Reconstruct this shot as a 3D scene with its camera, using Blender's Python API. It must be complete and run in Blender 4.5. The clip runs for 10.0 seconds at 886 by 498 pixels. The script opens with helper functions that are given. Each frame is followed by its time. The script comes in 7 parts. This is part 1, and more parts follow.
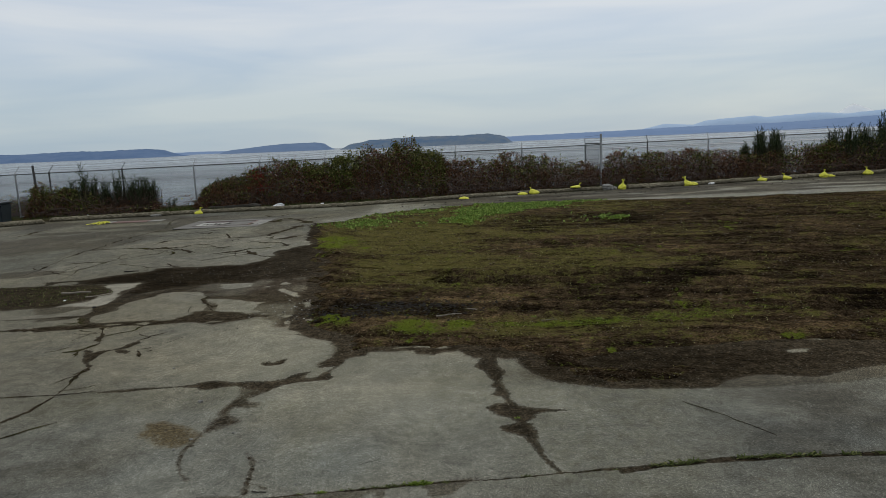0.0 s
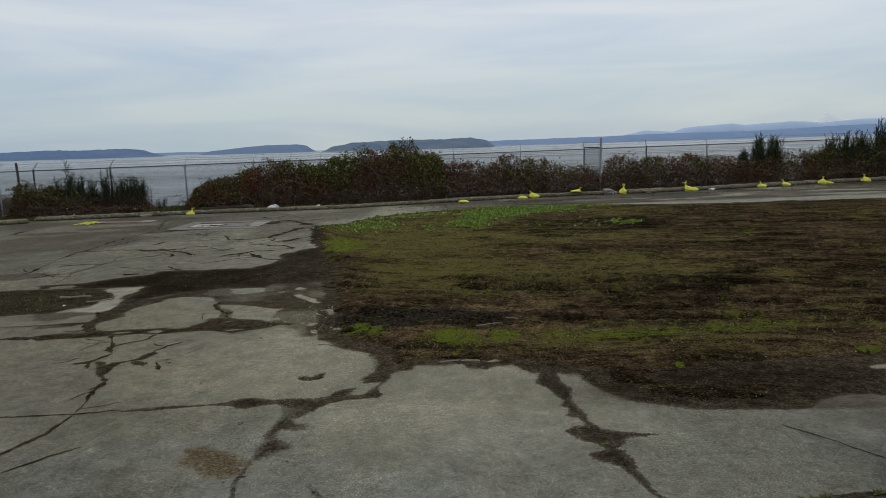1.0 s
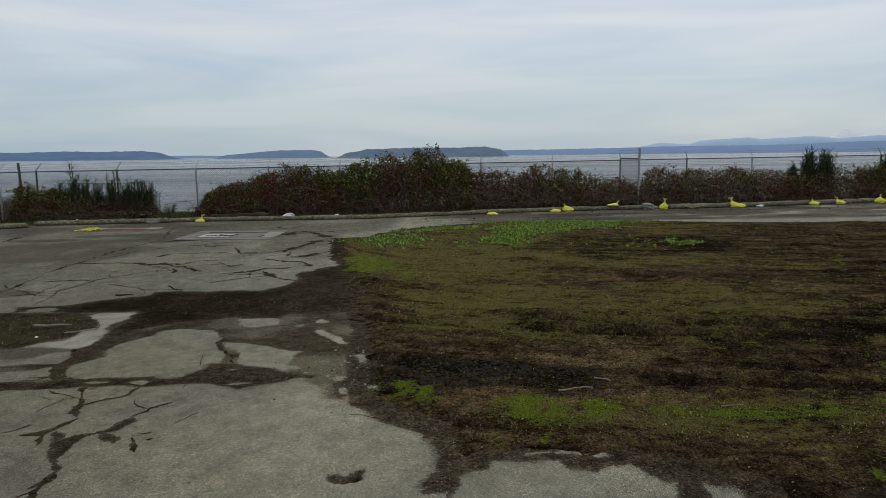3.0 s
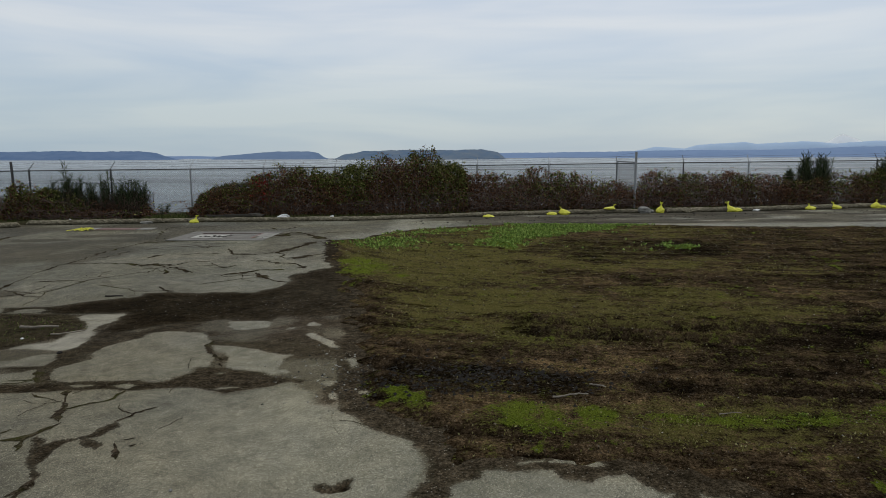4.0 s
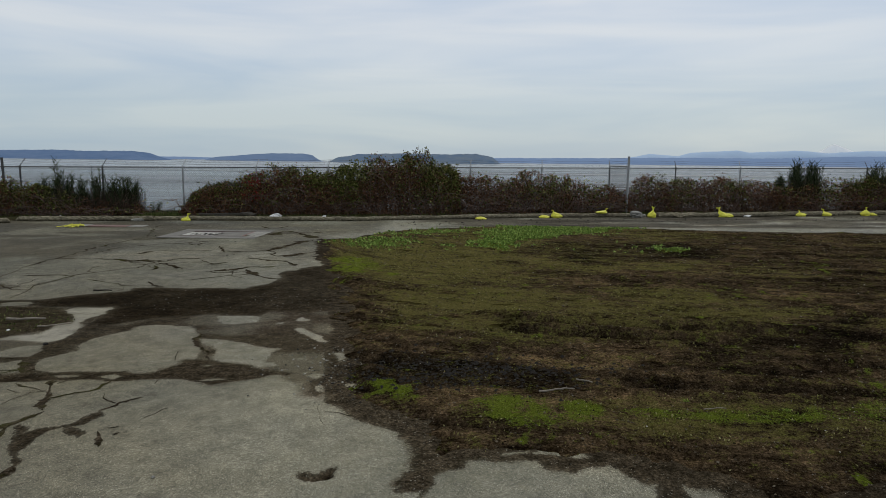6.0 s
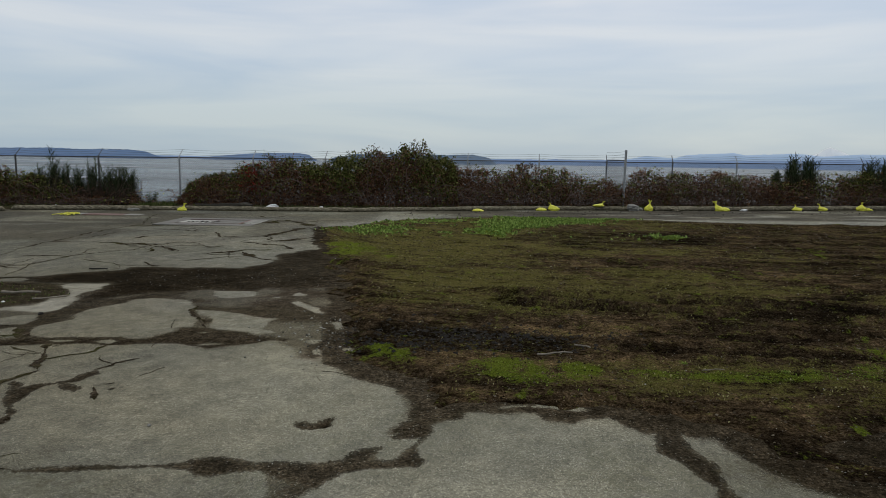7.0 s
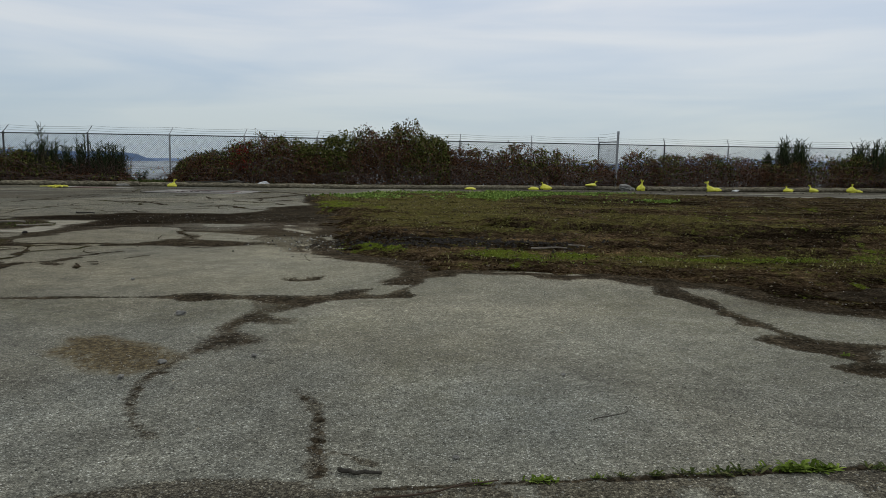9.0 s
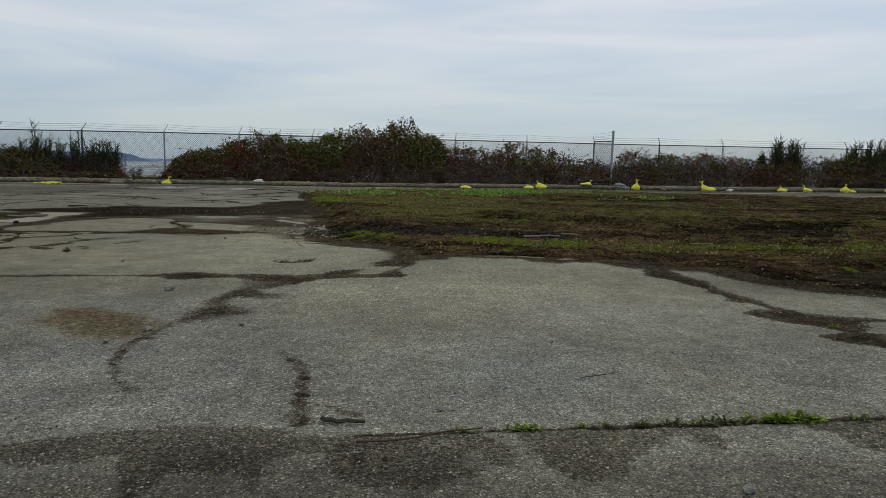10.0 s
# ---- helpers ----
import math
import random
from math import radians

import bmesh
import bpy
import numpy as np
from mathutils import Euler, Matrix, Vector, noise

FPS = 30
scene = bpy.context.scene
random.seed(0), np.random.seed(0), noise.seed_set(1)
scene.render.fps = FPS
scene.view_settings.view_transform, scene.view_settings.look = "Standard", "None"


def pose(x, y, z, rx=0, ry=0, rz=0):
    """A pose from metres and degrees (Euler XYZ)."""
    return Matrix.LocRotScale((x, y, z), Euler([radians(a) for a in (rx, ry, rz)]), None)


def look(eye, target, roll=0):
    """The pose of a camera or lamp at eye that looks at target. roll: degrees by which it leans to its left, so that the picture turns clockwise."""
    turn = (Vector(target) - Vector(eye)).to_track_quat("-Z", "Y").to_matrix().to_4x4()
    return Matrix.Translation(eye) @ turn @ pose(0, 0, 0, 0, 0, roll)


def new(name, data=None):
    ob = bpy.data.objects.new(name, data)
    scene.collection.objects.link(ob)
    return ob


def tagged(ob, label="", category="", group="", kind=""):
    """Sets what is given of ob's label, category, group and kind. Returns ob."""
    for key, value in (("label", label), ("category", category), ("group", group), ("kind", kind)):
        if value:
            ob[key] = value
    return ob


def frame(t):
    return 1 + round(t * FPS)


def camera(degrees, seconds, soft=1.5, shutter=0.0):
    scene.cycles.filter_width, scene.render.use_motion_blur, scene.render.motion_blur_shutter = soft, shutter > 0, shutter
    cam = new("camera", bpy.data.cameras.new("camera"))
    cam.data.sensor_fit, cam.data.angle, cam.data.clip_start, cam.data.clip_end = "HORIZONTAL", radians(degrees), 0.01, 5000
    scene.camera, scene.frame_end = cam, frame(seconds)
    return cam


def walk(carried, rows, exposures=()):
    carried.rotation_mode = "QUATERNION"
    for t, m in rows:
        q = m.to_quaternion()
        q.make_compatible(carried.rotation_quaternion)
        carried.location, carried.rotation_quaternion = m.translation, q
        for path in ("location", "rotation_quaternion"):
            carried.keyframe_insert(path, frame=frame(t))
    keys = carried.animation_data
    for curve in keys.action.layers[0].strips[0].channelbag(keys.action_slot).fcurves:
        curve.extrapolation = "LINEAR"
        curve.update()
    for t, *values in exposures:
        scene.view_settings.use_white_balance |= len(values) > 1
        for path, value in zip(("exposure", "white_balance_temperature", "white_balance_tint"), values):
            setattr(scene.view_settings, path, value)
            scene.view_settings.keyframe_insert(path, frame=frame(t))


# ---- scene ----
cam = camera(68.28, 10.0, 0.6)
PATH = [
    (0, (0.263, 0.426, 2.320), (0.166, 2.398, 2.000), -2.39),
    (0.5, (-0.150, 0.586, 2.320), (-0.189, 2.560, 2.004), -2.02),
    (1, (-0.482, 0.952, 2.271), (-0.522, 2.927, 1.960), -1.66),
    (1.5, (-0.749, 1.462, 2.231), (-0.788, 3.439, 1.927), -1.34),
    (2, (-0.958, 2.038, 2.238), (-1.020, 4.015, 1.941), -1.03),
    (2.5, (-1.088, 2.581, 2.255), (-1.162, 4.558, 1.964), -0.76),
    (4, (-1.062, 3.000, 2.239), (-1.126, 4.980, 1.960), -0.14),
    (4.5, (-1.030, 3.004, 2.227), (-1.089, 4.984, 1.950), 0.06),
    (5, (-1.021, 2.993, 2.211), (-1.076, 4.974, 1.938), 0.35),
    (5.5, (-1.014, 2.990, 2.185), (-1.064, 4.971, 1.917), 0.48),
    (7, (-1.033, 2.950, 1.801), (-1.065, 4.932, 1.537), 1.07),
    (7.5, (-1.036, 2.953, 1.447), (-1.063, 4.936, 1.190), 0.96),
    (8, (-1.036, 2.946, 1.197), (-1.056, 4.929, 0.940), 1.05),
    (8.5, (-1.035, 2.932, 0.984), (-1.049, 4.916, 0.731), 1.23),
    (9, (-1.016, 2.919, 0.814), (-1.024, 4.903, 0.562), 1.28),
    (9.5, (-0.999, 2.909, 0.725), (-1.000, 4.894, 0.477), 1.32),
    (10, (-0.987, 2.912, 0.692), (-0.982, 4.897, 0.445), 1.47),
]
walk(cam, [(t, look(eye, target, roll)) for t, eye, target, roll in PATH])

# world and light
world = bpy.data.worlds.new("overcast_sky")
scene.world = world
world.use_nodes = True
wn, wl = world.node_tree.nodes, world.node_tree.links
wn.clear()
SUN_ELEV, SUN_AZ = 42.0, 25.0


def wnode(kind, **kw):
    n = wn.new(kind)
    for k, v in kw.items():
        n.inputs[k].default_value = v
    return n


w_out = wn.new("ShaderNodeOutputWorld")
w_bg = wnode("ShaderNodeBackground", Strength=1.0)
w_sky = wn.new("ShaderNodeTexSky")
w_sky.sky_type = "NISHITA"
w_sky.sun_disc = False
w_sky.sun_elevation, w_sky.sun_rotation = radians(SUN_ELEV), radians(SUN_AZ)
w_co = wn.new("ShaderNodeTexCoord")
w_sep = wn.new("ShaderNodeSeparateXYZ")
wl.new(w_co.outputs["Generated"], w_sep.inputs[0])
# the clear sky behind the cloud, scaled down
w_dim = wn.new("ShaderNodeVectorMath")
w_dim.operation = "SCALE"
w_dim.inputs["Scale"].default_value = 0.1
wl.new(w_sky.outputs[0], w_dim.inputs[0])
# cloud sheet: a soft gradient with drawn-out streaks
w_ramp = wn.new("ShaderNodeValToRGB")
w_ramp.color_ramp.elements[0].position, w_ramp.color_ramp.elements[0].color = 0.0, (0.47, 0.545, 0.585, 1)
w_ramp.color_ramp.elements[1].position, w_ramp.color_ramp.elements[1].color = 0.26, (0.69, 0.72, 0.775, 1)
e = w_ramp.color_ramp.elements.new(0.07)
e.color = (0.51, 0.585, 0.63, 1)
e = w_ramp.color_ramp.elements.new(0.15)
e.color = (0.63, 0.68, 0.73, 1)
e = w_ramp.color_ramp.elements.new(0.6)
e.color = (0.76, 0.77, 0.78, 1)
wl.new(w_sep.outputs["Z"], w_ramp.inputs[0])
w_map = wn.new("ShaderNodeMapping")
w_map.inputs["Rotation"].default_value = (0, radians(-4), 0)
w_map.inputs["Scale"].default_value = (1.5, 1.5, 12.0)
wl.new(w_co.outputs["Generated"], w_map.inputs[0])
w_n1 = wnode("ShaderNodeTexNoise", Scale=1.3, Detail=4.0, Roughness=0.5, Distortion=0.4)
wl.new(w_map.outputs[0], w_n1.inputs["Vector"])
w_r1 = wn.new("ShaderNodeValToRGB")
w_r1.color_ramp.elements[0].position, w_r1.color_ramp.elements[0].color = 0.36, (0.80, 0.87, 0.95, 1)
w_r1.color_ramp.elements[1].position, w_r1.color_ramp.elements[1].color = 0.62, (1.04, 1.03, 1.01, 1)
wl.new(w_n1.outputs["Fac"], w_r1.inputs[0])
w_mul = wn.new("ShaderNodeMix")
w_mul.data_type, w_mul.blend_type = "RGBA", "MULTIPLY"
w_mul.inputs["Factor"].default_value = 1.0
wl.new(w_ramp.outputs[0], w_mul.inputs["A"])
wl.new(w_r1.outputs[0], w_mul.inputs["B"])
w_mix = wn.new("ShaderNodeMix")
w_mix.data_type = "RGBA"
w_mix.inputs["Factor"].default_value = 0.92
wl.new(w_dim.outputs[0], w_mix.inputs["A"])
wl.new(w_mul.outputs["Result"], w_mix.inputs["B"])
wl.new(w_mix.outputs["Result"], w_bg.inputs["Color"])
wl.new(w_bg.outputs[0], w_out.inputs[0])

sun_data = bpy.data.lights.new("sun", "SUN")
sun_data.energy, sun_data.angle, sun_data.color = 0.6, radians(25), (1.0, 0.93, 0.84)
sun = new("sun", sun_data)
sun.matrix_world = look((0, 0, 60), (-60 * math.sin(radians(SUN_AZ)) / math.tan(radians(SUN_ELEV)), -60 * math.cos(radians(SUN_AZ)) / math.tan(radians(SUN_ELEV)), 0))


# ---- materials ----
class Mat:
    """A node material with short ways to add nodes."""

    def __init__(self, name, rough=0.8, metal=0.0, spec=0.5):
        self.m = bpy.data.materials.new(name)
        self.m.use_nodes = True
        self.nt = self.m.node_tree
        self.b = self.nt.nodes["Principled BSDF"]
        self.b.inputs["Roughness"].default_value = rough
        self.b.inputs["Metallic"].default_value = metal
        self.b.inputs["Specular IOR Level"].default_value = spec
        self.co = self.nt.nodes.new("ShaderNodeTexCoord").outputs["Object"]

    def node(self, kind):
        return self.nt.nodes.new(kind)

    def link(self, a, b):
        self.nt.links.new(a, b)

    def put(self, sock, v):
        if isinstance(v, (int, float)):
            sock.default_value = v
        elif isinstance(v, tuple):
            sock.default_value = (*v, 1.0) if len(v) == 3 else v
        else:
            self.link(v, sock)

    def noise(self, scale, detail=4.0, rough=0.6, vec=None, dist=0.0):
        n = self.node("ShaderNodeTexNoise")
        n.inputs["Scale"].default_value, n.inputs["Detail"].default_value = scale, detail
        n.inputs["Roughness"].default_value, n.inputs["Distortion"].default_value = rough, dist
        self.link(vec or self.co, n.inputs["Vector"])
        return n.outputs["Fac"]

    def cells(self, scale, feature="F1", out="Distance", vec=None):
        n = self.node("ShaderNodeTexVoronoi")
        n.feature = feature
        n.inputs["Scale"].default_value = scale
        self.link(vec or self.co, n.inputs["Vector"])
        return n.outputs[out]

    def stretch(self, sx, sy, sz, rz=0):
        n = self.node("ShaderNodeMapping")
        n.inputs["Scale"].default_value = (sx, sy, sz)
        n.inputs["Rotation"].default_value = (0, 0, radians(rz))
        self.link(self.co, n.inputs[0])
        return n.outputs[0]

    def attr(self, name):
        n = self.node("ShaderNodeAttribute")
        n.attribute_name = name
        return n.outputs["Fac"]

    def island(self):
        return self.node("ShaderNodeNewGeometry").outputs["Random Per Island"]

    def each(self):
        return self.node("ShaderNodeObjectInfo").outputs["Random"]

    def ramp(self, fac, *stops):
        n = self.node("ShaderNodeValToRGB")
        els = n.color_ramp.elements
        while len(els) < len(stops):
            els.new(0.5)
        for el, (p, c) in zip(els, stops):
            el.position = p
            el.color = (c, c, c, 1) if isinstance(c, (int, float)) else (*c, 1)
        self.link(fac, n.inputs[0])
        return n.outputs["Color"]

    def mix(self, fac, a, b, blend="MIX"):
        n = self.node("ShaderNodeMix")
        n.data_type, n.blend_type = "RGBA", blend
        self.put(n.inputs["Factor"], fac)
        self.put(n.inputs["A"], a)
        self.put(n.inputs["B"], b)
        return n.outputs["Result"]

    def math(self, op, a, b=0.0, clamp=False):
        n = self.node("ShaderNodeMath")
        n.operation, n.use_clamp = op, clamp
        self.put(n.inputs[0], a)
        self.put(n.inputs[1], b)
        return n.outputs[0]

    def color(self, v):
        self.put(self.b.inputs["Base Color"], v)
        return self

    def rough(self, v):
        self.put(self.b.inputs["Roughness"], v)
        return self

    def bump(self, h, strength=0.5, distance=0.01):
        n = self.node("ShaderNodeBump")
        n.inputs["Strength"].default_value, n.inputs["Distance"].default_value = strength, distance
        self.link(h, n.inputs["Height"])
        self.link(n.outputs[0], self.b.inputs["Normal"])
        return self


def plain(name, dark, light, scale, rough=0.7, metal=0.0, bump=0.3, dist=0.005, spec=0.4):
    """A surface with two scales of mottling."""
    k = Mat(name, rough, metal, spec)
    big, fine = k.noise(scale), k.noise(scale * 9, 6)
    f = k.math("ADD", k.math("MULTIPLY", big, 0.6), k.math("MULTIPLY", fine, 0.4))
    k.color(k.ramp(f, (0.33, dark), (0.67, light)))
    return k.bump(fine, bump, dist).m


def leafy(name, stops, rough=0.75, spec=0.03, through_light=0.15):
    """Foliage: each leaf takes its own tone."""
    k = Mat(name, rough, 0, spec)
    c = k.ramp(k.island(), *stops)
    k.color(c)
    k.b.inputs["Subsurface Weight"].default_value = 0.0
    tr = k.node("ShaderNodeBsdfTranslucent")
    k.link(c, tr.inputs["Color"])
    ms = k.node("ShaderNodeMixShader")
    ms.inputs[0].default_value = through_light
    out = k.nt.nodes["Material Output"]
    k.link(k.b.outputs[0], ms.inputs[1])
    k.link(tr.outputs[0], ms.inputs[2])
    k.link(ms.outputs[0], out.inputs["Surface"])
    return k.m


def earth_tones(k, lighter=1.0):
    """Dark crumbly earth: clods, crumbs and a few pale grains."""
    crumb = k.noise(42, 8, 0.85)
    clod = k.ramp(k.noise(7.5, 8, 0.8), (0.38, 0.36), (0.5, 0.9), (0.62, 1.7))
    c = k.ramp(crumb, (0.38, (0.0037 * lighter, 0.0027 * lighter, 0.0017 * lighter)), (0.5, (0.0225 * lighter, 0.0170 * lighter, 0.0108 * lighter)), (0.61, (0.064 * lighter, 0.049 * lighter, 0.033 * lighter)))
    c = k.mix(1.0, c, clod, "MULTIPLY")
    grain = k.node("ShaderNodeSeparateColor")
    k.link(k.cells(75, "F1", "Color"), grain.inputs[0])
    near_centre = k.ramp(k.cells(75), (0.25, 1.0), (0.45, 0.0))
    speck = k.math("MULTIPLY", k.ramp(grain.outputs[0], (0.93, 0.0), (0.95, 1.0)), near_centre)
    c = k.mix(speck, c, k.ramp(grain.outputs[1], (0.0, (0.07, 0.06, 0.045)), (1.0, (0.30, 0.28, 0.24))))
    return c, crumb


def make_asphalt():
    k = Mat("weathered_asphalt", 0.9, 0, 0.12)
    sep, sep2 = k.node("ShaderNodeSeparateColor"), k.node("ShaderNodeSeparateColor")
    k.link(k.cells(210.0, "F1", "Color"), sep.inputs[0])
    k.link(k.cells(520.0, "F1", "Color"), sep2.inputs[0])
    edge = k.cells(210.0, "F1", "Distance")
    # binder, then stones of several tones, some pale, some dark
    tar = k.ramp(k.noise(150, 6, 0.8), (0.4, (0.062, 0.060, 0.048)), (0.6, (0.212, 0.205, 0.164)))
    stone = k.ramp(sep.outputs[0], (0.0, (0.022, 0.022, 0.019)), (0.25, (0.098, 0.095, 0.078)), (0.6, (0.22, 0.212, 0.172)), (0.9, (0.36, 0.35, 0.285)), (0.985, (0.62, 0.61, 0.54)))
    base = k.mix(k.ramp(edge, (0.38, 0.85), (0.62, 0.0)), tar, stone)
    base = k.mix(k.math("MULTIPLY", k.ramp(sep2.outputs[1], (0.5, 0.0), (1.0, 1.0)), 0.5), base, k.ramp(sep2.outputs[0], (0.0, (0.03, 0.03, 0.027)), (0.7, (0.27, 0.257, 0.21)), (1.0, (0.52, 0.50, 0.42))))
    worn = k.noise(0.35, 6, 0.62, dist=0.6)
    base = k.mix(1.0, base, k.ramp(worn, (0.32, (1.06, 1.11, 1.15)), (0.5, (1.36, 1.37, 1.33)), (0.68, (1.75, 1.71, 1.56))), "MULTIPLY")
    mott = k.noise(4.0, 7, 0.7)
    base = k.mix(1.0, base, k.ramp(mott, (0.38, 0.82), (0.62, 1.15)), "MULTIPLY")
    base = k.mix(1.0, base, k.ramp(k.noise(22, 7, 0.8), (0.4, 0.86), (0.6, 1.13)), "MULTIPLY")
    base = k.mix(1.0, base, k.ramp(k.noise(62, 3, 0.9), (0.36, 0.68), (0.64, 1.33)), "MULTIPLY")
    pale = k.attr("pale")
    base = k.mix(k.math("MULTIPLY", pale, 0.75), base, k.ramp(mott, (0.35, (0.22, 0.21, 0.18)), (0.65, (0.42, 0.40, 0.345))))
    rust = k.math("ADD", k.attr("rust"), k.math("MULTIPLY", k.math("SUBTRACT", k.noise(16, 8, 0.85), 0.5), 4.5))
    base = k.mix(k.ramp(k.math("ADD", k.attr("rust"), k.math("MULTIPLY", k.math("SUBTRACT", k.noise(30, 6, 0.8), 0.5), 1.0)), (0.1, 0.0), (0.5, 0.5)), base, (0.17, 0.135, 0.07))
    base = k.mix(1.0, base, k.mix(k.attr("wash"), (0.935, 0.91, 0.857), (0.935, 1.0, 1.10)), "MULTIPLY")
    base = k.mix(k.ramp(rust, (0.45, 0.0), (0.85, 0.9)), base, k.ramp(k.noise(55, 7, 0.8), (0.38, (0.018, 0.012, 0.005)), (0.5, (0.080, 0.057, 0.024)), (0.62, (0.25, 0.20, 0.10))))
    base = k.mix(k.math("MULTIPLY", k.attr("red"), 0.6), base, (0.22, 0.085, 0.065))
    # thin gritty dirt through which the stones show
    thin = k.math("ADD", k.attr("film"), k.math("MULTIPLY", k.math("SUBTRACT", k.noise(48, 5, 0.75), 0.5), 1.6))
    grit = k.mix(1.0, base, k.ramp(k.noise(110, 5, 0.8), (0.42, (0.13, 0.108, 0.088)), (0.5, (0.42, 0.37, 0.32)), (0.6, (0.92, 0.86, 0.78))), "MULTIPLY")
    base = k.mix(k.ramp(thin, (0.3, 0.0), (0.62, 0.92)), base, grit)
    earth, crumb = earth_tones(k, 1.8)
    earth = k.mix(1.0, earth, (0.97, 1.0, 0.98), "MULTIPLY")
    # ragged boundary where dirt feathers out among the stones
    rag = k.math("ADD", k.attr("dirt"), k.math("MULTIPLY", k.math("SUBTRACT", k.noise(40, 5, 0.75), 0.5), 1.1))
    cover = k.ramp(rag, (0.43, 0.0), (0.49, 0.82), (0.85, 0.97))
    base = k.mix(cover, base, earth)
    green = k.attr("algae")
    base = k.mix(k.math("MULTIPLY", green, k.ramp(k.noise(9, 7, 0.8), (0.40, 0.0), (0.60, 0.6))), base, (0.12, 0.115, 0.055))
    # wet patches, with the pothole's shadow and the corner fall-off painted in
    damp_shade = k.attr("damp_shade")
    damp_shade_r = k.ramp(k.math("ADD", damp_shade, k.math("MULTIPLY", k.math("SUBTRACT", k.noise(6, 7, 0.8), 0.5), 0.8)), (0.1, 0.0), (0.75, 0.9))
    base = k.mix(damp_shade_r, base, k.mix(1.0, base, (0.31, 0.28, 0.25), "MULTIPLY"))
    base = k.mix(k.ramp(damp_shade, (0.7, 0.0), (1.0, 0.55)), base, k.mix(1.0, base, (0.4, 0.38, 0.37), "MULTIPLY"))
    k.color(base)
    k.put(k.b.inputs["Specular IOR Level"], k.math("MULTIPLY", k.math("SUBTRACT", 1.0, cover, True), 0.1))
    k.bump(k.math("ADD", k.math("MULTIPLY", edge, -0.9), crumb), 0.5, 0.004)
    return k.m


def make_soil():
    k = Mat("dark_churned_soil", 1.0, 0, 0.0)
    earth, crumb = earth_tones(k, 2.65)
    earth = k.mix(1.0, earth, (1.02, 0.98, 0.94), "MULTIPLY")
    # streaks drawn out along the wheel tracks, broad and narrow
    pos = k.node("ShaderNodeSeparateXYZ")
    k.link(k.co, pos.inputs[0])
    run, thin = k.node("ShaderNodeCombineXYZ"), k.node("ShaderNodeCombineXYZ")
    k.link(k.math("MULTIPLY", pos.outputs[0], 0.3), run.inputs[0])
    k.link(k.attr("across"), run.inputs[1])
    k.link(k.math("MULTIPLY", pos.outputs[0], 0.22), thin.inputs[0])
    k.link(k.attr("across"), thin.inputs[1])
    streak, drift = k.noise(2.6, 7, 0.75, run.outputs[0]), k.noise(0.8, 6, 0.7)
    line = k.noise(6.5, 5, 0.6, thin.outputs[0], 0.4)
    earth = k.mix(1.0, earth, k.ramp(streak, (0.38, (0.42, 0.42, 0.42)), (0.5, (0.95, 0.95, 0.90)), (0.62, (1.62, 1.56, 1.36))), "MULTIPLY")
    earth = k.mix(1.0, earth, k.ramp(drift, (0.40, (0.60, 0.58, 0.58)), (0.60, (1.55, 1.46, 1.34))), "MULTIPLY")
    damp_shade = k.attr("damp_shade")
    earth = k.mix(damp_shade, earth, k.mix(1.0, earth, (0.30, 0.315, 0.35), "MULTIPLY"))
    film = k.noise(70, 8, 0.85)
    olive = k.ramp(film, (0.38, (0.021, 0.018, 0.006)), (0.5, (0.102, 0.092, 0.026)), (0.61, (0.265, 0.24, 0.085)))
    # tufts at three scales, from a hand's width to a stride
    fine = k.math("ADD", k.math("MULTIPLY", k.noise(30, 6, 0.8), 0.35), k.math("MULTIPLY", k.noise(11, 8, 0.85), 0.35))
    tuft = k.math("MULTIPLY", k.math("SUBTRACT", k.math("ADD", fine, k.math("MULTIPLY", k.noise(2.4, 8, 0.8), 0.3)), 0.5), 7.0)
    m1 = k.math("ADD", k.math("ADD", k.attr("moss"), tuft), k.math("MULTIPLY", k.math("SUBTRACT", streak, 0.5), 2.2))
    c = k.mix(k.ramp(m1, (0.30, 0.0), (0.62, 0.85)), earth, olive)
    bright = k.ramp(film, (0.38, (0.027, 0.040, 0.005)), (0.5, (0.105, 0.142, 0.014)), (0.61, (0.24, 0.29, 0.040)))
    m2 = k.math("ADD", k.attr("lush"), k.math("MULTIPLY", tuft, 1.1))
    c = k.mix(k.ramp(m2, (0.38, 0.0), (0.85, 0.85)), c, bright)
    # narrow dark streaks along the tracks run through all of it
    c = k.mix(k.math("MULTIPLY", k.ramp(line, (0.57, 0.0), (0.66, 0.8)), k.math("SUBTRACT", 1.0, k.attr("lush"), True)), c, k.mix(1.0, c, (0.24, 0.22, 0.22), "MULTIPLY"))
    k.color(c)
    k.bump(k.math("ADD", crumb, k.math("MULTIPLY", film, 0.6)), 1.0, 0.03)
    return k.m


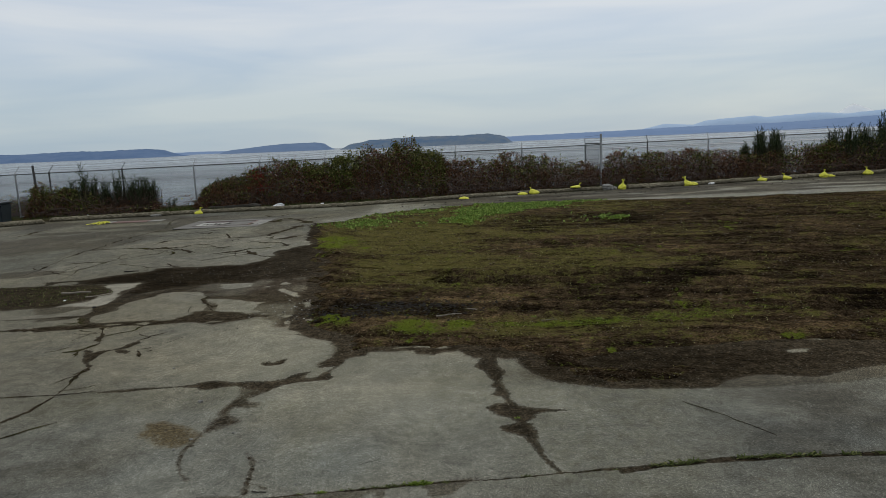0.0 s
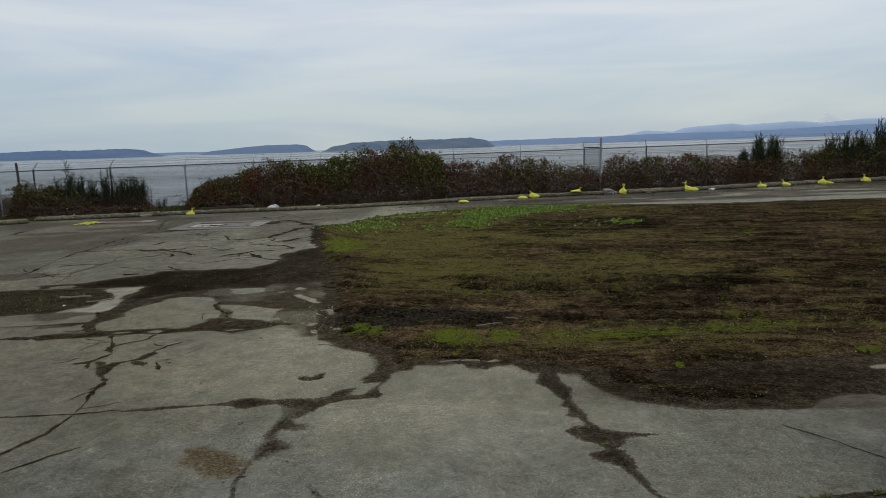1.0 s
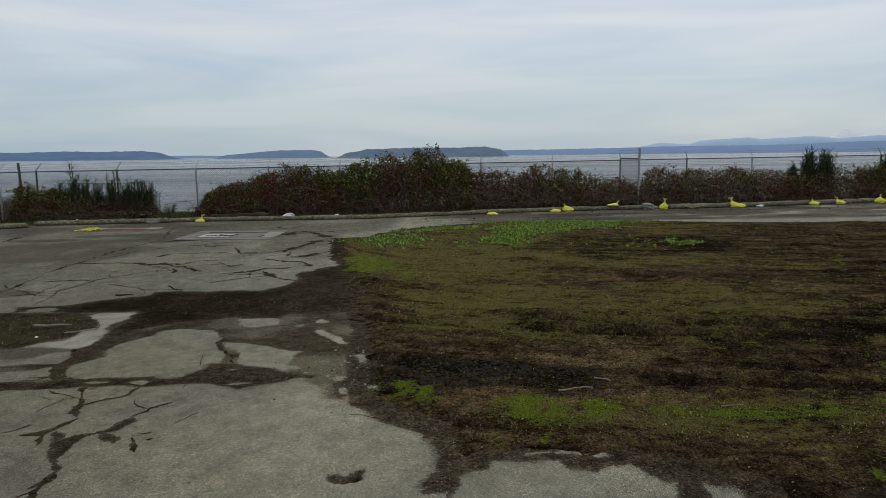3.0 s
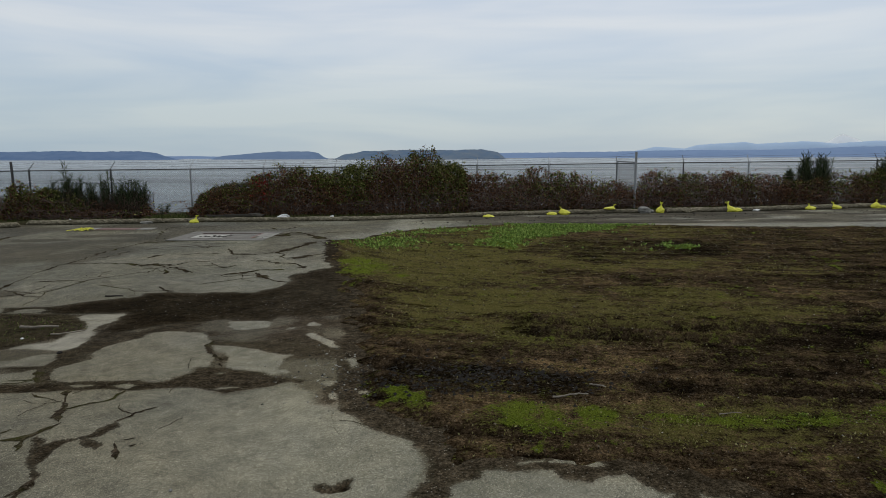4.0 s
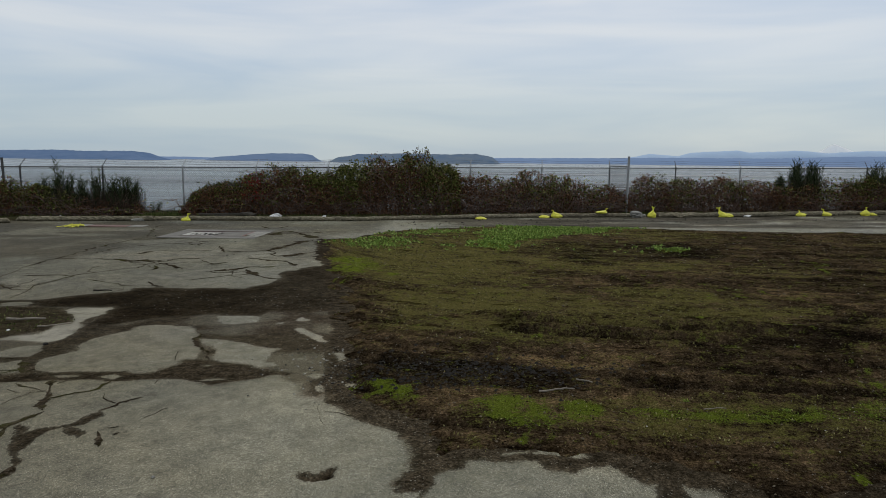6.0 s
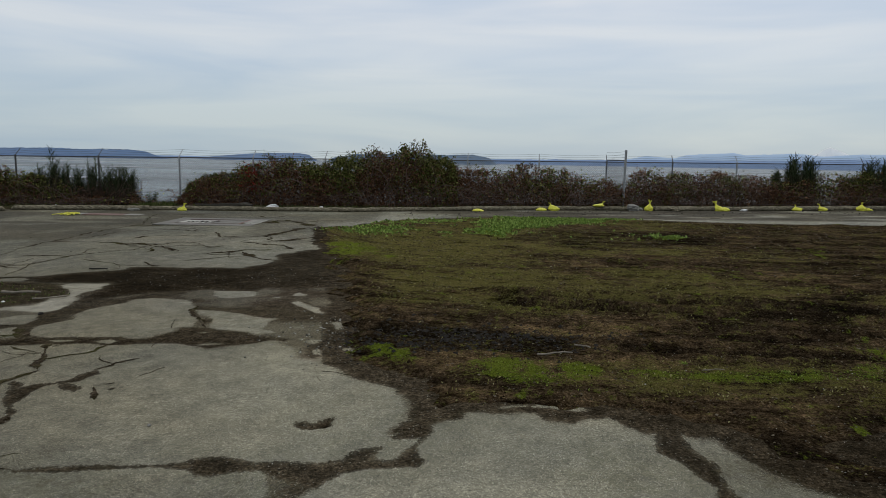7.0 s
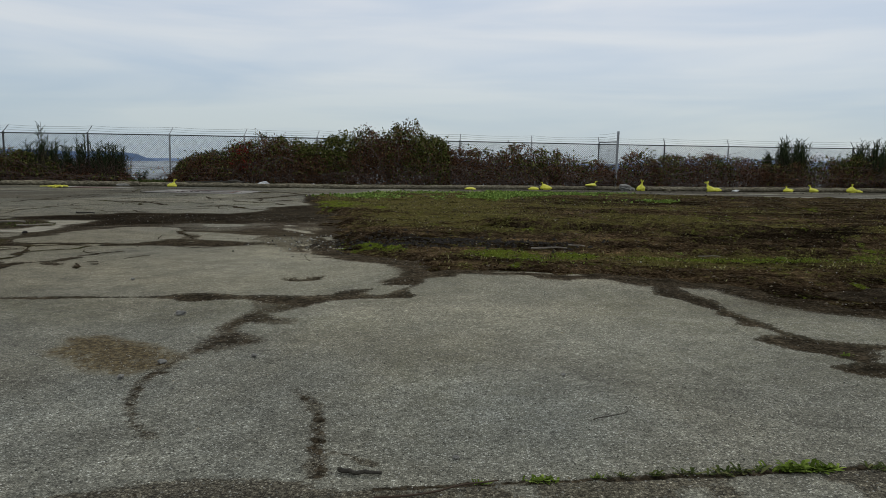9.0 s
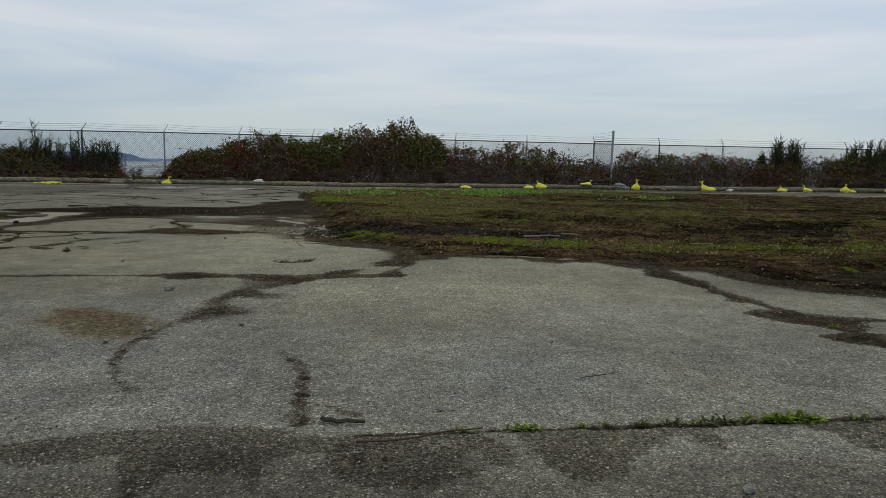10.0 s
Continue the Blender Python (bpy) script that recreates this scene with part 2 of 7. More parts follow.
def make_water():
    k = Mat("grey_sea_water", 0.12, 0, 0.5)
    k.color(k.ramp(k.noise(0.01, 4), (0.3, (0.035, 0.05, 0.06)), (0.7, (0.06, 0.08, 0.09))))
    k.b.inputs["IOR"].default_value = 1.33
    long, swell = k.stretch(0.3, 1.0, 1.0, 8), k.stretch(0.06, 1.0, 1.0, 3)
    w1, w2, w3 = k.noise(0.9, 4, 0.6, long), k.noise(0.14, 4, 0.6, long), k.noise(0.035, 5, 0.65, swell)
    calm = k.ramp(k.noise(0.012, 5, 0.6, swell), (0.4, 0.10), (0.6, 0.30))
    k.rough(calm)
    h = k.math("ADD", k.math("ADD", k.math("MULTIPLY", w1, 1.8), k.math("MULTIPLY", w2, 3.0)), k.math("MULTIPLY", w3, 9.0))
    k.bump(h, 0.45, 0.45)
    return k.m


def make_straw():
    k = Mat("weathered_straw_netting", 0.95, 0, 0.0)
    n = k.noise(24, 6, 0.7, k.stretch(0.35, 1, 1))
    big = k.noise(1.3, 4)
    c = k.ramp(n, (0.35, (0.055, 0.049, 0.034)), (0.5, (0.165, 0.147, 0.104)), (0.65, (0.34, 0.30, 0.215)))
    k.color(k.mix(1.0, c, k.ramp(big, (0.3, 0.65), (0.7, 1.25)), "MULTIPLY"))
    return k.bump(n, 0.9, 0.02).m


def make_land(name, dark, light, scale):
    k = Mat(name, 1.0, 0, 0.0)
    n = k.noise(scale, 7, 0.7)
    return k.color(k.ramp(n, (0.35, dark), (0.65, light))).bump(n, 0.6, 8.0).m


M_ASPHALT, M_SOIL, M_WATER, M_STRAW = make_asphalt(), make_soil(), make_water(), make_straw()
M_BANK = plain("mossy_bank_earth", (0.02, 0.017, 0.011), (0.085, 0.075, 0.04), 2.5, 0.95, 0, 0.9, 0.03, 0.0)
M_GALV = plain("dull_galvanised_steel", (0.20, 0.21, 0.21), (0.36, 0.37, 0.38), 6.0, 0.5, 0.6, 0.1, 0.002)
M_DARKPOST = plain("dark_weathered_steel", (0.045, 0.045, 0.045), (0.11, 0.11, 0.11), 6.0, 0.6, 0.5, 0.1, 0.002)
M_WIRE = plain("dull_weathered_wire", (0.04, 0.042, 0.045), (0.10, 0.105, 0.11), 14.0, 0.7, 0.0, 0.05, 0.001)
M_YELLOW = plain("yellow_woven_plastic", (0.52, 0.50, 0.03), (0.80, 0.78, 0.10), 8.0, 0.55, 0, 0.5, 0.015)
M_ROCK = plain("grey_lichened_rock", (0.10, 0.10, 0.09), (0.34, 0.33, 0.30), 7.0, 0.9, 0, 0.7, 0.02)
M_CONC = plain("worn_concrete", (0.13, 0.125, 0.11), (0.34, 0.33, 0.29), 6.0, 0.9, 0, 0.5, 0.006)
M_PALECONC = plain("pale_chipped_concrete", (0.24, 0.235, 0.21), (0.52, 0.51, 0.46), 5.0, 0.9, 0, 0.5, 0.006)
M_APRON = plain("dirty_worn_concrete", (0.085, 0.08, 0.07), (0.21, 0.20, 0.175), 3.0, 0.9, 0, 0.5, 0.006)
M_WHITE = plain("white_plastic_litter", (0.55, 0.56, 0.55), (0.8, 0.8, 0.78), 12.0, 0.6, 0, 0.4, 0.01)
M_WOOD = plain("grey_driftwood", (0.10, 0.085, 0.065), (0.30, 0.265, 0.21), 22.0, 0.85, 0, 0.6, 0.004)
M_DARKWOOD = plain("rotten_dark_timber", (0.02, 0.018, 0.014), (0.075, 0.066, 0.05), 12.0, 0.9, 0, 0.8, 0.01)
M_IRON = plain("rusty_cast_iron", (0.06, 0.045, 0.04), (0.16, 0.12, 0.11), 15.0, 0.75, 0.3, 0.5, 0.004)
M_BRICKRED = plain("faded_red_curb_paint", (0.12, 0.07, 0.06), (0.22, 0.14, 0.12), 9.0, 0.85, 0, 0.5, 0.004)
M_BIN = plain("dark_blue_green_plastic", (0.012, 0.018, 0.022), (0.03, 0.04, 0.045), 4.0, 0.5, 0, 0.1, 0.002)
M_CANE = plain("bramble_cane_bark", (0.05, 0.033, 0.027), (0.165, 0.112, 0.09), 10.0, 0.8, 0, 0.2, 0.003)
M_CHAR = plain("broken_tar_lump", (0.014, 0.013, 0.012), (0.055, 0.05, 0.044), 20.0, 0.9, 0, 0.7, 0.01, 0.03)
crack_k = Mat("packed_crack_dirt", 1.0, 0, 0.0)
crack_c, crack_h = earth_tones(crack_k, 1.9)
crack_c = crack_k.mix(1.0, crack_c, (0.80, 0.83, 0.86), "MULTIPLY")
M_CRACK = crack_k.color(crack_k.mix(crack_k.ramp(crack_k.noise(1.2, 5, 0.7), (0.5, 0.0), (0.66, 0.6)), crack_c, (0.055, 0.060, 0.016))).bump(crack_h, 0.8, 0.006).m
M_PEBBLE_K = Mat("mixed_pebbles", 0.9, 0, 0.3)
M_PEBBLE_K.color(M_PEBBLE_K.ramp(M_PEBBLE_K.island(), (0.0, (0.03, 0.026, 0.02)), (0.5, (0.10, 0.09, 0.075)), (0.9, (0.20, 0.19, 0.165)), (1.0, (0.48, 0.46, 0.42))))
M_PEBBLE = M_PEBBLE_K.m
M_CHIP_K = Mat("asphalt_stone_chips", 0.85, 0, 0.15)
M_CHIP_K.color(M_CHIP_K.ramp(M_CHIP_K.island(), (0.0, (0.03, 0.03, 0.026)), (0.4, (0.13, 0.126, 0.104)), (0.8, (0.24, 0.232, 0.195)), (1.0, (0.42, 0.41, 0.37))))
M_CHIP = M_CHIP_K.m
M_LEAF_G = leafy("bramble_green_leaf", ((0.0, (0.024, 0.031, 0.008)), (0.45, (0.072, 0.084, 0.020)), (0.8, (0.135, 0.145, 0.04)), (1.0, (0.27, 0.265, 0.09))))
M_LEAF_R = leafy("bramble_autumn_leaf", ((0.0, (0.027, 0.016, 0.009)), (0.5, (0.108, 0.058, 0.033)), (0.85, (0.165, 0.080, 0.042)), (1.0, (0.28, 0.155, 0.085))))
M_LEAF_RED = leafy("bramble_crimson_leaf", ((0.0, (0.10, 0.014, 0.012)), (1.0, (0.22, 0.03, 0.022))))
M_BROOM = leafy("broom_green_twig", ((0.0, (0.016, 0.024, 0.012)), (0.6, (0.042, 0.058, 0.026)), (1.0, (0.10, 0.115, 0.06))))
M_DRY = leafy("dry_brown_stalk", ((0.0, (0.035, 0.024, 0.017)), (0.7, (0.09, 0.065, 0.048)), (1.0, (0.2, 0.16, 0.12))))
M_WEED = leafy("fresh_green_weed", ((0.0, (0.045, 0.07, 0.010)), (0.6, (0.125, 0.185, 0.026)), (1.0, (0.28, 0.36, 0.075))), through_light=0.25)
M_WEEDCARPET = leafy("bright_green_carpet", ((0.0, (0.06, 0.10, 0.020)), (0.6, (0.17, 0.26, 0.055)), (1.0, (0.33, 0.44, 0.12))), through_light=0.25)
M_MOSSLEAF = leafy("moss_and_sprouts", ((0.0, (0.035, 0.034, 0.009)), (0.45, (0.105, 0.099, 0.026)), (0.8, (0.20, 0.185, 0.06)), (1.0, (0.40, 0.37, 0.18))), through_light=0.2)
M_GRASS = leafy("short_rough_grass", ((0.0, (0.03, 0.045, 0.012)), (0.6, (0.08, 0.10, 0.03)), (1.0, (0.17, 0.17, 0.07))), through_light=0.2)
# headland woods: the blue is air haze painted into the base colour
M_LAND_NEAR = make_land("hazed_wooded_headland", (0.115, 0.18, 0.30), (0.15, 0.215, 0.335), 0.03)
M_CLOD_K = Mat("loose_soil_clods", 1.0, 0, 0.0)
M_CLOD_K.color(M_CLOD_K.ramp(M_CLOD_K.island(), (0.0, (0.010, 0.0075, 0.005)), (0.45, (0.035, 0.027, 0.018)), (0.8, (0.085, 0.068, 0.045)), (1.0, (0.19, 0.16, 0.115))))
M_CLOD = M_CLOD_K.m
# islands, shore and mountains: haze put into the colour, bluer and paler with range
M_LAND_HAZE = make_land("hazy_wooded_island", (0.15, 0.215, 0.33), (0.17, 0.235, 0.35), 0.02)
M_LAND_MID = make_land("hazed_wooded_island", (0.10, 0.16, 0.25), (0.18, 0.215, 0.25), 0.025)
M_LAND_FAR = make_land("distant_hazed_shore", (0.19, 0.27, 0.42), (0.215, 0.295, 0.445), 0.008)
M_MOUNT = make_land("distant_hazed_mountains", (0.38, 0.50, 0.66), (0.43, 0.54, 0.69), 0.004)
M_SNOW = make_land("snow_peak", (0.80, 0.83, 0.85), (0.88, 0.89, 0.89), 0.01)


# ---- numbers on grids ----
_TAB = np.random.RandomState(7).rand(256, 256)


def vnoise(x, y, seed=0):
    """Smooth lattice noise from 0 to 1."""
    x, y = np.asarray(x, float) + seed * 17.31, np.asarray(y, float) + seed * 9.73
    xi, yi = np.floor(x).astype(int), np.floor(y).astype(int)
    fx, fy = x - xi, y - yi
    fx, fy = fx * fx * (3 - 2 * fx), fy * fy * (3 - 2 * fy)
    a, b = _TAB[xi & 255, yi & 255], _TAB[(xi + 1) & 255, yi & 255]
    c, d = _TAB[xi & 255, (yi + 1) & 255], _TAB[(xi + 1) & 255, (yi + 1) & 255]
    return (a * (1 - fx) + b * fx) * (1 - fy) + (c * (1 - fx) + d * fx) * fy


def fbm(x, y, scale, octaves=4, seed=0):
    out, amp, tot = 0.0, 1.0, 0.0
    for i in range(octaves):
        out = out + amp * vnoise(x * scale * 2 ** i, y * scale * 2 ** i, seed + i)
        tot, amp = tot + amp, amp * 0.5
    return out / tot


def step(a, b, v):
    s = np.clip((v - a) / (b - a), 0, 1)
    return s * s * (3 - 2 * s)


def to_line(x, y, pts):
    """Distance to a bent line."""
    best = np.full(np.shape(x), 1e9)
    for (ax, ay), (bx, by) in zip(pts, pts[1:]):
        ux, uy = bx - ax, by - ay
        s = np.clip(((x - ax) * ux + (y - ay) * uy) / (ux * ux + uy * uy), 0, 1)
        best = np.minimum(best, np.hypot(x - ax - s * ux, y - ay - s * uy))
    return best


def inside(x, y, pts):
    """Distance to an outline, positive within."""
    sign = np.zeros(np.shape(x), bool)
    for (ax, ay), (bx, by) in zip(pts, pts[1:] + pts[:1]):
        if ay != by:
            sign ^= ((ay > y) != (by > y)) & (x < (bx - ax) * (y - ay) / (by - ay) + ax)
    d = to_line(x, y, pts + pts[:1])
    return np.where(sign, d, -d)


def blob(x, y, cx, cy, rx, ry, turn=0.0, soft=0.5):
    c, s = math.cos(radians(turn)), math.sin(radians(turn))
    u, v = ((x - cx) * c + (y - cy) * s) / rx, (-(x - cx) * s + (y - cy) * c) / ry
    return 1 - step(1 - soft, 1 + soft, np.hypot(u, v))


def level(x, y):
    """The lie of the yard: it falls a little away to the sea and to the left."""
    fall = 0.13 - 0.016 * (np.minimum(y, 12) - 4) - 0.004 * np.maximum(y - 12, 0) + 0.009 * np.clip(x, -30, 30)
    dip = 0.011 * np.clip(-2.6 - x, 0, 3.4) * (1 - step(12.5, 17, y)) * step(5.5, 7.5, y)
    return fall - dip + 0.026 * np.exp(-((x + 1) / 1.1) ** 2 - ((y - 7.3) / 0.9) ** 2)


def gz(x, y):
    return float(level(x, y))


def spread(lo, hi, focus0, focus1, fine, grow):
    """Grid lines, fine between the two focus values and wider outside."""
    mid = list(np.arange(focus0, focus1, fine))
    v, s, up = focus1, fine, []
    while v < hi:
        up.append(v)
        s *= grow
        v += s
    v, s, dn = focus0, fine, []
    while v > lo:
        s *= grow
        v -= s
        dn.append(max(v, lo))
    return np.array(dn[::-1] + mid + up + [hi])


def mesh_from(name, verts, faces, mat, smooth=False, attrs=None):
    verts, faces = np.asarray(verts, np.float32), np.asarray(faces, np.int32)
    me = bpy.data.meshes.new(name)
    n, k = faces.shape
    me.vertices.add(len(verts))
    me.vertices.foreach_set("co", verts.ravel())
    me.loops.add(n * k)
    me.loops.foreach_set("vertex_index", faces.ravel())
    me.polygons.add(n)
    me.polygons.foreach_set("loop_start", np.arange(0, n * k, k, dtype=np.int32))
    me.polygons.foreach_set("loop_total", np.full(n, k, np.int32))
    me.polygons.foreach_set("use_smooth", np.full(n, smooth))
    me.materials.append(mat)
    for key, val in (attrs or {}).items():
        me.attributes.new(key, "FLOAT", "POINT").data.foreach_set("value", np.asarray(val, np.float32).ravel())
    me.update(calc_edges=True)
    return me


def grid(name, xs, ys, z, mat, attrs=None):
    X, Y = np.meshgrid(xs, ys)
    v = np.stack([X.ravel(), Y.ravel(), np.asarray(z).ravel()], 1)
    nx, ny = len(xs), len(ys)
    i = (np.arange(ny - 1)[:, None] * nx + np.arange(nx - 1)[None, :]).ravel()
    return mesh_from(name, v, np.stack([i, i + 1, i + nx + 1, i + nx], 1), mat, True, attrs)


def under(name, me, parent, label=""):
    ob = new(name, me)
    ob.parent = parent
    return tagged(ob, label) if label else ob


def part(name, bm, mat, parent, label="", smooth=False):
    me = bpy.data.meshes.new(name)
    bm.to_mesh(me)
    bm.free()
    me.materials.append(mat)
    if smooth:
        me.polygons.foreach_set("use_smooth", np.full(len(me.polygons), True))
    return under(name, me, parent, label)


def thing(name, place, label, category, group="", kind=""):
    ob = new(name)
    ob.empty_display_size = 0.2
    ob.matrix_basis = place if isinstance(place, Matrix) else Matrix.Translation(place)
    return tagged(ob, label, category, group, kind)


def tube_mesh(name, paths, radius, mat, sides=4, taper=0.0):
    """Round rods along bent lines, joined into one mesh."""
    V, F, base = [], [], 0
    for path in paths:
        p = np.asarray(path, float)
        d = np.gradient(p, axis=0)
        d /= np.linalg.norm(d, axis=1)[:, None] + 1e-9
        ref = np.where(np.abs(d[:, 2:3]) > 0.9, [[1.0, 0, 0]], [[0, 0, 1.0]])
        a = np.cross(d, ref)
        a /= np.linalg.norm(a, axis=1)[:, None] + 1e-9
        b = np.cross(d, a)
        n = len(p)
        r = radius * (1 - taper * np.linspace(0, 1, n))
        ang = np.arange(sides) * 2 * math.pi / sides
        ring = p[:, None] + r[:, None, None] * (np.cos(ang)[None, :, None] * a[:, None] + np.sin(ang)[None, :, None] * b[:, None])
        V.append(ring.reshape(-1, 3))
        k = np.arange(n - 1)[:, None] * sides + np.arange(sides)[None]
        k2 = np.arange(n - 1)[:, None] * sides + (np.arange(sides)[None] + 1) % sides
        F.append(np.stack([k, k2, k2 + sides, k + sides], -1).reshape(-1, 4) + base)
        caps = np.array([[base + i for i in (3, 2, 1, 0)], [base + (n - 1) * sides + i for i in (0, 1, 2, 3)]]) if sides == 4 else np.zeros((0, 4), int)
        F.append(caps)
        base += n * sides
    return mesh_from(name, np.concatenate(V), np.concatenate(F), mat, sides > 4)


def leaf_mesh(name, pts, size, mat, rng, up=0.3, narrow=0.55, flat=False):
    """Many small folded leaves at the given places."""
    n = len(pts)
    d = rng.normal(size=(n, 3))
    d[:, 2] += up
    d /= np.linalg.norm(d, axis=1)[:, None]
    s = np.cross(d, rng.normal(size=(n, 3)) * (0.35 if flat else 1.0) + (np.array([0, 0, 1.0]) if flat else 0.0))
    s /= np.linalg.norm(s, axis=1)[:, None] + 1e-9
    nn = np.cross(d, s)
    L = size * rng.uniform(0.55, 1.35, (n, 1))
    mid = pts + d * L * 0.45 - nn * L * 0.12
    v = np.stack([pts, mid + s * L * narrow * 0.5 + nn * L * 0.16, pts + d * L, mid - s * L * narrow * 0.5 + nn * L * 0.16], 1).reshape(-1, 3)
    i = np.arange(n)[:, None] * 4
    f = np.concatenate([i + [[0, 1, 2]], i + [[0, 2, 3]]])
    return mesh_from(name, v, f, mat)


# ---- yard: paving, soil, bank, sea ----
# outlines on the yard, seen from above
SOIL_FAR = [
    (34, 24.2), (11.98, 23.52), (7.57, 24.04), (4.92, 24.81), (2.37, 25.21), (0.47, 25.37), (-1.46, 24.57), (-2.88, 23.63), (-3.64, 22.57), (-3.96, 21.31),
    (-4.62, 21.35), (-4.92, 21.24), (-4.69, 19.77), (-4.44, 18.42), (-4.13, 17.35), (-3.82, 16.42)]
SOIL_SIDE = [
    (-3.5, 14.9), (-2.95, 12.5), (-2.62, 11.2), (-2.5, 10.3), (-2.4, 9.6), (-2.19, 8.65), (-2.13, 8.46), (-2.02, 8.37), (-1.93, 8.2), (-1.86, 8.11), (-1.67, 7.94),
    (-1.5, 7.82), (-1.42, 7.75), (-1.44, 7.67), (-1.39, 7.6), (-1.33, 7.47), (-1.29, 7.35), (-1.29, 7.26), (-1.3, 7.16), (-1.27, 7.1), (-1.34, 7.06), (-1.37, 6.97),
    (-1.4, 6.89)]
SOIL_NEAR = [
    (-1.17, 6.89), (-1.17, 6.96), (-1.14, 7.03), (-1.06, 7.1), (-0.96, 7.14), (-0.94, 7.22), (-0.91, 7.26), (-0.79, 7.27), (-0.73, 7.24), (-0.59, 7.28), (-0.48, 7.29),
    (-0.42, 7.26), (-0.39, 7.18), (-0.34, 7.14), (-0.2, 7.11), (-0.13, 7.19), (-0.06, 7.24), (-0.08, 7.22), (0.07, 7.25), (0.16, 7.06), (0.25, 6.98), (0.45, 7.01),
    (0.52, 6.96), (0.68, 6.95), (0.68, 6.75), (0.77, 6.57), (0.86, 6.35), (1, 6.19), (1.24, 6.09), (1.42, 6), (1.76, 5.97), (2.09, 5.94), (2.31, 5.95), (2.5, 6.13),
    (2.74, 6.23), (2.94, 6.21), (3.29, 6.12), (3.62, 6.28), (4.02, 6.38), (9, 6.8), (34, 8)]
SOIL_EDGE = SOIL_FAR + SOIL_SIDE + SOIL_NEAR
DAMP_BAND = [
    (-8.42, 12.91), (-8.08, 12.94), (-7.5, 13.05), (-7.3, 13.33), (-6.94, 13.54), (-6.61, 13.66), (-6.55, 13.98), (-6.21, 14.06), (-5.66, 13.95), (-5.19, 14.01),
    (-4.67, 13.93), (-4.47, 14.26), (-4.35, 14.55), (-4.31, 14.99), (-4.53, 15.52), (-4.26, 15.89), (-3.94, 16.28), (-3.73, 16.7), (-3.23, 14.76), (-2.77, 12.19),
    (-3.17, 12.07), (-3.69, 12.17), (-3.82, 11.77), (-4.46, 12.01), (-4.88, 11.83), (-5.23, 11.72), (-5.49, 11.45), (-5.69, 11.25), (-5.95, 11.32), (-6.03, 11.8),
    (-6.1, 12.31), (-6.24, 12.49), (-6.88, 12.47), (-7.25, 12.44), (-7.93, 12.59), (-8.12, 12.49)]
MUD = [
    (-8.36, 12.35), (-8.12, 12.49), (-7.21, 12.44), (-6.18, 12.46), (-2.93, 12.48), (-2.53, 12.11), (-2.06, 9.91), (-1.96, 8.83), (-2.19, 8.62), (-2.23, 8.56),
    (-2.41, 8.61), (-2.47, 8.83), (-2.54, 8.98), (-2.69, 9.07), (-2.8, 9.19), (-2.94, 9.08), (-3.13, 8.97), (-3.32, 8.88), (-3.53, 9.01), (-3.73, 9.09), (-3.93, 9.04),
    (-4.2, 9.02), (-4.72, 9.03), (-5.16, 9.01), (-5.57, 8.96), (-5.79, 8.95)]
DIRT_PATCH = [(-9.4, 12.5), (-7.2, 12.45), (-6.8, 12.3), (-6.5, 12.0), (-6.25, 11.5), (-6.36, 11.3), (-6.3, 11.0), (-6.6, 10.74), (-6.65, 10.5), (-7.4, 10.4), (-9.2, 10.4)]
PALE_STRIP = [
    (-6.79, 12.25), (-6.77, 12.43), (-6.48, 12.46), (-6.33, 12.42), (-6.16, 12.46), (-6.08, 12.1), (-6.14, 11.77), (-6.09, 11.51), (-5.98, 11.38), (-5.87, 11.03),
    (-5.78, 10.62), (-5.87, 10.48), (-5.99, 10.46), (-6.37, 10.56), (-6.62, 10.51), (-6.57, 10.74), (-6.26, 10.87), (-6.3, 11.12), (-6.35, 11.33), (-6.19, 11.45),
    (-6.23, 11.57), (-6.52, 11.98)]
SLABS = (
    [(-5.55, 9.81), (-5.46, 9.87), (-5.35, 10.13), (-5.45, 10.36), (-5.43, 10.76), (-5.3, 10.92), (-5.22, 11.05), (-5.24, 11.28), (-4.99, 11.36), (-4.66, 11.31), (-4.49, 11.3), (-4.31, 11.03), (-4.16, 10.68), (-4.1, 10.47), (-3.96, 10.18), (-3.83, 9.91), (-3.81, 9.75), (-3.98, 9.75), (-3.97, 9.52), (-4.04, 9.41), (-4.07, 9.34), (-4.21, 9.27), (-4.38, 9.35), (-4.65, 9.32), (-4.93, 9.3), (-5.21, 9.27), (-5.33, 9.33), (-5.48, 9.61)],
    [(-4.13, 10.67), (-3.96, 10.64), (-3.57, 10.5), (-3.35, 10.34), (-3.15, 10.24), (-3.01, 10.19), (-3.08, 9.97), (-3.06, 9.72), (-2.86, 9.52), (-3.05, 9.45), (-3.21, 9.57), (-3.35, 9.63), (-3.51, 9.66), (-3.65, 9.78), (-3.74, 10.06), (-3.85, 10.29), (-3.93, 10.3), (-4.08, 10.55)],
    [(-6.37, 9.55), (-5.87, 9.63), (-5.74, 9.72), (-5.62, 9.58), (-5.53, 9.42), (-5.39, 9.27), (-5.76, 9.22), (-6.09, 9.19)],
    [(-6.75, 10.05), (-6.36, 10.04), (-6.19, 10.09), (-6.11, 10.27), (-5.97, 10.36), (-5.9, 10.38), (-5.77, 10.15), (-5.71, 9.86), (-5.89, 9.85), (-6.56, 9.79)],
)
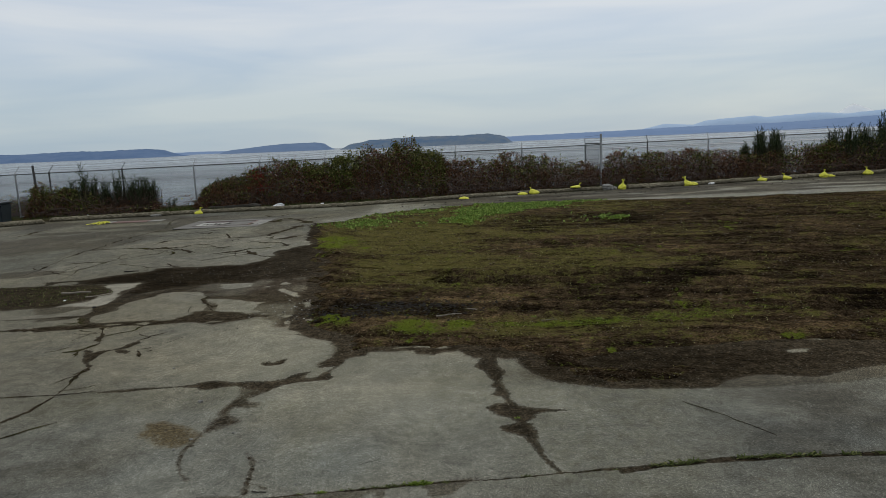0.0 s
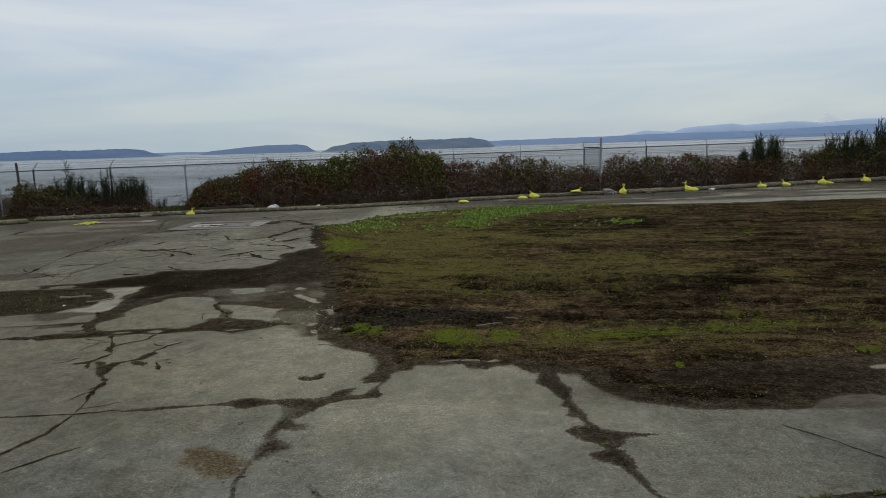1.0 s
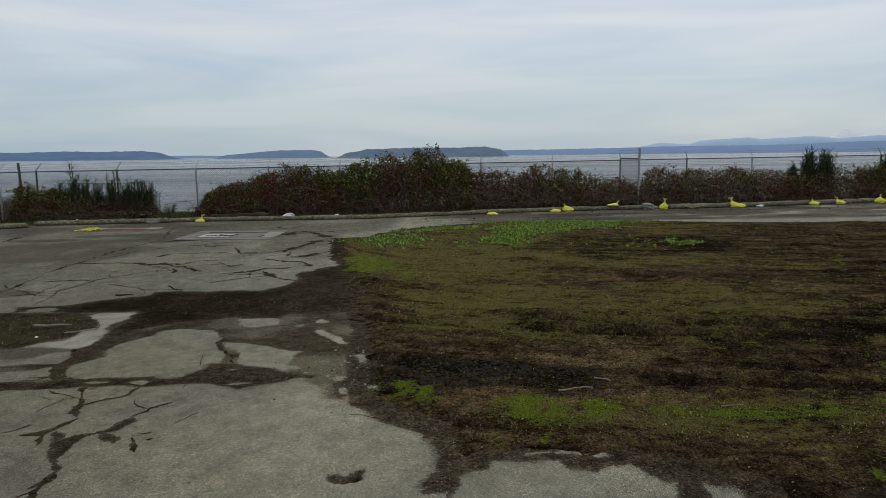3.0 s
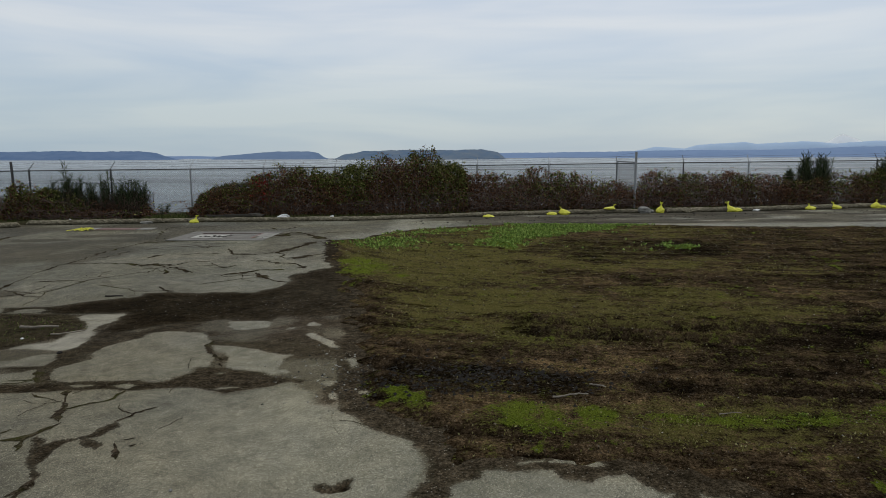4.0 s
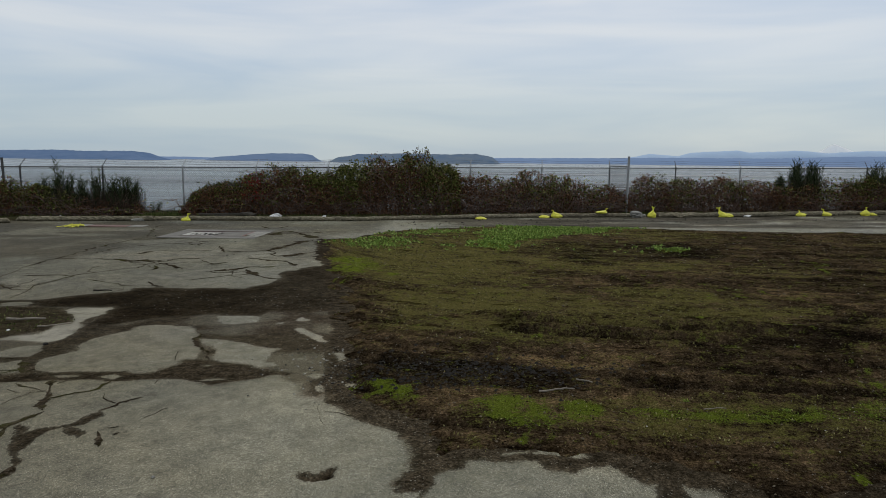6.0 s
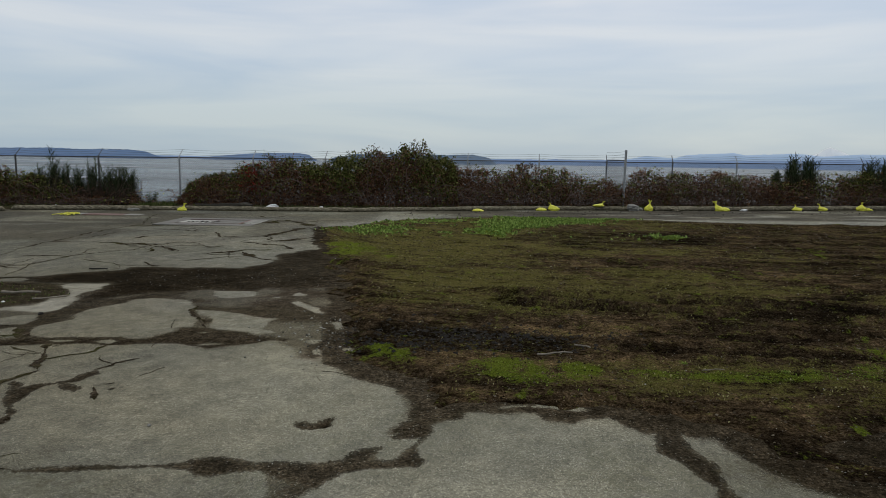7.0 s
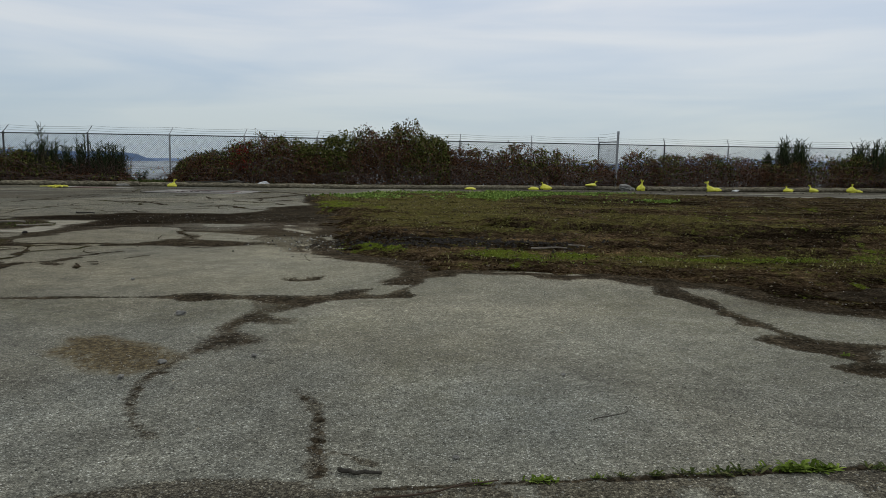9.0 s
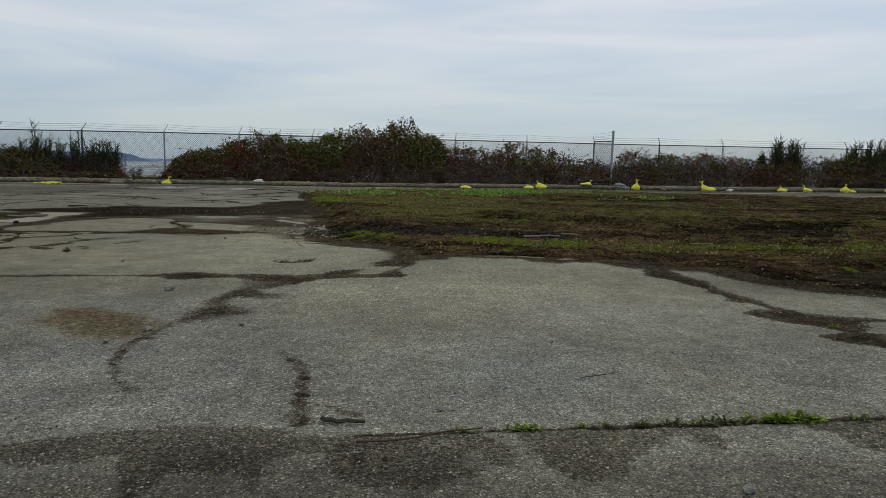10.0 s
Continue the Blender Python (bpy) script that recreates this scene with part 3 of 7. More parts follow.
ISLANDS = (
    [(-4.4, 11.94), (-4.18, 11.89), (-3.87, 11.95), (-3.75, 11.77), (-3.7, 11.51), (-3.93, 11.4), (-4.13, 11.41), (-4.27, 11.67)],
    [(-3.08, 11.17), (-3.02, 11.23), (-2.81, 10.93), (-2.66, 10.73), (-2.51, 10.5), (-2.53, 10.43), (-2.69, 10.56), (-2.88, 10.77), (-3.01, 10.97)],
    [(-3.21, 11.57), (-3.19, 11.8), (-3.12, 11.83), (-3.01, 11.69), (-2.99, 11.56)],
    [(-3.43, 11.46), (-3.31, 11.48), (-3.29, 11.39), (-3.41, 11.4)],
    [(-2.78, 9.79), (-2.66, 9.81), (-2.65, 9.74), (-2.73, 9.73)],
    [(-2.38, 10.01), (-2.27, 10.04), (-2.23, 9.91), (-2.22, 9.66), (-2.28, 9.76)],
    [(-2.58, 9.25), (-2.5, 9.31), (-2.51, 9.2)],
    [(-2.48, 9.15), (-2.42, 9.29), (-2.34, 9.22), (-2.34, 9.08), (-2.43, 9.08)],
    [(-2.34, 8.8), (-2.3, 8.92), (-2.23, 8.83), (-2.21, 8.68), (-2.28, 8.71)],
    [(-2.12, 8.95), (-2.01, 8.97), (-1.97, 8.89), (-2.01, 8.83), (-2.07, 8.86)],
    [(-0.69, 7.36), (-0.62, 7.4), (-0.47, 7.43), (-0.48, 7.39), (-0.59, 7.36), (-0.69, 7.33)],
    [(-0.46, 7.41), (-0.32, 7.52), (-0.2, 7.51), (-0.05, 7.41), (-0.15, 7.34), (-0.27, 7.37), (-0.42, 7.38)],
    [(-0.25, 7.59), (-0.12, 7.53), (-0.08, 7.53), (-0.1, 7.48), (-0.2, 7.51)],
    [(-8.07, 12.67), (-7.9, 12.82), (-7.64, 12.86), (-7.48, 12.66), (-7.72, 12.55), (-7.97, 12.6)],
    [(-5.07, 9.18), (-4.95, 9.23), (-4.76, 9.22), (-4.77, 9.17), (-4.95, 9.14)],
    [(-4.57, 9.18), (-4.46, 9.24), (-4.32, 9.19), (-4.36, 9.1), (-4.5, 9.11)],
    [(-3.52, 9.08), (-3.4, 9.11), (-3.26, 9.1), (-3.35, 9.04), (-3.48, 9.03)],
    [(-3.69, 9.57), (-3.6, 9.58), (-3.6, 9.52), (-3.66, 9.53)],
    [(-4.79, 17.29), (-4.68, 17.62), (-4.47, 17.7), (-4.24, 17.35), (-4.22, 16.72), (-3.98, 16.28), (-4.19, 16.08), (-4.44, 16.37)],
    [(-5.25, 18.18), (-5.09, 18.45), (-5.15, 18.95), (-4.67, 19.02), (-4.49, 18.52), (-4.77, 18.25), (-5.04, 17.99)],
    [(-5.02, 15.79), (-4.76, 16.04), (-4.38, 15.89), (-4.45, 15.4), (-4.49, 15.05), (-4.77, 15.35)],
    [(3.31, 7.46), (3.46, 7.53), (3.59, 7.47), (3.46, 7.39)],
    [(3.34, 6.92), (3.49, 6.96), (3.6, 6.93), (3.52, 6.84), (3.35, 6.82)],
    [(3.76, 7.27), (3.91, 7.34), (3.98, 7.24), (3.84, 7.2)],
)
EARTH = {
    "main crack": [(-6.1, 9.21), (-5.77, 9.23), (-5.45, 9.19), (-5.3, 9.24), (-5.08, 9.25), (-4.81, 9.29), (-4.41, 9.37), (-4.3, 9.27), (-4.17, 9.24), (-4.05, 9.3), (-3.95, 9.48), (-3.93, 9.71), (-3.79, 9.75), (-3.64, 9.74), (-3.5, 9.64), (-3.3, 9.59), (-3.16, 9.51), (-2.97, 9.37), (-2.65, 9.26), (-2.69, 9.17), (-2.84, 9.21), (-2.95, 9.09), (-3.14, 9), (-3.32, 8.9), (-3.46, 8.98), (-3.73, 9.09), (-3.94, 9.06), (-4.21, 9.03), (-4.73, 9.05), (-5.17, 9.03), (-5.57, 8.96), (-5.89, 8.94)],
    "left spill": [(-4.33, 7.48), (-4.36, 7.58), (-4.41, 7.65), (-4.41, 7.73), (-4.52, 7.86), (-4.52, 7.93), (-4.41, 7.86), (-4.37, 7.76), (-4.3, 7.84), (-4.18, 7.87), (-4.12, 7.95), (-4.1, 8.09), (-4.03, 8.18), (-3.93, 8.13), (-3.97, 8.03), (-4, 7.92), (-4.09, 7.88), (-3.92, 7.78), (-3.87, 7.72), (-3.9, 7.65), (-4.01, 7.72), (-4.13, 7.85), (-4.2, 7.78), (-4.21, 7.63), (-4.16, 7.48), (-4.2, 7.42), (-4.06, 7.27), (-4.03, 7.17), (-4.11, 7.21), (-4.15, 7.32), (-4.27, 7.42)],
    "branching crack": [(0.21, 6.73), (0.33, 6.57), (0.36, 6.39), (0.39, 6.28), (0.35, 6.17), (0.42, 6.09), (0.38, 5.95), (0.47, 5.88), (0.48, 5.76), (0.36, 5.73), (0.31, 5.65), (0.4, 5.49), (0.51, 5.4), (0.55, 5.33), (0.46, 5.29), (0.41, 5.24), (0.45, 5.16), (0.58, 5.07), (0.61, 4.95), (0.64, 4.84), (0.67, 4.72), (0.71, 4.62), (0.77, 4.5), (0.8, 4.49), (0.74, 4.65), (0.69, 4.76), (0.7, 4.83), (0.67, 4.99), (0.69, 5.14), (0.66, 5.3), (0.62, 5.32), (0.69, 5.41), (0.72, 5.5), (0.84, 5.53), (1, 5.55), (0.85, 5.59), (0.73, 5.62), (0.6, 5.68), (0.53, 5.81), (0.53, 5.91), (0.52, 6.05), (0.48, 6.16), (0.46, 6.25), (0.49, 6.43), (0.52, 6.54), (0.5, 6.64), (0.45, 6.77), (0.45, 7.01), (0.34, 7.05)],
    "cross crack": [(-3.47, 6.35), (-3.19, 6.41), (-2.88, 6.42), (-2.58, 6.45), (-2.51, 6.52), (-2.37, 6.56), (-2.25, 6.5), (-2.15, 6.47), (-1.96, 6.49), (-1.77, 6.48), (-1.65, 6.51), (-1.62, 6.62), (-1.54, 6.68), (-1.43, 6.69), (-1.47, 6.62), (-1.47, 6.52), (-1.36, 6.52), (-1.29, 6.6), (-1.27, 6.68), (-1.23, 6.72), (-1.22, 6.82), (-1.35, 6.8), (-1.4, 6.8), (-1.34, 6.92), (-1.22, 6.99), (-1.17, 7.11), (-1.15, 6.91), (-1.18, 6.86), (-1.22, 6.68), (-1.2, 6.57), (-1.16, 6.52), (-1.21, 6.44), (-1.35, 6.42), (-1.5, 6.39), (-1.62, 6.34), (-1.69, 6.26), (-1.72, 6.17), (-2.12, 6.38), (-2.23, 6.35), (-2.33, 6.29), (-2.43, 6.32), (-2.52, 6.38), (-2.72, 6.41), (-3, 6.35), (-3.44, 6.32)],
    "left hook": [(-2, 5.13), (-1.95, 5.06), (-1.98, 5.03), (-1.99, 4.95), (-1.95, 4.85), (-1.9, 4.73), (-1.83, 4.6), (-1.76, 4.54), (-1.74, 4.51), (-1.78, 4.52), (-1.85, 4.6), (-1.93, 4.73), (-1.98, 4.84), (-2.02, 4.96), (-2.02, 5.05)],
    "right hook": [(-1.52, 4.99), (-1.47, 4.94), (-1.41, 4.84), (-1.37, 4.8), (-1.35, 4.7), (-1.33, 4.58), (-1.31, 4.49), (-1.27, 4.32), (-1.31, 4.3), (-1.33, 4.37), (-1.34, 4.49), (-1.37, 4.6), (-1.38, 4.7), (-1.43, 4.78), (-1.49, 4.89)],
    "hook twig": [(-1.3, 4.47), (-1.24, 4.44), (-1.16, 4.39), (-1.18, 4.37), (-1.24, 4.42), (-1.29, 4.45)],
}
EARTH_FAN = [
    (-2.06, 6.4), (-2.02, 6.25), (-1.98, 6.16), (-1.98, 6.03), (-2, 5.91), (-2.03, 5.76), (-1.99, 5.63), (-2, 5.47), (-2, 5.36), (-2, 5.28), (-2, 5.19), (-2.01, 5.13),
    (-2.03, 5.1), (-1.99, 5.08), (-1.97, 5.16), (-1.98, 5.29), (-1.93, 5.34), (-1.89, 5.35), (-1.82, 5.42), (-1.75, 5.48), (-1.75, 5.53), (-1.83, 5.61), (-1.91, 5.68),
    (-1.93, 5.76), (-1.91, 5.82), (-1.78, 5.8), (-1.7, 5.82), (-1.7, 5.9), (-1.82, 5.95), (-1.87, 6.03), (-1.8, 6.08), (-1.76, 6.14), (-1.72, 6.25)]
RUST_PATCH = [
    (-2.51, 5.32), (-2.57, 5.54), (-2.44, 5.56), (-2.32, 5.51), (-2.21, 5.44), (-2.11, 5.36), (-2.06, 5.33), (-2, 5.25), (-2, 5.15), (-2.04, 5.1), (-2.11, 5.07),
    (-2.21, 5.08), (-2.34, 5.18)]
BLACK_SOIL = (
    ([(-2.34, 9.41), (-1.81, 9.9), (-0.59, 9.6), (0.23, 9.32), (0.29, 8.83), (-0.16, 8.61), (-1.17, 8.65), (-1.73, 9.15)], 1.0),
    ([(-1.95, 11.29), (-0.83, 12.08), (0.32, 11.73), (0.27, 11.41), (-0.85, 11.13)], 0.45),
    ([(1.42, 10.83), (4.77, 12), (3.44, 9.88), (1.85, 9.89)], 0.7),
    ([(-0.01, 18.22), (1.7, 20.84), (5.93, 19.99), (4.95, 17.55), (1.63, 16.5)], 0.7),
)
LUSH = (
    ([(-4.02, 17.34), (-3.59, 17.66), (-2.71, 17.29), (-2.58, 15.62), (-2.86, 14.91), (-3.59, 15.99)], 0.95),
    ([(-0.59, 19.34), (-0.48, 20.72), (-0.02, 22.32), (0.15, 23.91), (1.39, 25.7), (2.06, 25.04), (3.38, 24.56), (4.91, 24.44), (3.14, 23.35), (1.83, 22.2), (0.47, 20.42), (0.07, 18.79)], 1.6),
    ([(-3.6, 22.27), (-0.9, 23.99), (-0.87, 22.84), (-3.15, 21.26)], 0.45),
    ([(-1.37, 19.6), (-0.91, 19.25), (-1.14, 18.75)], 0.6),
    ([(-2.04, 8.98), (-1.79, 9.15), (-1.47, 8.98), (-1.29, 8.65), (-1.36, 8.42), (-1.61, 8.46), (-1.9, 8.75)], 1.2),
    ([(-0.62, 8.83), (-0.39, 8.33), (0.05, 8.4), (0.12, 8.15), (-0.26, 7.96), (-0.7, 8.01), (-0.92, 8.19)], 1.0),
    ([(0.47, 8.34), (0.66, 8.35), (0.71, 8.22), (0.47, 8.18)], 1.0),
)
POTHOLE = [
    (-2.07, 7.06), (-2.05, 7.11), (-1.93, 7.08), (-1.88, 7.13), (-1.85, 7.17), (-1.8, 7.13), (-1.82, 7.08), (-1.81, 7.01), (-1.87, 6.97), (-1.99, 6.98), (-2.05, 7.01)]
GRIT_STRIPS = (
    [(-1.94, 4.17), (-1.79, 4.22), (-1.74, 4.25), (-1.61, 4.29), (-1.54, 4.3), (-1.39, 4.3), (-1.33, 4.29), (-1.24, 4.24), (-1.18, 4.25), (-1.08, 4.26), (-0.97, 4.27), (-0.97, 4.05), (-1.02, 4.01), (-1.07, 4.03), (-1.12, 4.02), (-1.16, 4.05), (-1.19, 4.09), (-1.21, 4.16), (-1.26, 4.17), (-1.32, 4.13), (-1.3, 4.07), (-1.32, 4.04), (-1.36, 4.07), (-1.43, 4.07), (-1.49, 4.07), (-1.5, 4.02), (-1.5, 3.97), (-1.53, 3.97), (-1.57, 4.06), (-1.62, 4.15), (-1.69, 4.11), (-1.74, 4.09), (-1.83, 4.11), (-1.89, 4.11)],
    [(-0.97, 4.29), (-0.85, 4.29), (-0.81, 4.3), (-0.8, 4.2), (-0.76, 4.15), (-0.75, 4.09), (-0.71, 4.05), (-0.65, 4.08), (-0.61, 4.1), (-0.62, 4.12), (-0.57, 4.19), (-0.51, 4.25), (-0.48, 4.29), (-0.35, 4.34), (-0.34, 4.36), (-0.47, 4.35), (-0.63, 4.33), (-0.81, 4.31)],
    [(-0.97, 4.05), (-0.92, 4.07), (-0.91, 4.11), (-0.93, 4.14), (-0.91, 4.2), (-0.88, 4.13), (-0.83, 4.16), (-0.83, 4.22), (-0.86, 4.27), (-0.97, 4.29)],
    [(-0.44, 4.31), (-0.43, 4.26), (-0.4, 4.23), (-0.37, 4.23), (-0.36, 4.3), (-0.38, 4.33)],
    [(-0.09, 4.4), (0.1, 4.44), (0.22, 4.46), (0.06, 4.25), (-0.04, 4.23), (-0.08, 4.25), (-0.08, 4.31), (-0.14, 4.35)],
)
SEAM = [(-3.2, 3.6), (-2.5, 3.9), (-1.92, 4.14), (-1.87, 4.17), (-1.74, 4.24), (-1.61, 4.28), (-1.39, 4.29), (-1.25, 4.26), (-1.15, 4.26), (-0.97, 4.29), (-0.81, 4.31), (-0.63, 4.34), (-0.47, 4.36), (-0.34, 4.37), (-0.09, 4.4), (0.1, 4.42), (0.43, 4.44), (0.77, 4.49), (1.19, 4.53), (1.58, 4.59), (1.97, 4.65), (2.35, 4.66), (2.72, 4.66), (2.98, 4.67), (5, 4.85)]

grooves = []


def groove(width, depth, *pts):
    """A dirt-filled crack in the paving."""
    grooves.append((width, depth, list(pts)))


groove(0.015, 0.006, *[q for q in SEAM if q[0] > -0.65])
groove(0.03, 0.006, *[(q[0], q[1] - 0.025) for q in SEAM if q[0] > 1.1])
groove(0.005, 0.003, *[q for q in SEAM if -1.2 < q[0] < -0.6])
groove(0.06, 0.012, (-10.5, 9.0), (-8.5, 9.08), (-7.2, 9.02), (-5.9, 9.08))
groove(0.03, 0.012, (-8.6, 9.75), (-7.4, 9.66), (-6.6, 9.72), (-5.85, 9.78))
groove(0.024, 0.01, (-6.5, 6.2), (-4.5, 6.28), (-3.87, 6.3), (-3.47, 6.35))
groove(0.012, 0.01, (-3.85, 6.31), (-3.83, 5.9), (-3.95, 5.5), (-4.2, 5.1))
groove(0.008, 0.008, (-3.75, 5.2), (-3.52, 5.5), (-3.4, 5.6))
groove(0.008, 0.008, (-3.9, 6.4), (-3.55, 6.55))
groove(0.03, 0.012, (-4.06, 7.17), (-3.95, 6.7), (-3.85, 6.31))
groove(0.003, 0.002, (1.95, 5.65), (2.2, 5.3), (2.4, 4.95))
groove(0.03, 0.012, (-9.43, 13.77), (-9.48, 14.38), (-9.59, 14.84), (-9.76, 15.58), (-9.87, 16.28), (-9.93, 16.86), (-9.95, 17.76), (-10.07, 18.68), (-10.11, 19.4), (-10.09, 20.53), (-9.95, 21.41), (-10.87, 23.86), (-11.23, 25.14))
groove(0.03, 0.012, (-8.16, 13.06), (-8.23, 13.52), (-8.42, 14.06), (-8.38, 14.3), (-8.31, 14.97), (-8.25, 15.24), (-8.01, 15.53), (-7.74, 15.89))
groove(0.03, 0.012, (-9.26, 14.99), (-8.69, 15.14), (-8.34, 15.02))
groove(0.04, 0.012, (-9.48, 14.38), (-8.89, 13.98), (-8.58, 13.75), (-8.28, 13.74))
groove(0.07, 0.012, (-9.88, 17.09), (-9.27, 17.15), (-8.68, 17.12), (-8.34, 16.95), (-7.98, 16.86), (-7.86, 17.01), (-7.47, 16.84), (-7.28, 16.91))
groove(0.035, 0.012, (-7.86, 17.01), (-7.53, 16.7), (-7.34, 16.47), (-7.18, 16), (-7.13, 15.74))
groove(0.035, 0.012, (-7.34, 16.47), (-7.24, 16.61), (-6.9, 16.25), (-6.68, 15.92))
groove(0.03, 0.012, (-7.77, 15.95), (-7.5, 15.88), (-7.58, 16.41), (-7.41, 16.62))
groove(0.11, 0.012, (-7.3, 16.91), (-7.2, 17.23), (-6.97, 17.3), (-6.78, 17.37))
groove(0.05, 0.012, (-8.5, 17.87), (-8.49, 18.32), (-8.34, 18.51))
groove(0.03, 0.012, (-9.63, 18.01), (-9.53, 18.47), (-9.54, 19.16))
groove(0.035, 0.012, (-10.03, 20.89), (-9.4, 21.11), (-8.79, 21.21), (-7.89, 21.42), (-7.1, 21.5), (-6.42, 22.01))
groove(0.05, 0.012, (-9.28, 19.46), (-8.85, 19.88), (-8.32, 20.08), (-7.99, 20.41), (-7.69, 20.52))
groove(0.03, 0.012, (-8.17, 20.07), (-7.71, 19.6), (-7.92, 20.29))
groove(0.035, 0.012, (-8.22, 18.5), (-7.55, 18.57), (-7.02, 18.64))
groove(0.03, 0.012, (-7.15, 19.57), (-6.84, 18.93), (-6.62, 18.43), (-6.14, 18.5), (-5.78, 18.68), (-5.65, 18.97))
groove(0.11, 0.012, (-5.62, 18.87), (-5.52, 19.27), (-5.36, 19.81), (-5.28, 20.38), (-5.13, 20.74), (-4.78, 20.6))
groove(0.09, 0.012, (-5.65, 18.97), (-5.41, 18.28), (-5.19, 17.82), (-4.88, 17.89), (-4.7, 18.16), (-4.47, 18.42))
groove(0.035, 0.012, (-6.68, 17.13), (-6.22, 16.51), (-5.93, 16.71))
groove(0.08, 0.012, (-5.84, 15.64), (-5.53, 15.88), (-5.32, 16.13), (-5.04, 16.18), (-4.76, 16.24))
groove(0.07, 0.012, (-5.26, 15.86), (-4.98, 15.42), (-4.78, 15.12), (-4.57, 14.94), (-4.27, 14.82))
groove(0.06, 0.012, (-5.75, 17.5), (-5.17, 17.07), (-4.75, 16.97), (-4.38, 16.37))
groove(0.16, 0.012, (-6.98, 22.64), (-6.5, 22.31), (-6.53, 23.39), (-6, 23.03), (-5.52, 22.1), (-4.98, 21.37))
groove(0.05, 0.012, (-11.23, 25.14), (-10.7, 25.29), (-9.57, 25.21))
groove(0.05, 0.012, (-7.6, 24.86), (-7.14, 23.94), (-6.91, 24.44), (-6.71, 25.17))
groove(0.025, 0.012, (-6.62, 14.51), (-6.36, 14.16), (-6.13, 14.11))
groove(0.015, 0.012, (-7.82, 14.69), (-7.15, 14.32), (-6.77, 14.08))
groove(0.06, 0.012, (-14.84, 20.91), (-14.84, 21.83), (-15.01, 22.56), (-14.87, 23))
groove(0.07, 0.012, (-5.46, 23), (-5.13, 23.13), (-4.65, 23.42))
groove(0.016, 0.01, (-5.23, 8.95), (-5.12, 8.87), (-4.99, 8.8), (-4.84, 8.7), (-4.83, 8.74))
groove(0.042, 0.01, (-5.36, 9.24), (-5.41, 9.38), (-5.55, 9.54), (-5.66, 9.62))
groove(0.02, 0.01, (-5.33, 9.33), (-5.42, 9.51))
groove(0.042, 0.01, (-4.93, 9.06), (-4.85, 8.82), (-4.7, 8.56), (-4.65, 8.41), (-4.52, 8.21))
groove(0.025, 0.01, (-4.7, 8.51), (-4.54, 8.63), (-4.44, 8.7), (-4.35, 8.82), (-4.35, 9.02))
groove(0.01, 0.01, (-4.77, 9.02), (-4.82, 8.92))
groove(0.034, 0.01, (-4.5, 8.19), (-4.54, 8.07), (-4.56, 7.95), (-4.6, 7.86), (-4.77, 7.84))
groove(0.018, 0.01, (-4.6, 7.86), (-4.56, 7.77), (-4.5, 7.65))
groove(0.01, 0.01, (-4.68, 8.34), (-4.63, 8.38))
groove(0.036, 0.01, (-4.05, 7.18), (-4.03, 7.05), (-4.06, 6.91))
groove(0.012, 0.01, (-4.03, 8.18), (-3.98, 8.33), (-3.96, 8.42), (-3.82, 8.55))
groove(0.02, 0.01, (-3.57, 8.05), (-3.53, 8.14), (-3.48, 8.25), (-3.44, 8.28))
groove(0.022, 0.01, (-3.79, 7.77), (-3.7, 7.62), (-3.63, 7.5))
groove(0.03, 0.01, (-3.75, 7.85), (-3.68, 7.88))
groove(0.035, 0.01, (-3.65, 7.72), (-3.61, 7.75))
groove(0.012, 0.01, (-4.87, 7.98), (-4.84, 8.07))
groove(0.02, 0.01, (-3.9, 8.91), (-3.91, 9.02))
groove(0.008, 0.01, (-2.08, 8.18), (-1.96, 8.16), (-1.86, 8.11))
groove(0.0028, 0.01, (-2.22, 8.4), (-2.11, 8.08), (-2.06, 7.9))
groove(0.031, 0.01, (-4.26, 10.95), (-4.12, 10.55), (-3.95, 10.18), (-3.77, 9.95), (-3.66, 9.74))
groove(0.006, 0.01, (-4.14, 10.08), (-4.03, 9.66))


# hair cracks branch off the larger ones
twig = random.Random(11)
for width, depth, pts in list(grooves):
    if width < 0.011 or pts[0][1] < 6.6:
        continue
    for (ax, ay), (bx, by) in zip(pts, pts[1:]):
        if twig.random() < 0.22:
            s_, a_ = twig.random(), twig.uniform(0, 2 * math.pi)
            k_ = 1.0 if ay < 13 else 2.2
            x_, y_, line = ax + (bx - ax) * s_, ay + (by - ay) * s_, []
            for _ in range(4):
                line.append((x_, y_))
                a_, l_ = a_ + twig.uniform(-0.7, 0.7), k_ * twig.uniform(0.05, 0.2)
                x_, y_ = x_ + l_ * math.cos(a_), y_ + l_ * math.sin(a_)
            groove(k_ * twig.uniform(0.002, 0.006), 0.006, *line)


def in_relief(q):
    """Cracks near enough to be cut into the paving itself; the rest are filled strips."""
    return q[:, 1].mean() <= 6.3 and -3.4 < q[:, 0].mean() < 1.9 or q[:, 1].mean() < 4.9


def ragged(x, y):
    """Coordinates shaken a little, so that outlines come out uneven."""
    amp = np.clip(0.02 + 0.014 * (y - 4), 0.02, 0.16) + 0.25 * step(14, 18, y)
    dx = amp * (fbm(x, y, 6, 5, 2) - 0.5) + 0.012 * (vnoise(x * 34, y * 34, 22) - 0.5)
    dy = amp * (fbm(x, y, 6, 5, 4) - 0.5) + 0.012 * (vnoise(x * 34, y * 34, 24) - 0.5)
    return dx, dy


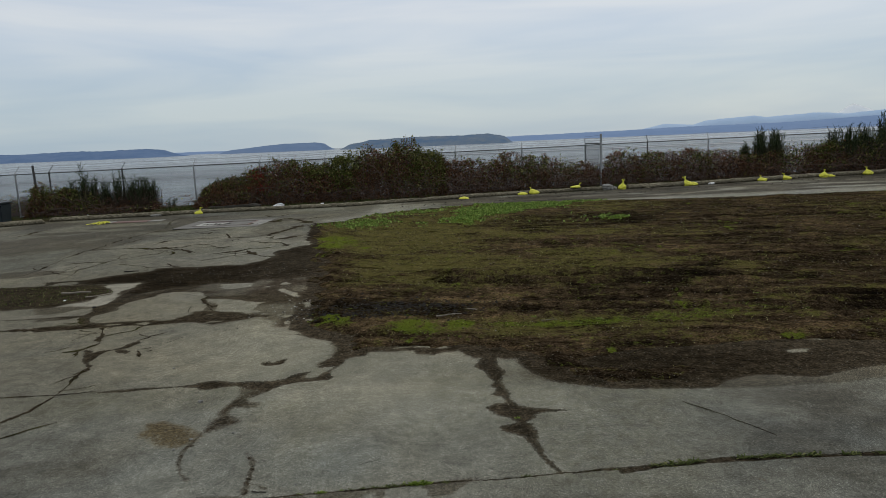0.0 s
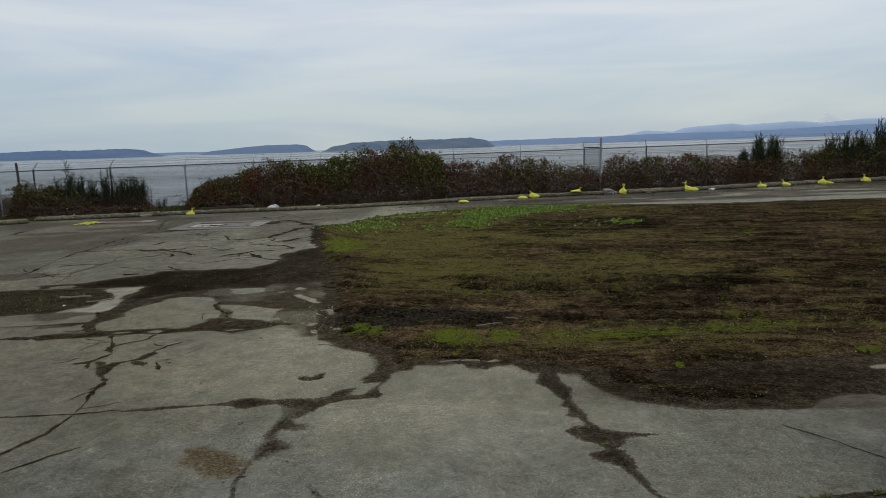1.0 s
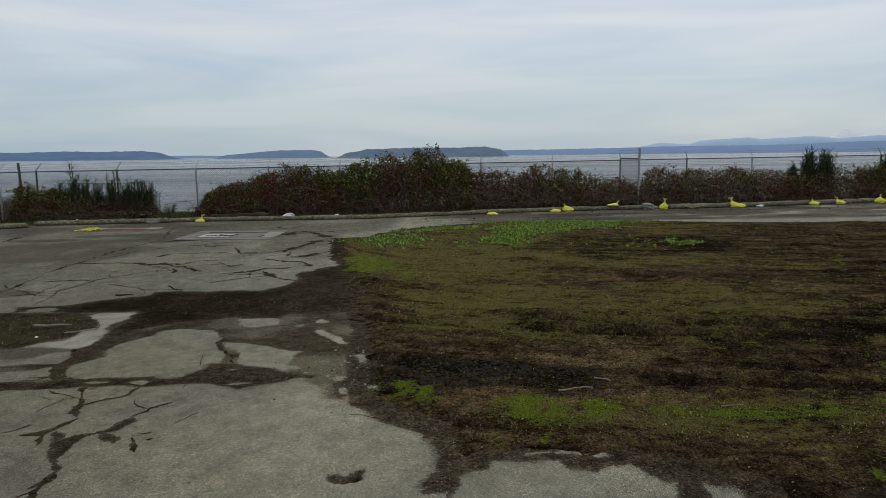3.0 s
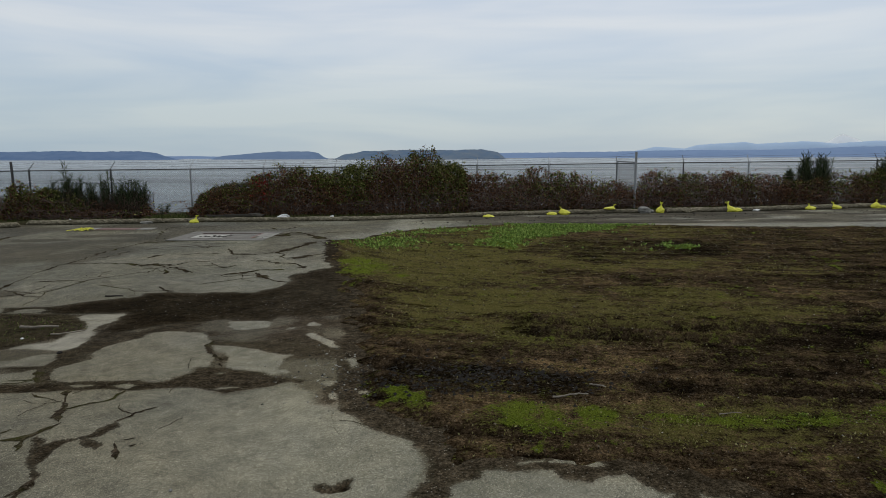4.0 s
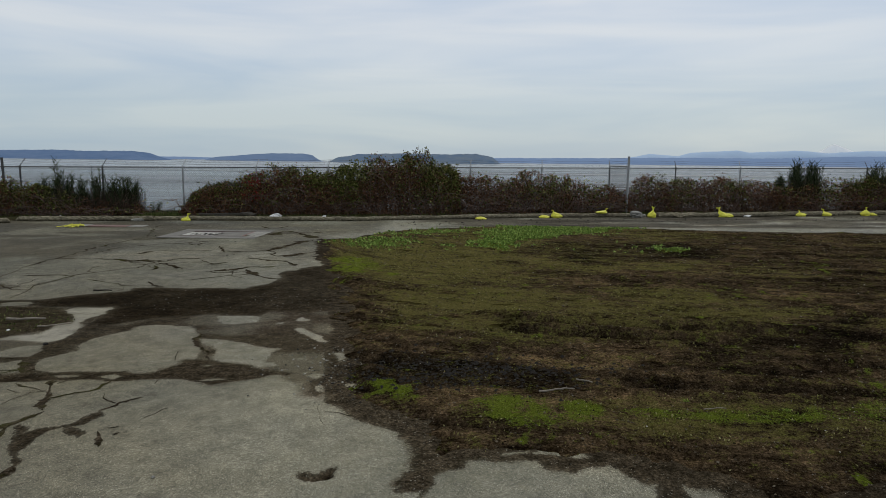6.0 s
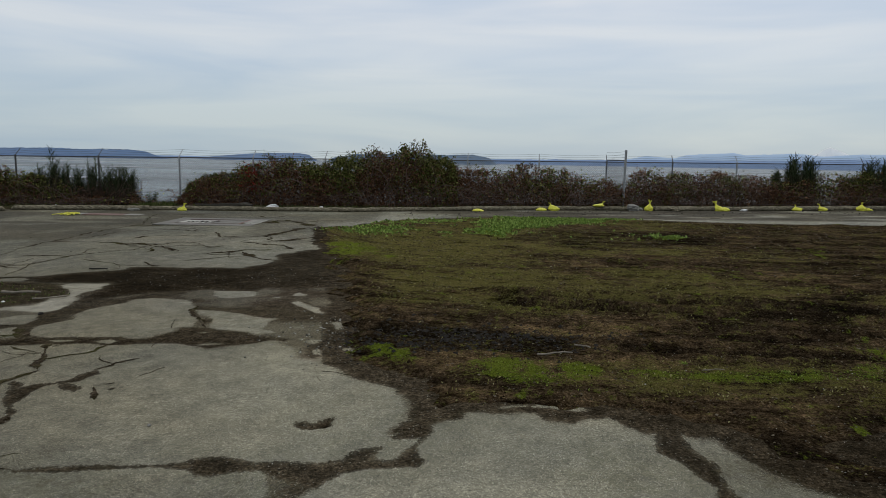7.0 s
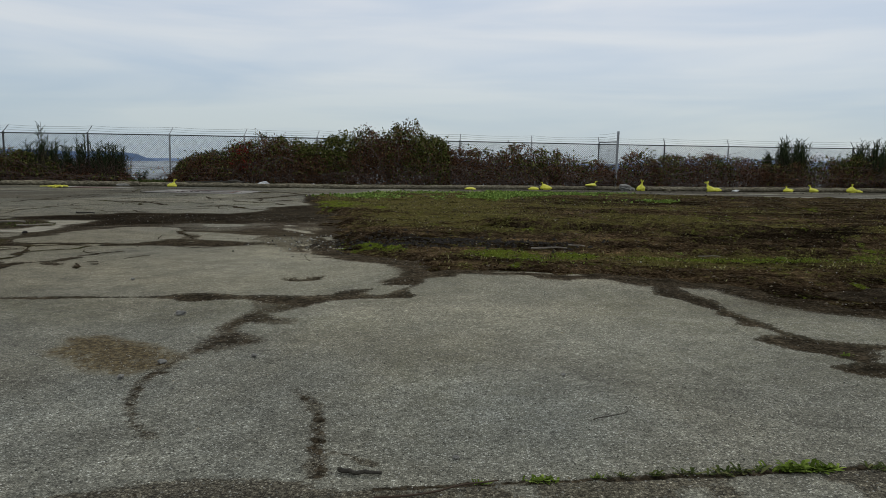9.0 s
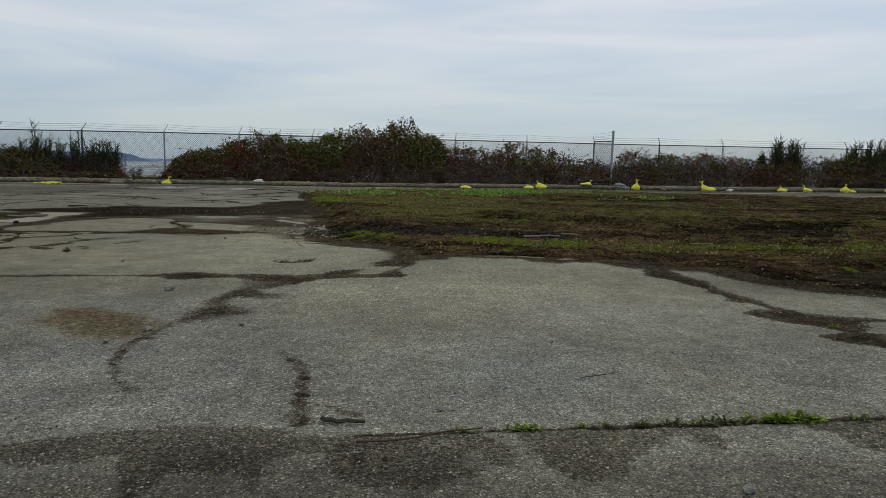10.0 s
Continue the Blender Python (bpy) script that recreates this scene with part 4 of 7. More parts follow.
def field(x, y, pts, soft):
    """1 well within an outline, 0 well outside, 0.5 on it."""
    q, out = np.array(pts), np.zeros(np.shape(x))
    near = (x > q[:, 0].min() - soft) & (x < q[:, 0].max() + soft) & (y > q[:, 1].min() - soft) & (y < q[:, 1].max() + soft)
    if near.any():
        out[near] = np.clip(0.5 + inside(x[near], y[near], list(pts)) / (2 * soft), 0, 1)
    return out


def pave(x, y):
    """Height and the shares of dirt, wear, wetness and painted shade on the paving."""
    dx, dy = ragged(x, y)
    wx, wy = x + dx, y + dy
    z = level(x, y) + 0.012 * (fbm(x, y, 0.5, 3, 5) - 0.5) + 0.003 * (fbm(x, y, 6, 3, 6) - 0.5)
    n1, n2 = fbm(x, y, 1.6, 5, 10), fbm(x, y, 5.0, 5, 12)
    dirt, film, bare = np.zeros_like(x), np.zeros_like(x), np.zeros_like(x)
    vary = np.clip(2.6 * fbm(x, y, 2.2, 4, 8) - 0.5, 0.42, 2.2)
    for width, depth, pts in grooves:
        q = np.array(pts)
        if not in_relief(q):
            continue
        near = (x > q[:, 0].min() - 0.4) & (x < q[:, 0].max() + 0.4) & (y > q[:, 1].min() - 0.4) & (y < q[:, 1].max() + 0.4)
        d, w = to_line(wx[near], wy[near], pts), width * vary[near]
        dirt[near] = np.maximum(dirt[near], 0.9 * (1 - step(w * 0.2, w * 1.6 + 0.004, d)))
        z[near] -= depth * (1 - step(w * 0.3, w + 0.006, d))
    # earth in the wide cracks and spilled beside them
    for key, pts in EARTH.items():
        cover = field(wx, wy, pts, 0.01 if "twig" in key else 0.022 if "hook" in key else 0.05)
        if "hook" in key:
            cover = cover * (1 - 0.55 * step(4.68, 4.95, y) * (x > -1.7))
            film = np.maximum(film, cover)
            cover = cover * np.clip(0.56 + 1.4 * (fbm(x, y, 28, 3, 9) - 0.4), 0.3, 1.0)
        dirt = np.maximum(dirt, cover)
        z = z - 0.007 * step(0.5, 0.8, cover)
    fan = field(wx, wy, EARTH_FAN, 0.04)
    dirt, film = np.maximum(dirt, fan * (0.56 + 0.6 * (n2 - 0.5))), np.maximum(film, fan)
    # the muddy stretch, from which bare slabs stand out
    mud, band = field(wx, wy, MUD, 0.12), field(wx, wy, DAMP_BAND, 0.3)
    film = np.maximum(film, mud)
    dirt = np.maximum(dirt, mud * np.clip(0.44 + 1.1 * (n1 - 0.5) + 0.16 * step(-4.2, -2.8, x), 0.1, 0.75))
    damp_shade = np.clip(band * (0.42 + 0.85 * n1) * (1 - 0.35 * step(-5.0, -3.8, x)), 0, 1)
    dirt = np.maximum(dirt, 0.85 * step(0.25, 0.75, band))
    patch = field(wx, wy, DIRT_PATCH, 0.12)
    dirt = np.maximum(dirt, patch)
    for pts in SLABS:
        bare = np.maximum(bare, field(wx, wy, pts, 0.07) * (y < 13))
    for pts in ISLANDS:
        bare = np.maximum(bare, field(wx, wy, pts, 0.05))
    strip = field(wx, wy, PALE_STRIP, 0.07)
    bare = np.maximum(bare, strip)
    # earth washed over the edge of the soil
    edge = inside(wx, wy, SOIL_EDGE)
    soil_rim = np.clip(0.5 + edge / 0.14, 0, 1)
    rim_film = np.clip(0.5 + (edge + 0.12 * (n1 - 0.42)) / 0.16, 0, 1) * 0.95
    film, dirt = np.maximum(film, rim_film), np.maximum(dirt, soil_rim * (0.75 + 0.5 * n1))
    for line in GRIT_STRIPS:
        film = np.maximum(film, field(wx, wy, line, 0.03))
    dirt = np.maximum(dirt, 0.42 * field(wx, wy, GRIT_STRIPS[0], 0.05) * step(0.42, 0.6, n2))
    # thin grit where the soil lies lowest
    damp_shade = np.maximum(damp_shade, 0.62 * blob(wx, wy, 2.0, 6.6, 1.6, 0.55, 3, 0.7))
    film = np.maximum(film, step(0.0, 0.5, blob(wx, wy, 2.95, 6.65, 1.9, 0.6, 4, 0.5)))
    dirt, film = np.minimum(dirt, 1 - bare), np.minimum(film, 1 - bare)
    damp_shade = np.minimum(damp_shade, 1 - bare)
    # pothole: dirt inside, and its shadow painted into the right-hand side
    hole = field(wx, wy, POTHOLE, 0.035)
    dirt, z, damp_shade = np.maximum(dirt, hole), z - 0.03 * step(0.4, 0.8, hole), np.maximum(damp_shade, 0.75 * hole * step(-2.0, -1.85, x + 0.4 * (y - 7.1)))
    pale = np.maximum(0.9 * strip, np.where(x < -0.9, 0.3, 0.1) * bare * (y > 9.5))
    pale = np.maximum(pale, 0.35 * blob(x, y, -5.2, 15.0, 1.6, 0.8, 10, 0.8))
    pale = np.maximum(pale, 0.35 * step(0.5, 0.65, n1) * (y > 24) * (x > -4))
    rust = step(0.15, 0.85, field(wx, wy, RUST_PATCH, 0.1) + 0.5 * (n2 - 0.5))
    wash = np.maximum(blob(x, y, -0.85, 4.75, 0.55, 0.5, 0, 0.9), 0.6 * step(0.5, 0.66, fbm(x, y, 0.8, 4, 23)) * (1 - step(5.5, 7, y)))
    wash = np.maximum(wash, 0.5 * (1 - step(4.8, 6.8, y)) + 0.25 * step(13, 15, y))
    # broad dim staining of the yard
    damp_shade = np.maximum(damp_shade, (0.27 + 0.3 * step(0.42, 0.62, fbm(x, y, 0.45, 5, 15)) + 0.2 * (1 - step(-11, -7.5, x))) * step(13, 14.5, y) * (1 - step(-4, -3, x)))
    for cx, cy, rx, ry in ((-11.7, 22.7, 1.9, 0.45), (-12.1, 18.0, 1.1, 0.25), (-9.6, 13.9, 0.9, 0.45), (-6.3, 22.9, 0.9, 0.35), (-13.5, 21.6, 1.2, 0.4)):
        damp_shade = np.maximum(damp_shade, 0.8 * step(0.2, 0.8, blob(wx, wy, cx, cy, rx, ry, 5, 0.6) + 0.5 * (n1 - 0.5)))
    damp_shade = np.maximum(damp_shade, 0.34 * step(0.45, 0.66, fbm(x, y, 0.7, 5, 16)) * (1 - step(9, 12, y)))
    damp_shade = np.maximum(damp_shade, 0.45 * (1 - step(-4.6, -1.4, x + 0.3 * (y - 8))))
    # near ground darkened: dark grit, plus the lens's corner fall-off put into the colour
    damp_shade = np.maximum(damp_shade, (0.3 + 0.75 * n1) * np.maximum(1 - step(3.95, 4.5, y), 0.9 * step(0.0, 3.0, x) * (1 - step(5.6, 6.6, y))))
    damp_shade = np.maximum(damp_shade, 0.7 * step(0.42, 0.6, fbm(x * 0.4, y, 1.0, 4, 26)) * step(24.5, 25.5, y) * step(-4, -2, x))
    # near left and right corners likewise: real grit and painted fall-off
    damp_shade = np.maximum(damp_shade, (0.2 + 0.7 * n1) * np.maximum(1 - step(-2.9, -1.5, x), 0.6 * step(-0.5, 0.4, x)) * (1 - step(4.8, 6.2, y)))
    damp_shade = np.maximum(damp_shade, 0.85 * step(0.38, 0.56, fbm(x * 0.35, y * 1.3, 1.0, 5, 26)) * step(24.6, 25.6, y) * step(-3, -1, x))
    film = np.maximum(film, 0.7 * step(0.46, 0.6, fbm(x * 0.5, y * 1.5, 1.2, 5, 29)) * step(24.6, 25.6, y) * step(-3, 3, x))
    damp_shade = damp_shade * (1 - 0.8 * strip)
    red = blob(wx, wy, -12.6, 24.9, 0.7, 0.22) + blob(wx, wy, -7.4, 22.4, 0.14, 0.5)
    red = np.maximum(red, 0.34 * mud * step(-4.4, -3.2, x) * step(0.36, 0.56, n1) * (1 - bare))
    algae = step(0.42, 0.6, fbm(x, y, 0.5, 4, 18)) * 0.55 * (1 - np.clip(dirt, 0, 1))
    algae = np.maximum(algae, 0.5 * patch * step(0.45, 0.6, n1))
    algae = np.maximum(algae, 0.8 * blob(wx, wy, -9.9, 22.0, 0.9, 0.7, 0, 0.6))
    z = z + 0.02 * patch * n2 + 0.012 * np.clip(dirt, 0, 1) * (n2 - 0.4)
    z = z - 0.25 * step(0.35, 0.8, edge) * (1 - step(0.1, 0.5, blob(x, y, 2.95, 6.65, 1.9, 0.62, 4, 0.5)))
    return z, dict(dirt=dirt, film=film, wash=wash, damp_shade=damp_shade, pale=pale, rust=rust, red=np.clip(red, 0, 1), algae=algae)


def rut_line(x, y):
    """A coordinate across the wheel tracks, which bend round at the yard's side."""
    return y - 1.6 * np.exp(-(np.maximum(x, -5) + 3) / 1.5) + 0.2 * np.maximum(x - 2, 0) + 0.25 * (fbm(x, y, 0.3, 2, 31) - 0.5)


def soil(x, y):
    dx, dy = ragged(x, y)
    wx, wy = x + dx, y + dy
    n1, n2 = fbm(x, y, 1.1, 5, 40), fbm(x, y, 6, 5, 42)
    edge = inside(wx, wy, SOIL_EDGE) + 1.1 * (n1 - 0.5) * step(9, 10, y) * (1 - step(15, 17, y))
    body = step(-0.02, 0.5, edge + 0.35 * (n1 - 0.5) + 0.15 * (n2 - 0.5))
    body = body * (1 - 0.8 * step(0.0, 1.0, blob(wx, wy, 3.0, 6.8, 1.7, 0.5, 4, 0.9) + 1.1 * (n1 - 0.5)))
    v = rut_line(x, y)
    # a slow swell, the clods, and the wheel tracks
    h = 0.035 * (fbm(x, y, 0.4, 3, 44) - 0.4) + 0.035 * (n2 - 0.5) + 0.02 * (fbm(x, y, 22, 3, 46) - 0.5)
    h = h + 0.11 * (fbm(x * 0.45 + 0.3 * n1, v * 1.9, 1.0, 5, 48) - 0.5) * step(7.8, 9.0, y)
    churn = np.zeros_like(x)
    for v0, w, d in ((8.9, 0.16, 0.05), (9.35, 0.2, 0.07), (9.75, 0.12, 0.05), (10.55, 0.12, 0.05), (11.05, 0.16, 0.06), (11.5, 0.1, 0.04), (12.4, 0.14, 0.05), (13.0, 0.12, 0.04), (14.6, 0.18, 0.05), (16.4, 0.2, 0.05), (19.2, 0.2, 0.04)):
        on = step(0.42, 0.62, fbm(x * 0.45, y * 0.2 + v0, 1.0, 3, int(v0 * 7)))
        q = (v - v0 - 0.35 * (n1 - 0.5)) / w
        h = h - 1.5 * d * on * np.exp(-q * q) + 0.9 * d * on * np.exp(-(np.abs(q) - 1.8) ** 2 * 2)
        churn = np.maximum(churn, on * np.exp(-q * q * 0.5))
    z = level(x, y) - 0.035 + 0.075 * body + h * body
    black = np.zeros_like(x)
    for pts, k in BLACK_SOIL:
        black = np.maximum(black, k * step(0.2, 0.8, field(wx, wy, pts, 0.35) + 0.9 * (n1 - 0.5) + 0.5 * (n2 - 0.5)))
    black = np.maximum(black, 0.55 * blob(wx, wy, 1.7, 6.75, 1.4, 0.55, 0, 0.7))
    brown = np.clip(1 - edge / 1.1 + 1.2 * (n1 - 0.5), 0, 1) * step(8.2, 9.5, y) * (1 - step(14.5, 16.5, y)) * (1 - step(-2, 0, x))
    # darker on black patches, in the tracks, along the rim and to the right
    damp_shade = np.clip(np.maximum(np.maximum(black, 0.7 * churn), 0.6 * brown) + 0.48 * step(1.5, 6, x) + 0.4 * (1 - step(0.1, 0.75, edge)) * (1 - step(8.5, 9.5, y)), 0, 1)
    moss = 0.14 + 0.5 * step(0.42, 0.60, fbm(x * 0.6, y, 0.6, 5, 52))
    moss = np.maximum(moss, 0.72 * blob(wx, wy, -0.9, 12.6, 2.2, 1.6, 0, 0.6))
    moss = np.maximum(moss, 0.72 * blob(wx, wy, -1.6, 17.5, 2.8, 4.5, 0, 0.6))
    moss = np.maximum(moss, 0.55 * blob(wx, wy, 0.6, 10.6, 1.8, 0.35, -4, 0.6))
    moss = np.maximum(moss, 0.5 * blob(wx, wy, 1.4, 8.1, 3.0, 0.5, 3, 0.5))
    moss = moss * (1 - 0.25 * step(4, 12, x)) * (1 - 0.75 * np.clip(damp_shade, 0, 1)) * (1 - 0.9 * brown) * step(0.05, 0.6, edge)
    lush = np.zeros_like(x)
    for pts, k in LUSH:
        lush = np.maximum(lush, k * step(0.2, 1.0, field(wx, wy, pts, 0.3 if pts[0][1] < 12 else 0.5) + 1.5 * (n2 - 0.5) + 0.9 * (n1 - 0.5)))
    for cx, cy, rx, ry, k in ((-0.55, 8.25, 0.5, 0.22, 0.4), (1.3, 8.15, 0.8, 0.2, 0.75), (2.7, 8.25, 0.9, 0.22, 0.6), (4.2, 18.9, 0.35, 0.3, 0.8), (3.3, 8.6, 0.8, 0.35, 0.3), (-3.0, 20.3, 1.0, 1.6, 0.42), (-0.3, 10.7, 0.5, 0.2, 0.3)):
        lush = np.maximum(lush, k * step(0.1, 0.95, blob(wx, wy, cx, cy, rx, ry, 0, 0.8) + 0.9 * (n2 - 0.5) + 0.6 * (n1 - 0.5)))
    return z, dict(damp_shade=damp_shade, moss=moss, lush=np.clip(lush, 0, 1), across=v), edge


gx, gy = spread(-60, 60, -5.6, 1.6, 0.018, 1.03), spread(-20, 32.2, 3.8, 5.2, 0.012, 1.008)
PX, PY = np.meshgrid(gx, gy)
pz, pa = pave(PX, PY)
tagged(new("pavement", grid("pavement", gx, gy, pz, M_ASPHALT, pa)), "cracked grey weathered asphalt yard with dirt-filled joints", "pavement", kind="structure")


def crack_fill():
    """The dirt that fills the cracks: ragged low ridges along each line."""
    rg, V, F, base = np.random.RandomState(33), [], [], 0
    for width, depth, pts in grooves:
        q = np.array(pts, float)
        if in_relief(q):
            continue
        seg = np.concatenate([[0], np.cumsum(np.hypot(*np.diff(q, axis=0).T))])
        n = max(4, int(seg[-1] / (0.02 + 0.0018 * q[:, 1].mean())))
        s = np.linspace(0, seg[-1], n)
        x, y = np.interp(s, seg, q[:, 0]), np.interp(s, seg, q[:, 1])
        dx, dy = ragged(x, y)
        loose = 1.0 if q[:, 1].mean() < 13 else 0.6
        x, y = x - loose * dx, y - loose * dy
        tx, ty = np.gradient(x), np.gradient(y)
        ln = np.hypot(tx, ty) + 1e-9
        nx, ny = -ty / ln, tx / ln
        w = width * (1.0 if width < 0.028 else 0.8) * np.clip(4.2 * fbm(x, y, 2.2, 4, 8) - 1.25, 0.22, 2.1) * np.minimum(1, np.minimum(s, seg[-1] - s) / 0.12 + 0.15)
        rows = []
        for side in (-1, 0, 1):
            o = side * w * rg.uniform(0.35, 1.5, n) if side else w * rg.uniform(-0.2, 0.2, n)
            px, py = x + nx * o, y + ny * o
            rows.append(np.stack([px, py, np.full(n, 0.008 if side == 0 else 0.004)], 1))
        V.append(np.stack(rows, 1).reshape(-1, 3))
        k = base + 3 * np.arange(n - 1)
        for a in (0, 1):
            F.append(np.stack([k + a, k + a + 1, k + a + 4, k + a + 3], 1))
        base += 3 * n
    V = np.concatenate(V)
    V[:, 2] += pave(V[:, 0], V[:, 1])[0]
    return mesh_from("crack_filling", V, np.concatenate(F), M_CRACK, True)


tagged(new("crack_filling", crack_fill()), "dark dirt packed into the cracks of the asphalt", "dirt", kind="stuff")

sx, sy = spread(-5.2, 34, -2.8, 2.5, 0.026, 1.014), spread(5.7, 26.2, 6.6, 9.4, 0.024, 1.01)
SX, SY = np.meshgrid(sx, sy)
sz, sa, s_edge = soil(SX, SY)
tagged(new("soil_bed", grid("soil_bed", sx, sy, sz, M_SOIL, sa)), "bed of dark churned soil with moss and wheel ruts", "soil", kind="structure")


def wattle_line(x):
    """Where the row of straw rolls lies, along the edge of the asphalt."""
    return np.interp(x, [-15.8, -11.9, -5.3, -2.5, 0, 2.7, 5.4, 8.6, 12.7, 16.7, 26], [26.5, 27.0, 27.1, 27.9, 28.6, 29.2, 29.5, 29.75, 30.5, 31.3, 32.6])


def bank_z(x, y):
    top = level(x, np.minimum(y, 32)) - 0.01 + 0.05 * fbm(x, y, 1.2, 4, 60)
    shore = 30.6 + 0.13 * np.clip(x, -25, 30)
    return top + 0.03 - 3.6 * step(0.6, 8.5, y - shore - 1.5) - 0.14 * (1 - step(-0.1, 0.12, y - wattle_line(x)))


bx, by = np.linspace(-70, 70, 421), np.concatenate([np.linspace(24.5, 34, 100), np.linspace(34.4, 46, 24)])
BX, BY = np.meshgrid(bx, by)
tagged(new("bank", grid("bank", bx, by, bank_z(BX, BY), M_BANK)), "earth bank falling away to the shore", "ground", kind="structure")
yx, yy = np.linspace(-900, 900, 61), np.linspace(-900, -19.5, 31)
YX, YY = np.meshgrid(yx, yy)
tagged(new("ground", grid("ground", yx, yy, level(YX, YY) - 0.02 + 0.6 * (fbm(YX, YY, 0.01, 3, 61) - 0.5) * step(-20, -200, YY), M_BANK)), "rough open ground behind the yard", "ground", kind="structure")
SEA = -3.1
wx_, wy_ = np.concatenate([np.linspace(-4900, -200, 12), np.linspace(-120, 120, 13), np.linspace(200, 4900, 12)]), np.concatenate([np.linspace(36, 200, 12), np.linspace(300, 4990, 16)])
tagged(new("water", grid("water", wx_, wy_, np.full((len(wy_), len(wx_)), SEA), M_WATER)), "calm grey sea with fine ripples under cloud", "sea", kind="structure")


def land(name, label, y, depth, x0, x1, heights, mat, jag, seed, rough=0.05):
    """A far shore: a low wooded ridge rising from the sea."""
    n, m = 900, 9
    u = np.linspace(0, 1, n)
    H = np.interp(x0 + u * (x1 - x0), [q[0] for q in heights], [q[1] for q in heights])
    trees = np.random.RandomState(seed).rand(n) - 0.5
    slope = np.minimum(1, H / 6)
    H = H + jag * (fbm(u * (x1 - x0), u * 0, rough, 5, seed) - 0.45) * slope
    v = np.linspace(0, 1, m)
    dome = np.sin(np.minimum(v * 1.9, 1) * math.pi / 2) ** 0.7 * np.where(v > 0.6, 1 - (v - 0.6) / 0.4, 1)
    Z = SEA - 0.5 + dome[:, None] * (H[None, :] + jag * 0.6 * (fbm(u[None, :] * (x1 - x0), v[:, None] * depth, 0.04, 3, seed + 5) - 0.5))
    Z = Z + (dome > 0.97)[:, None] * (min(0.5 * jag, 2.0) * trees * slope)[None, :]
    return tagged(new(name, grid(name, x0 + u * (x1 - x0), y + v * depth, Z, mat)), label, "far shore", kind="structure")


# the blue of these shores and mountains is haze painted into their materials
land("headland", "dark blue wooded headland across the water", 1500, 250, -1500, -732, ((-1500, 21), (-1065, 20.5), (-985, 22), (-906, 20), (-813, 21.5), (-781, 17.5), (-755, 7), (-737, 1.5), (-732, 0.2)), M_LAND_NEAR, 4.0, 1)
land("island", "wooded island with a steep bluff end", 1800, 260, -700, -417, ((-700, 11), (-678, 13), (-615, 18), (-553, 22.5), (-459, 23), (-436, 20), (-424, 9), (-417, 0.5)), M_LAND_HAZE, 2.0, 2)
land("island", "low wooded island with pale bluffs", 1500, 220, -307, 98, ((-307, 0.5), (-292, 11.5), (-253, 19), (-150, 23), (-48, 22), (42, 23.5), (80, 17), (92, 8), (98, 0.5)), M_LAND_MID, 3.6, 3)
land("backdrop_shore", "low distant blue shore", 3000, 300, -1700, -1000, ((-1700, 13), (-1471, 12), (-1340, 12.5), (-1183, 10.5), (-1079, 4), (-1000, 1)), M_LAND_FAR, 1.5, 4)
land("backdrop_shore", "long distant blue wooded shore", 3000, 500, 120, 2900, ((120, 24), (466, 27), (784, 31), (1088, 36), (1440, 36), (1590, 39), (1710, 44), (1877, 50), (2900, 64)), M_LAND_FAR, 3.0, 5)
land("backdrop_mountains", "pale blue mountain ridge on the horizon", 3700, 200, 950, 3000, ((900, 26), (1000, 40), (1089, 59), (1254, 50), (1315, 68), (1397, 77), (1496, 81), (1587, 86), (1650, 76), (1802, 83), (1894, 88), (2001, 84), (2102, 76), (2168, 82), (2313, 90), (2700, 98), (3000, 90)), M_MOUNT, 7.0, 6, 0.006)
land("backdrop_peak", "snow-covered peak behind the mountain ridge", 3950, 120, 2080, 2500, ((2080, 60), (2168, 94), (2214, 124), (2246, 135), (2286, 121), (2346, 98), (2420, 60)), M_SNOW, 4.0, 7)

# ---- fence ----
RAIL_H = 1.98


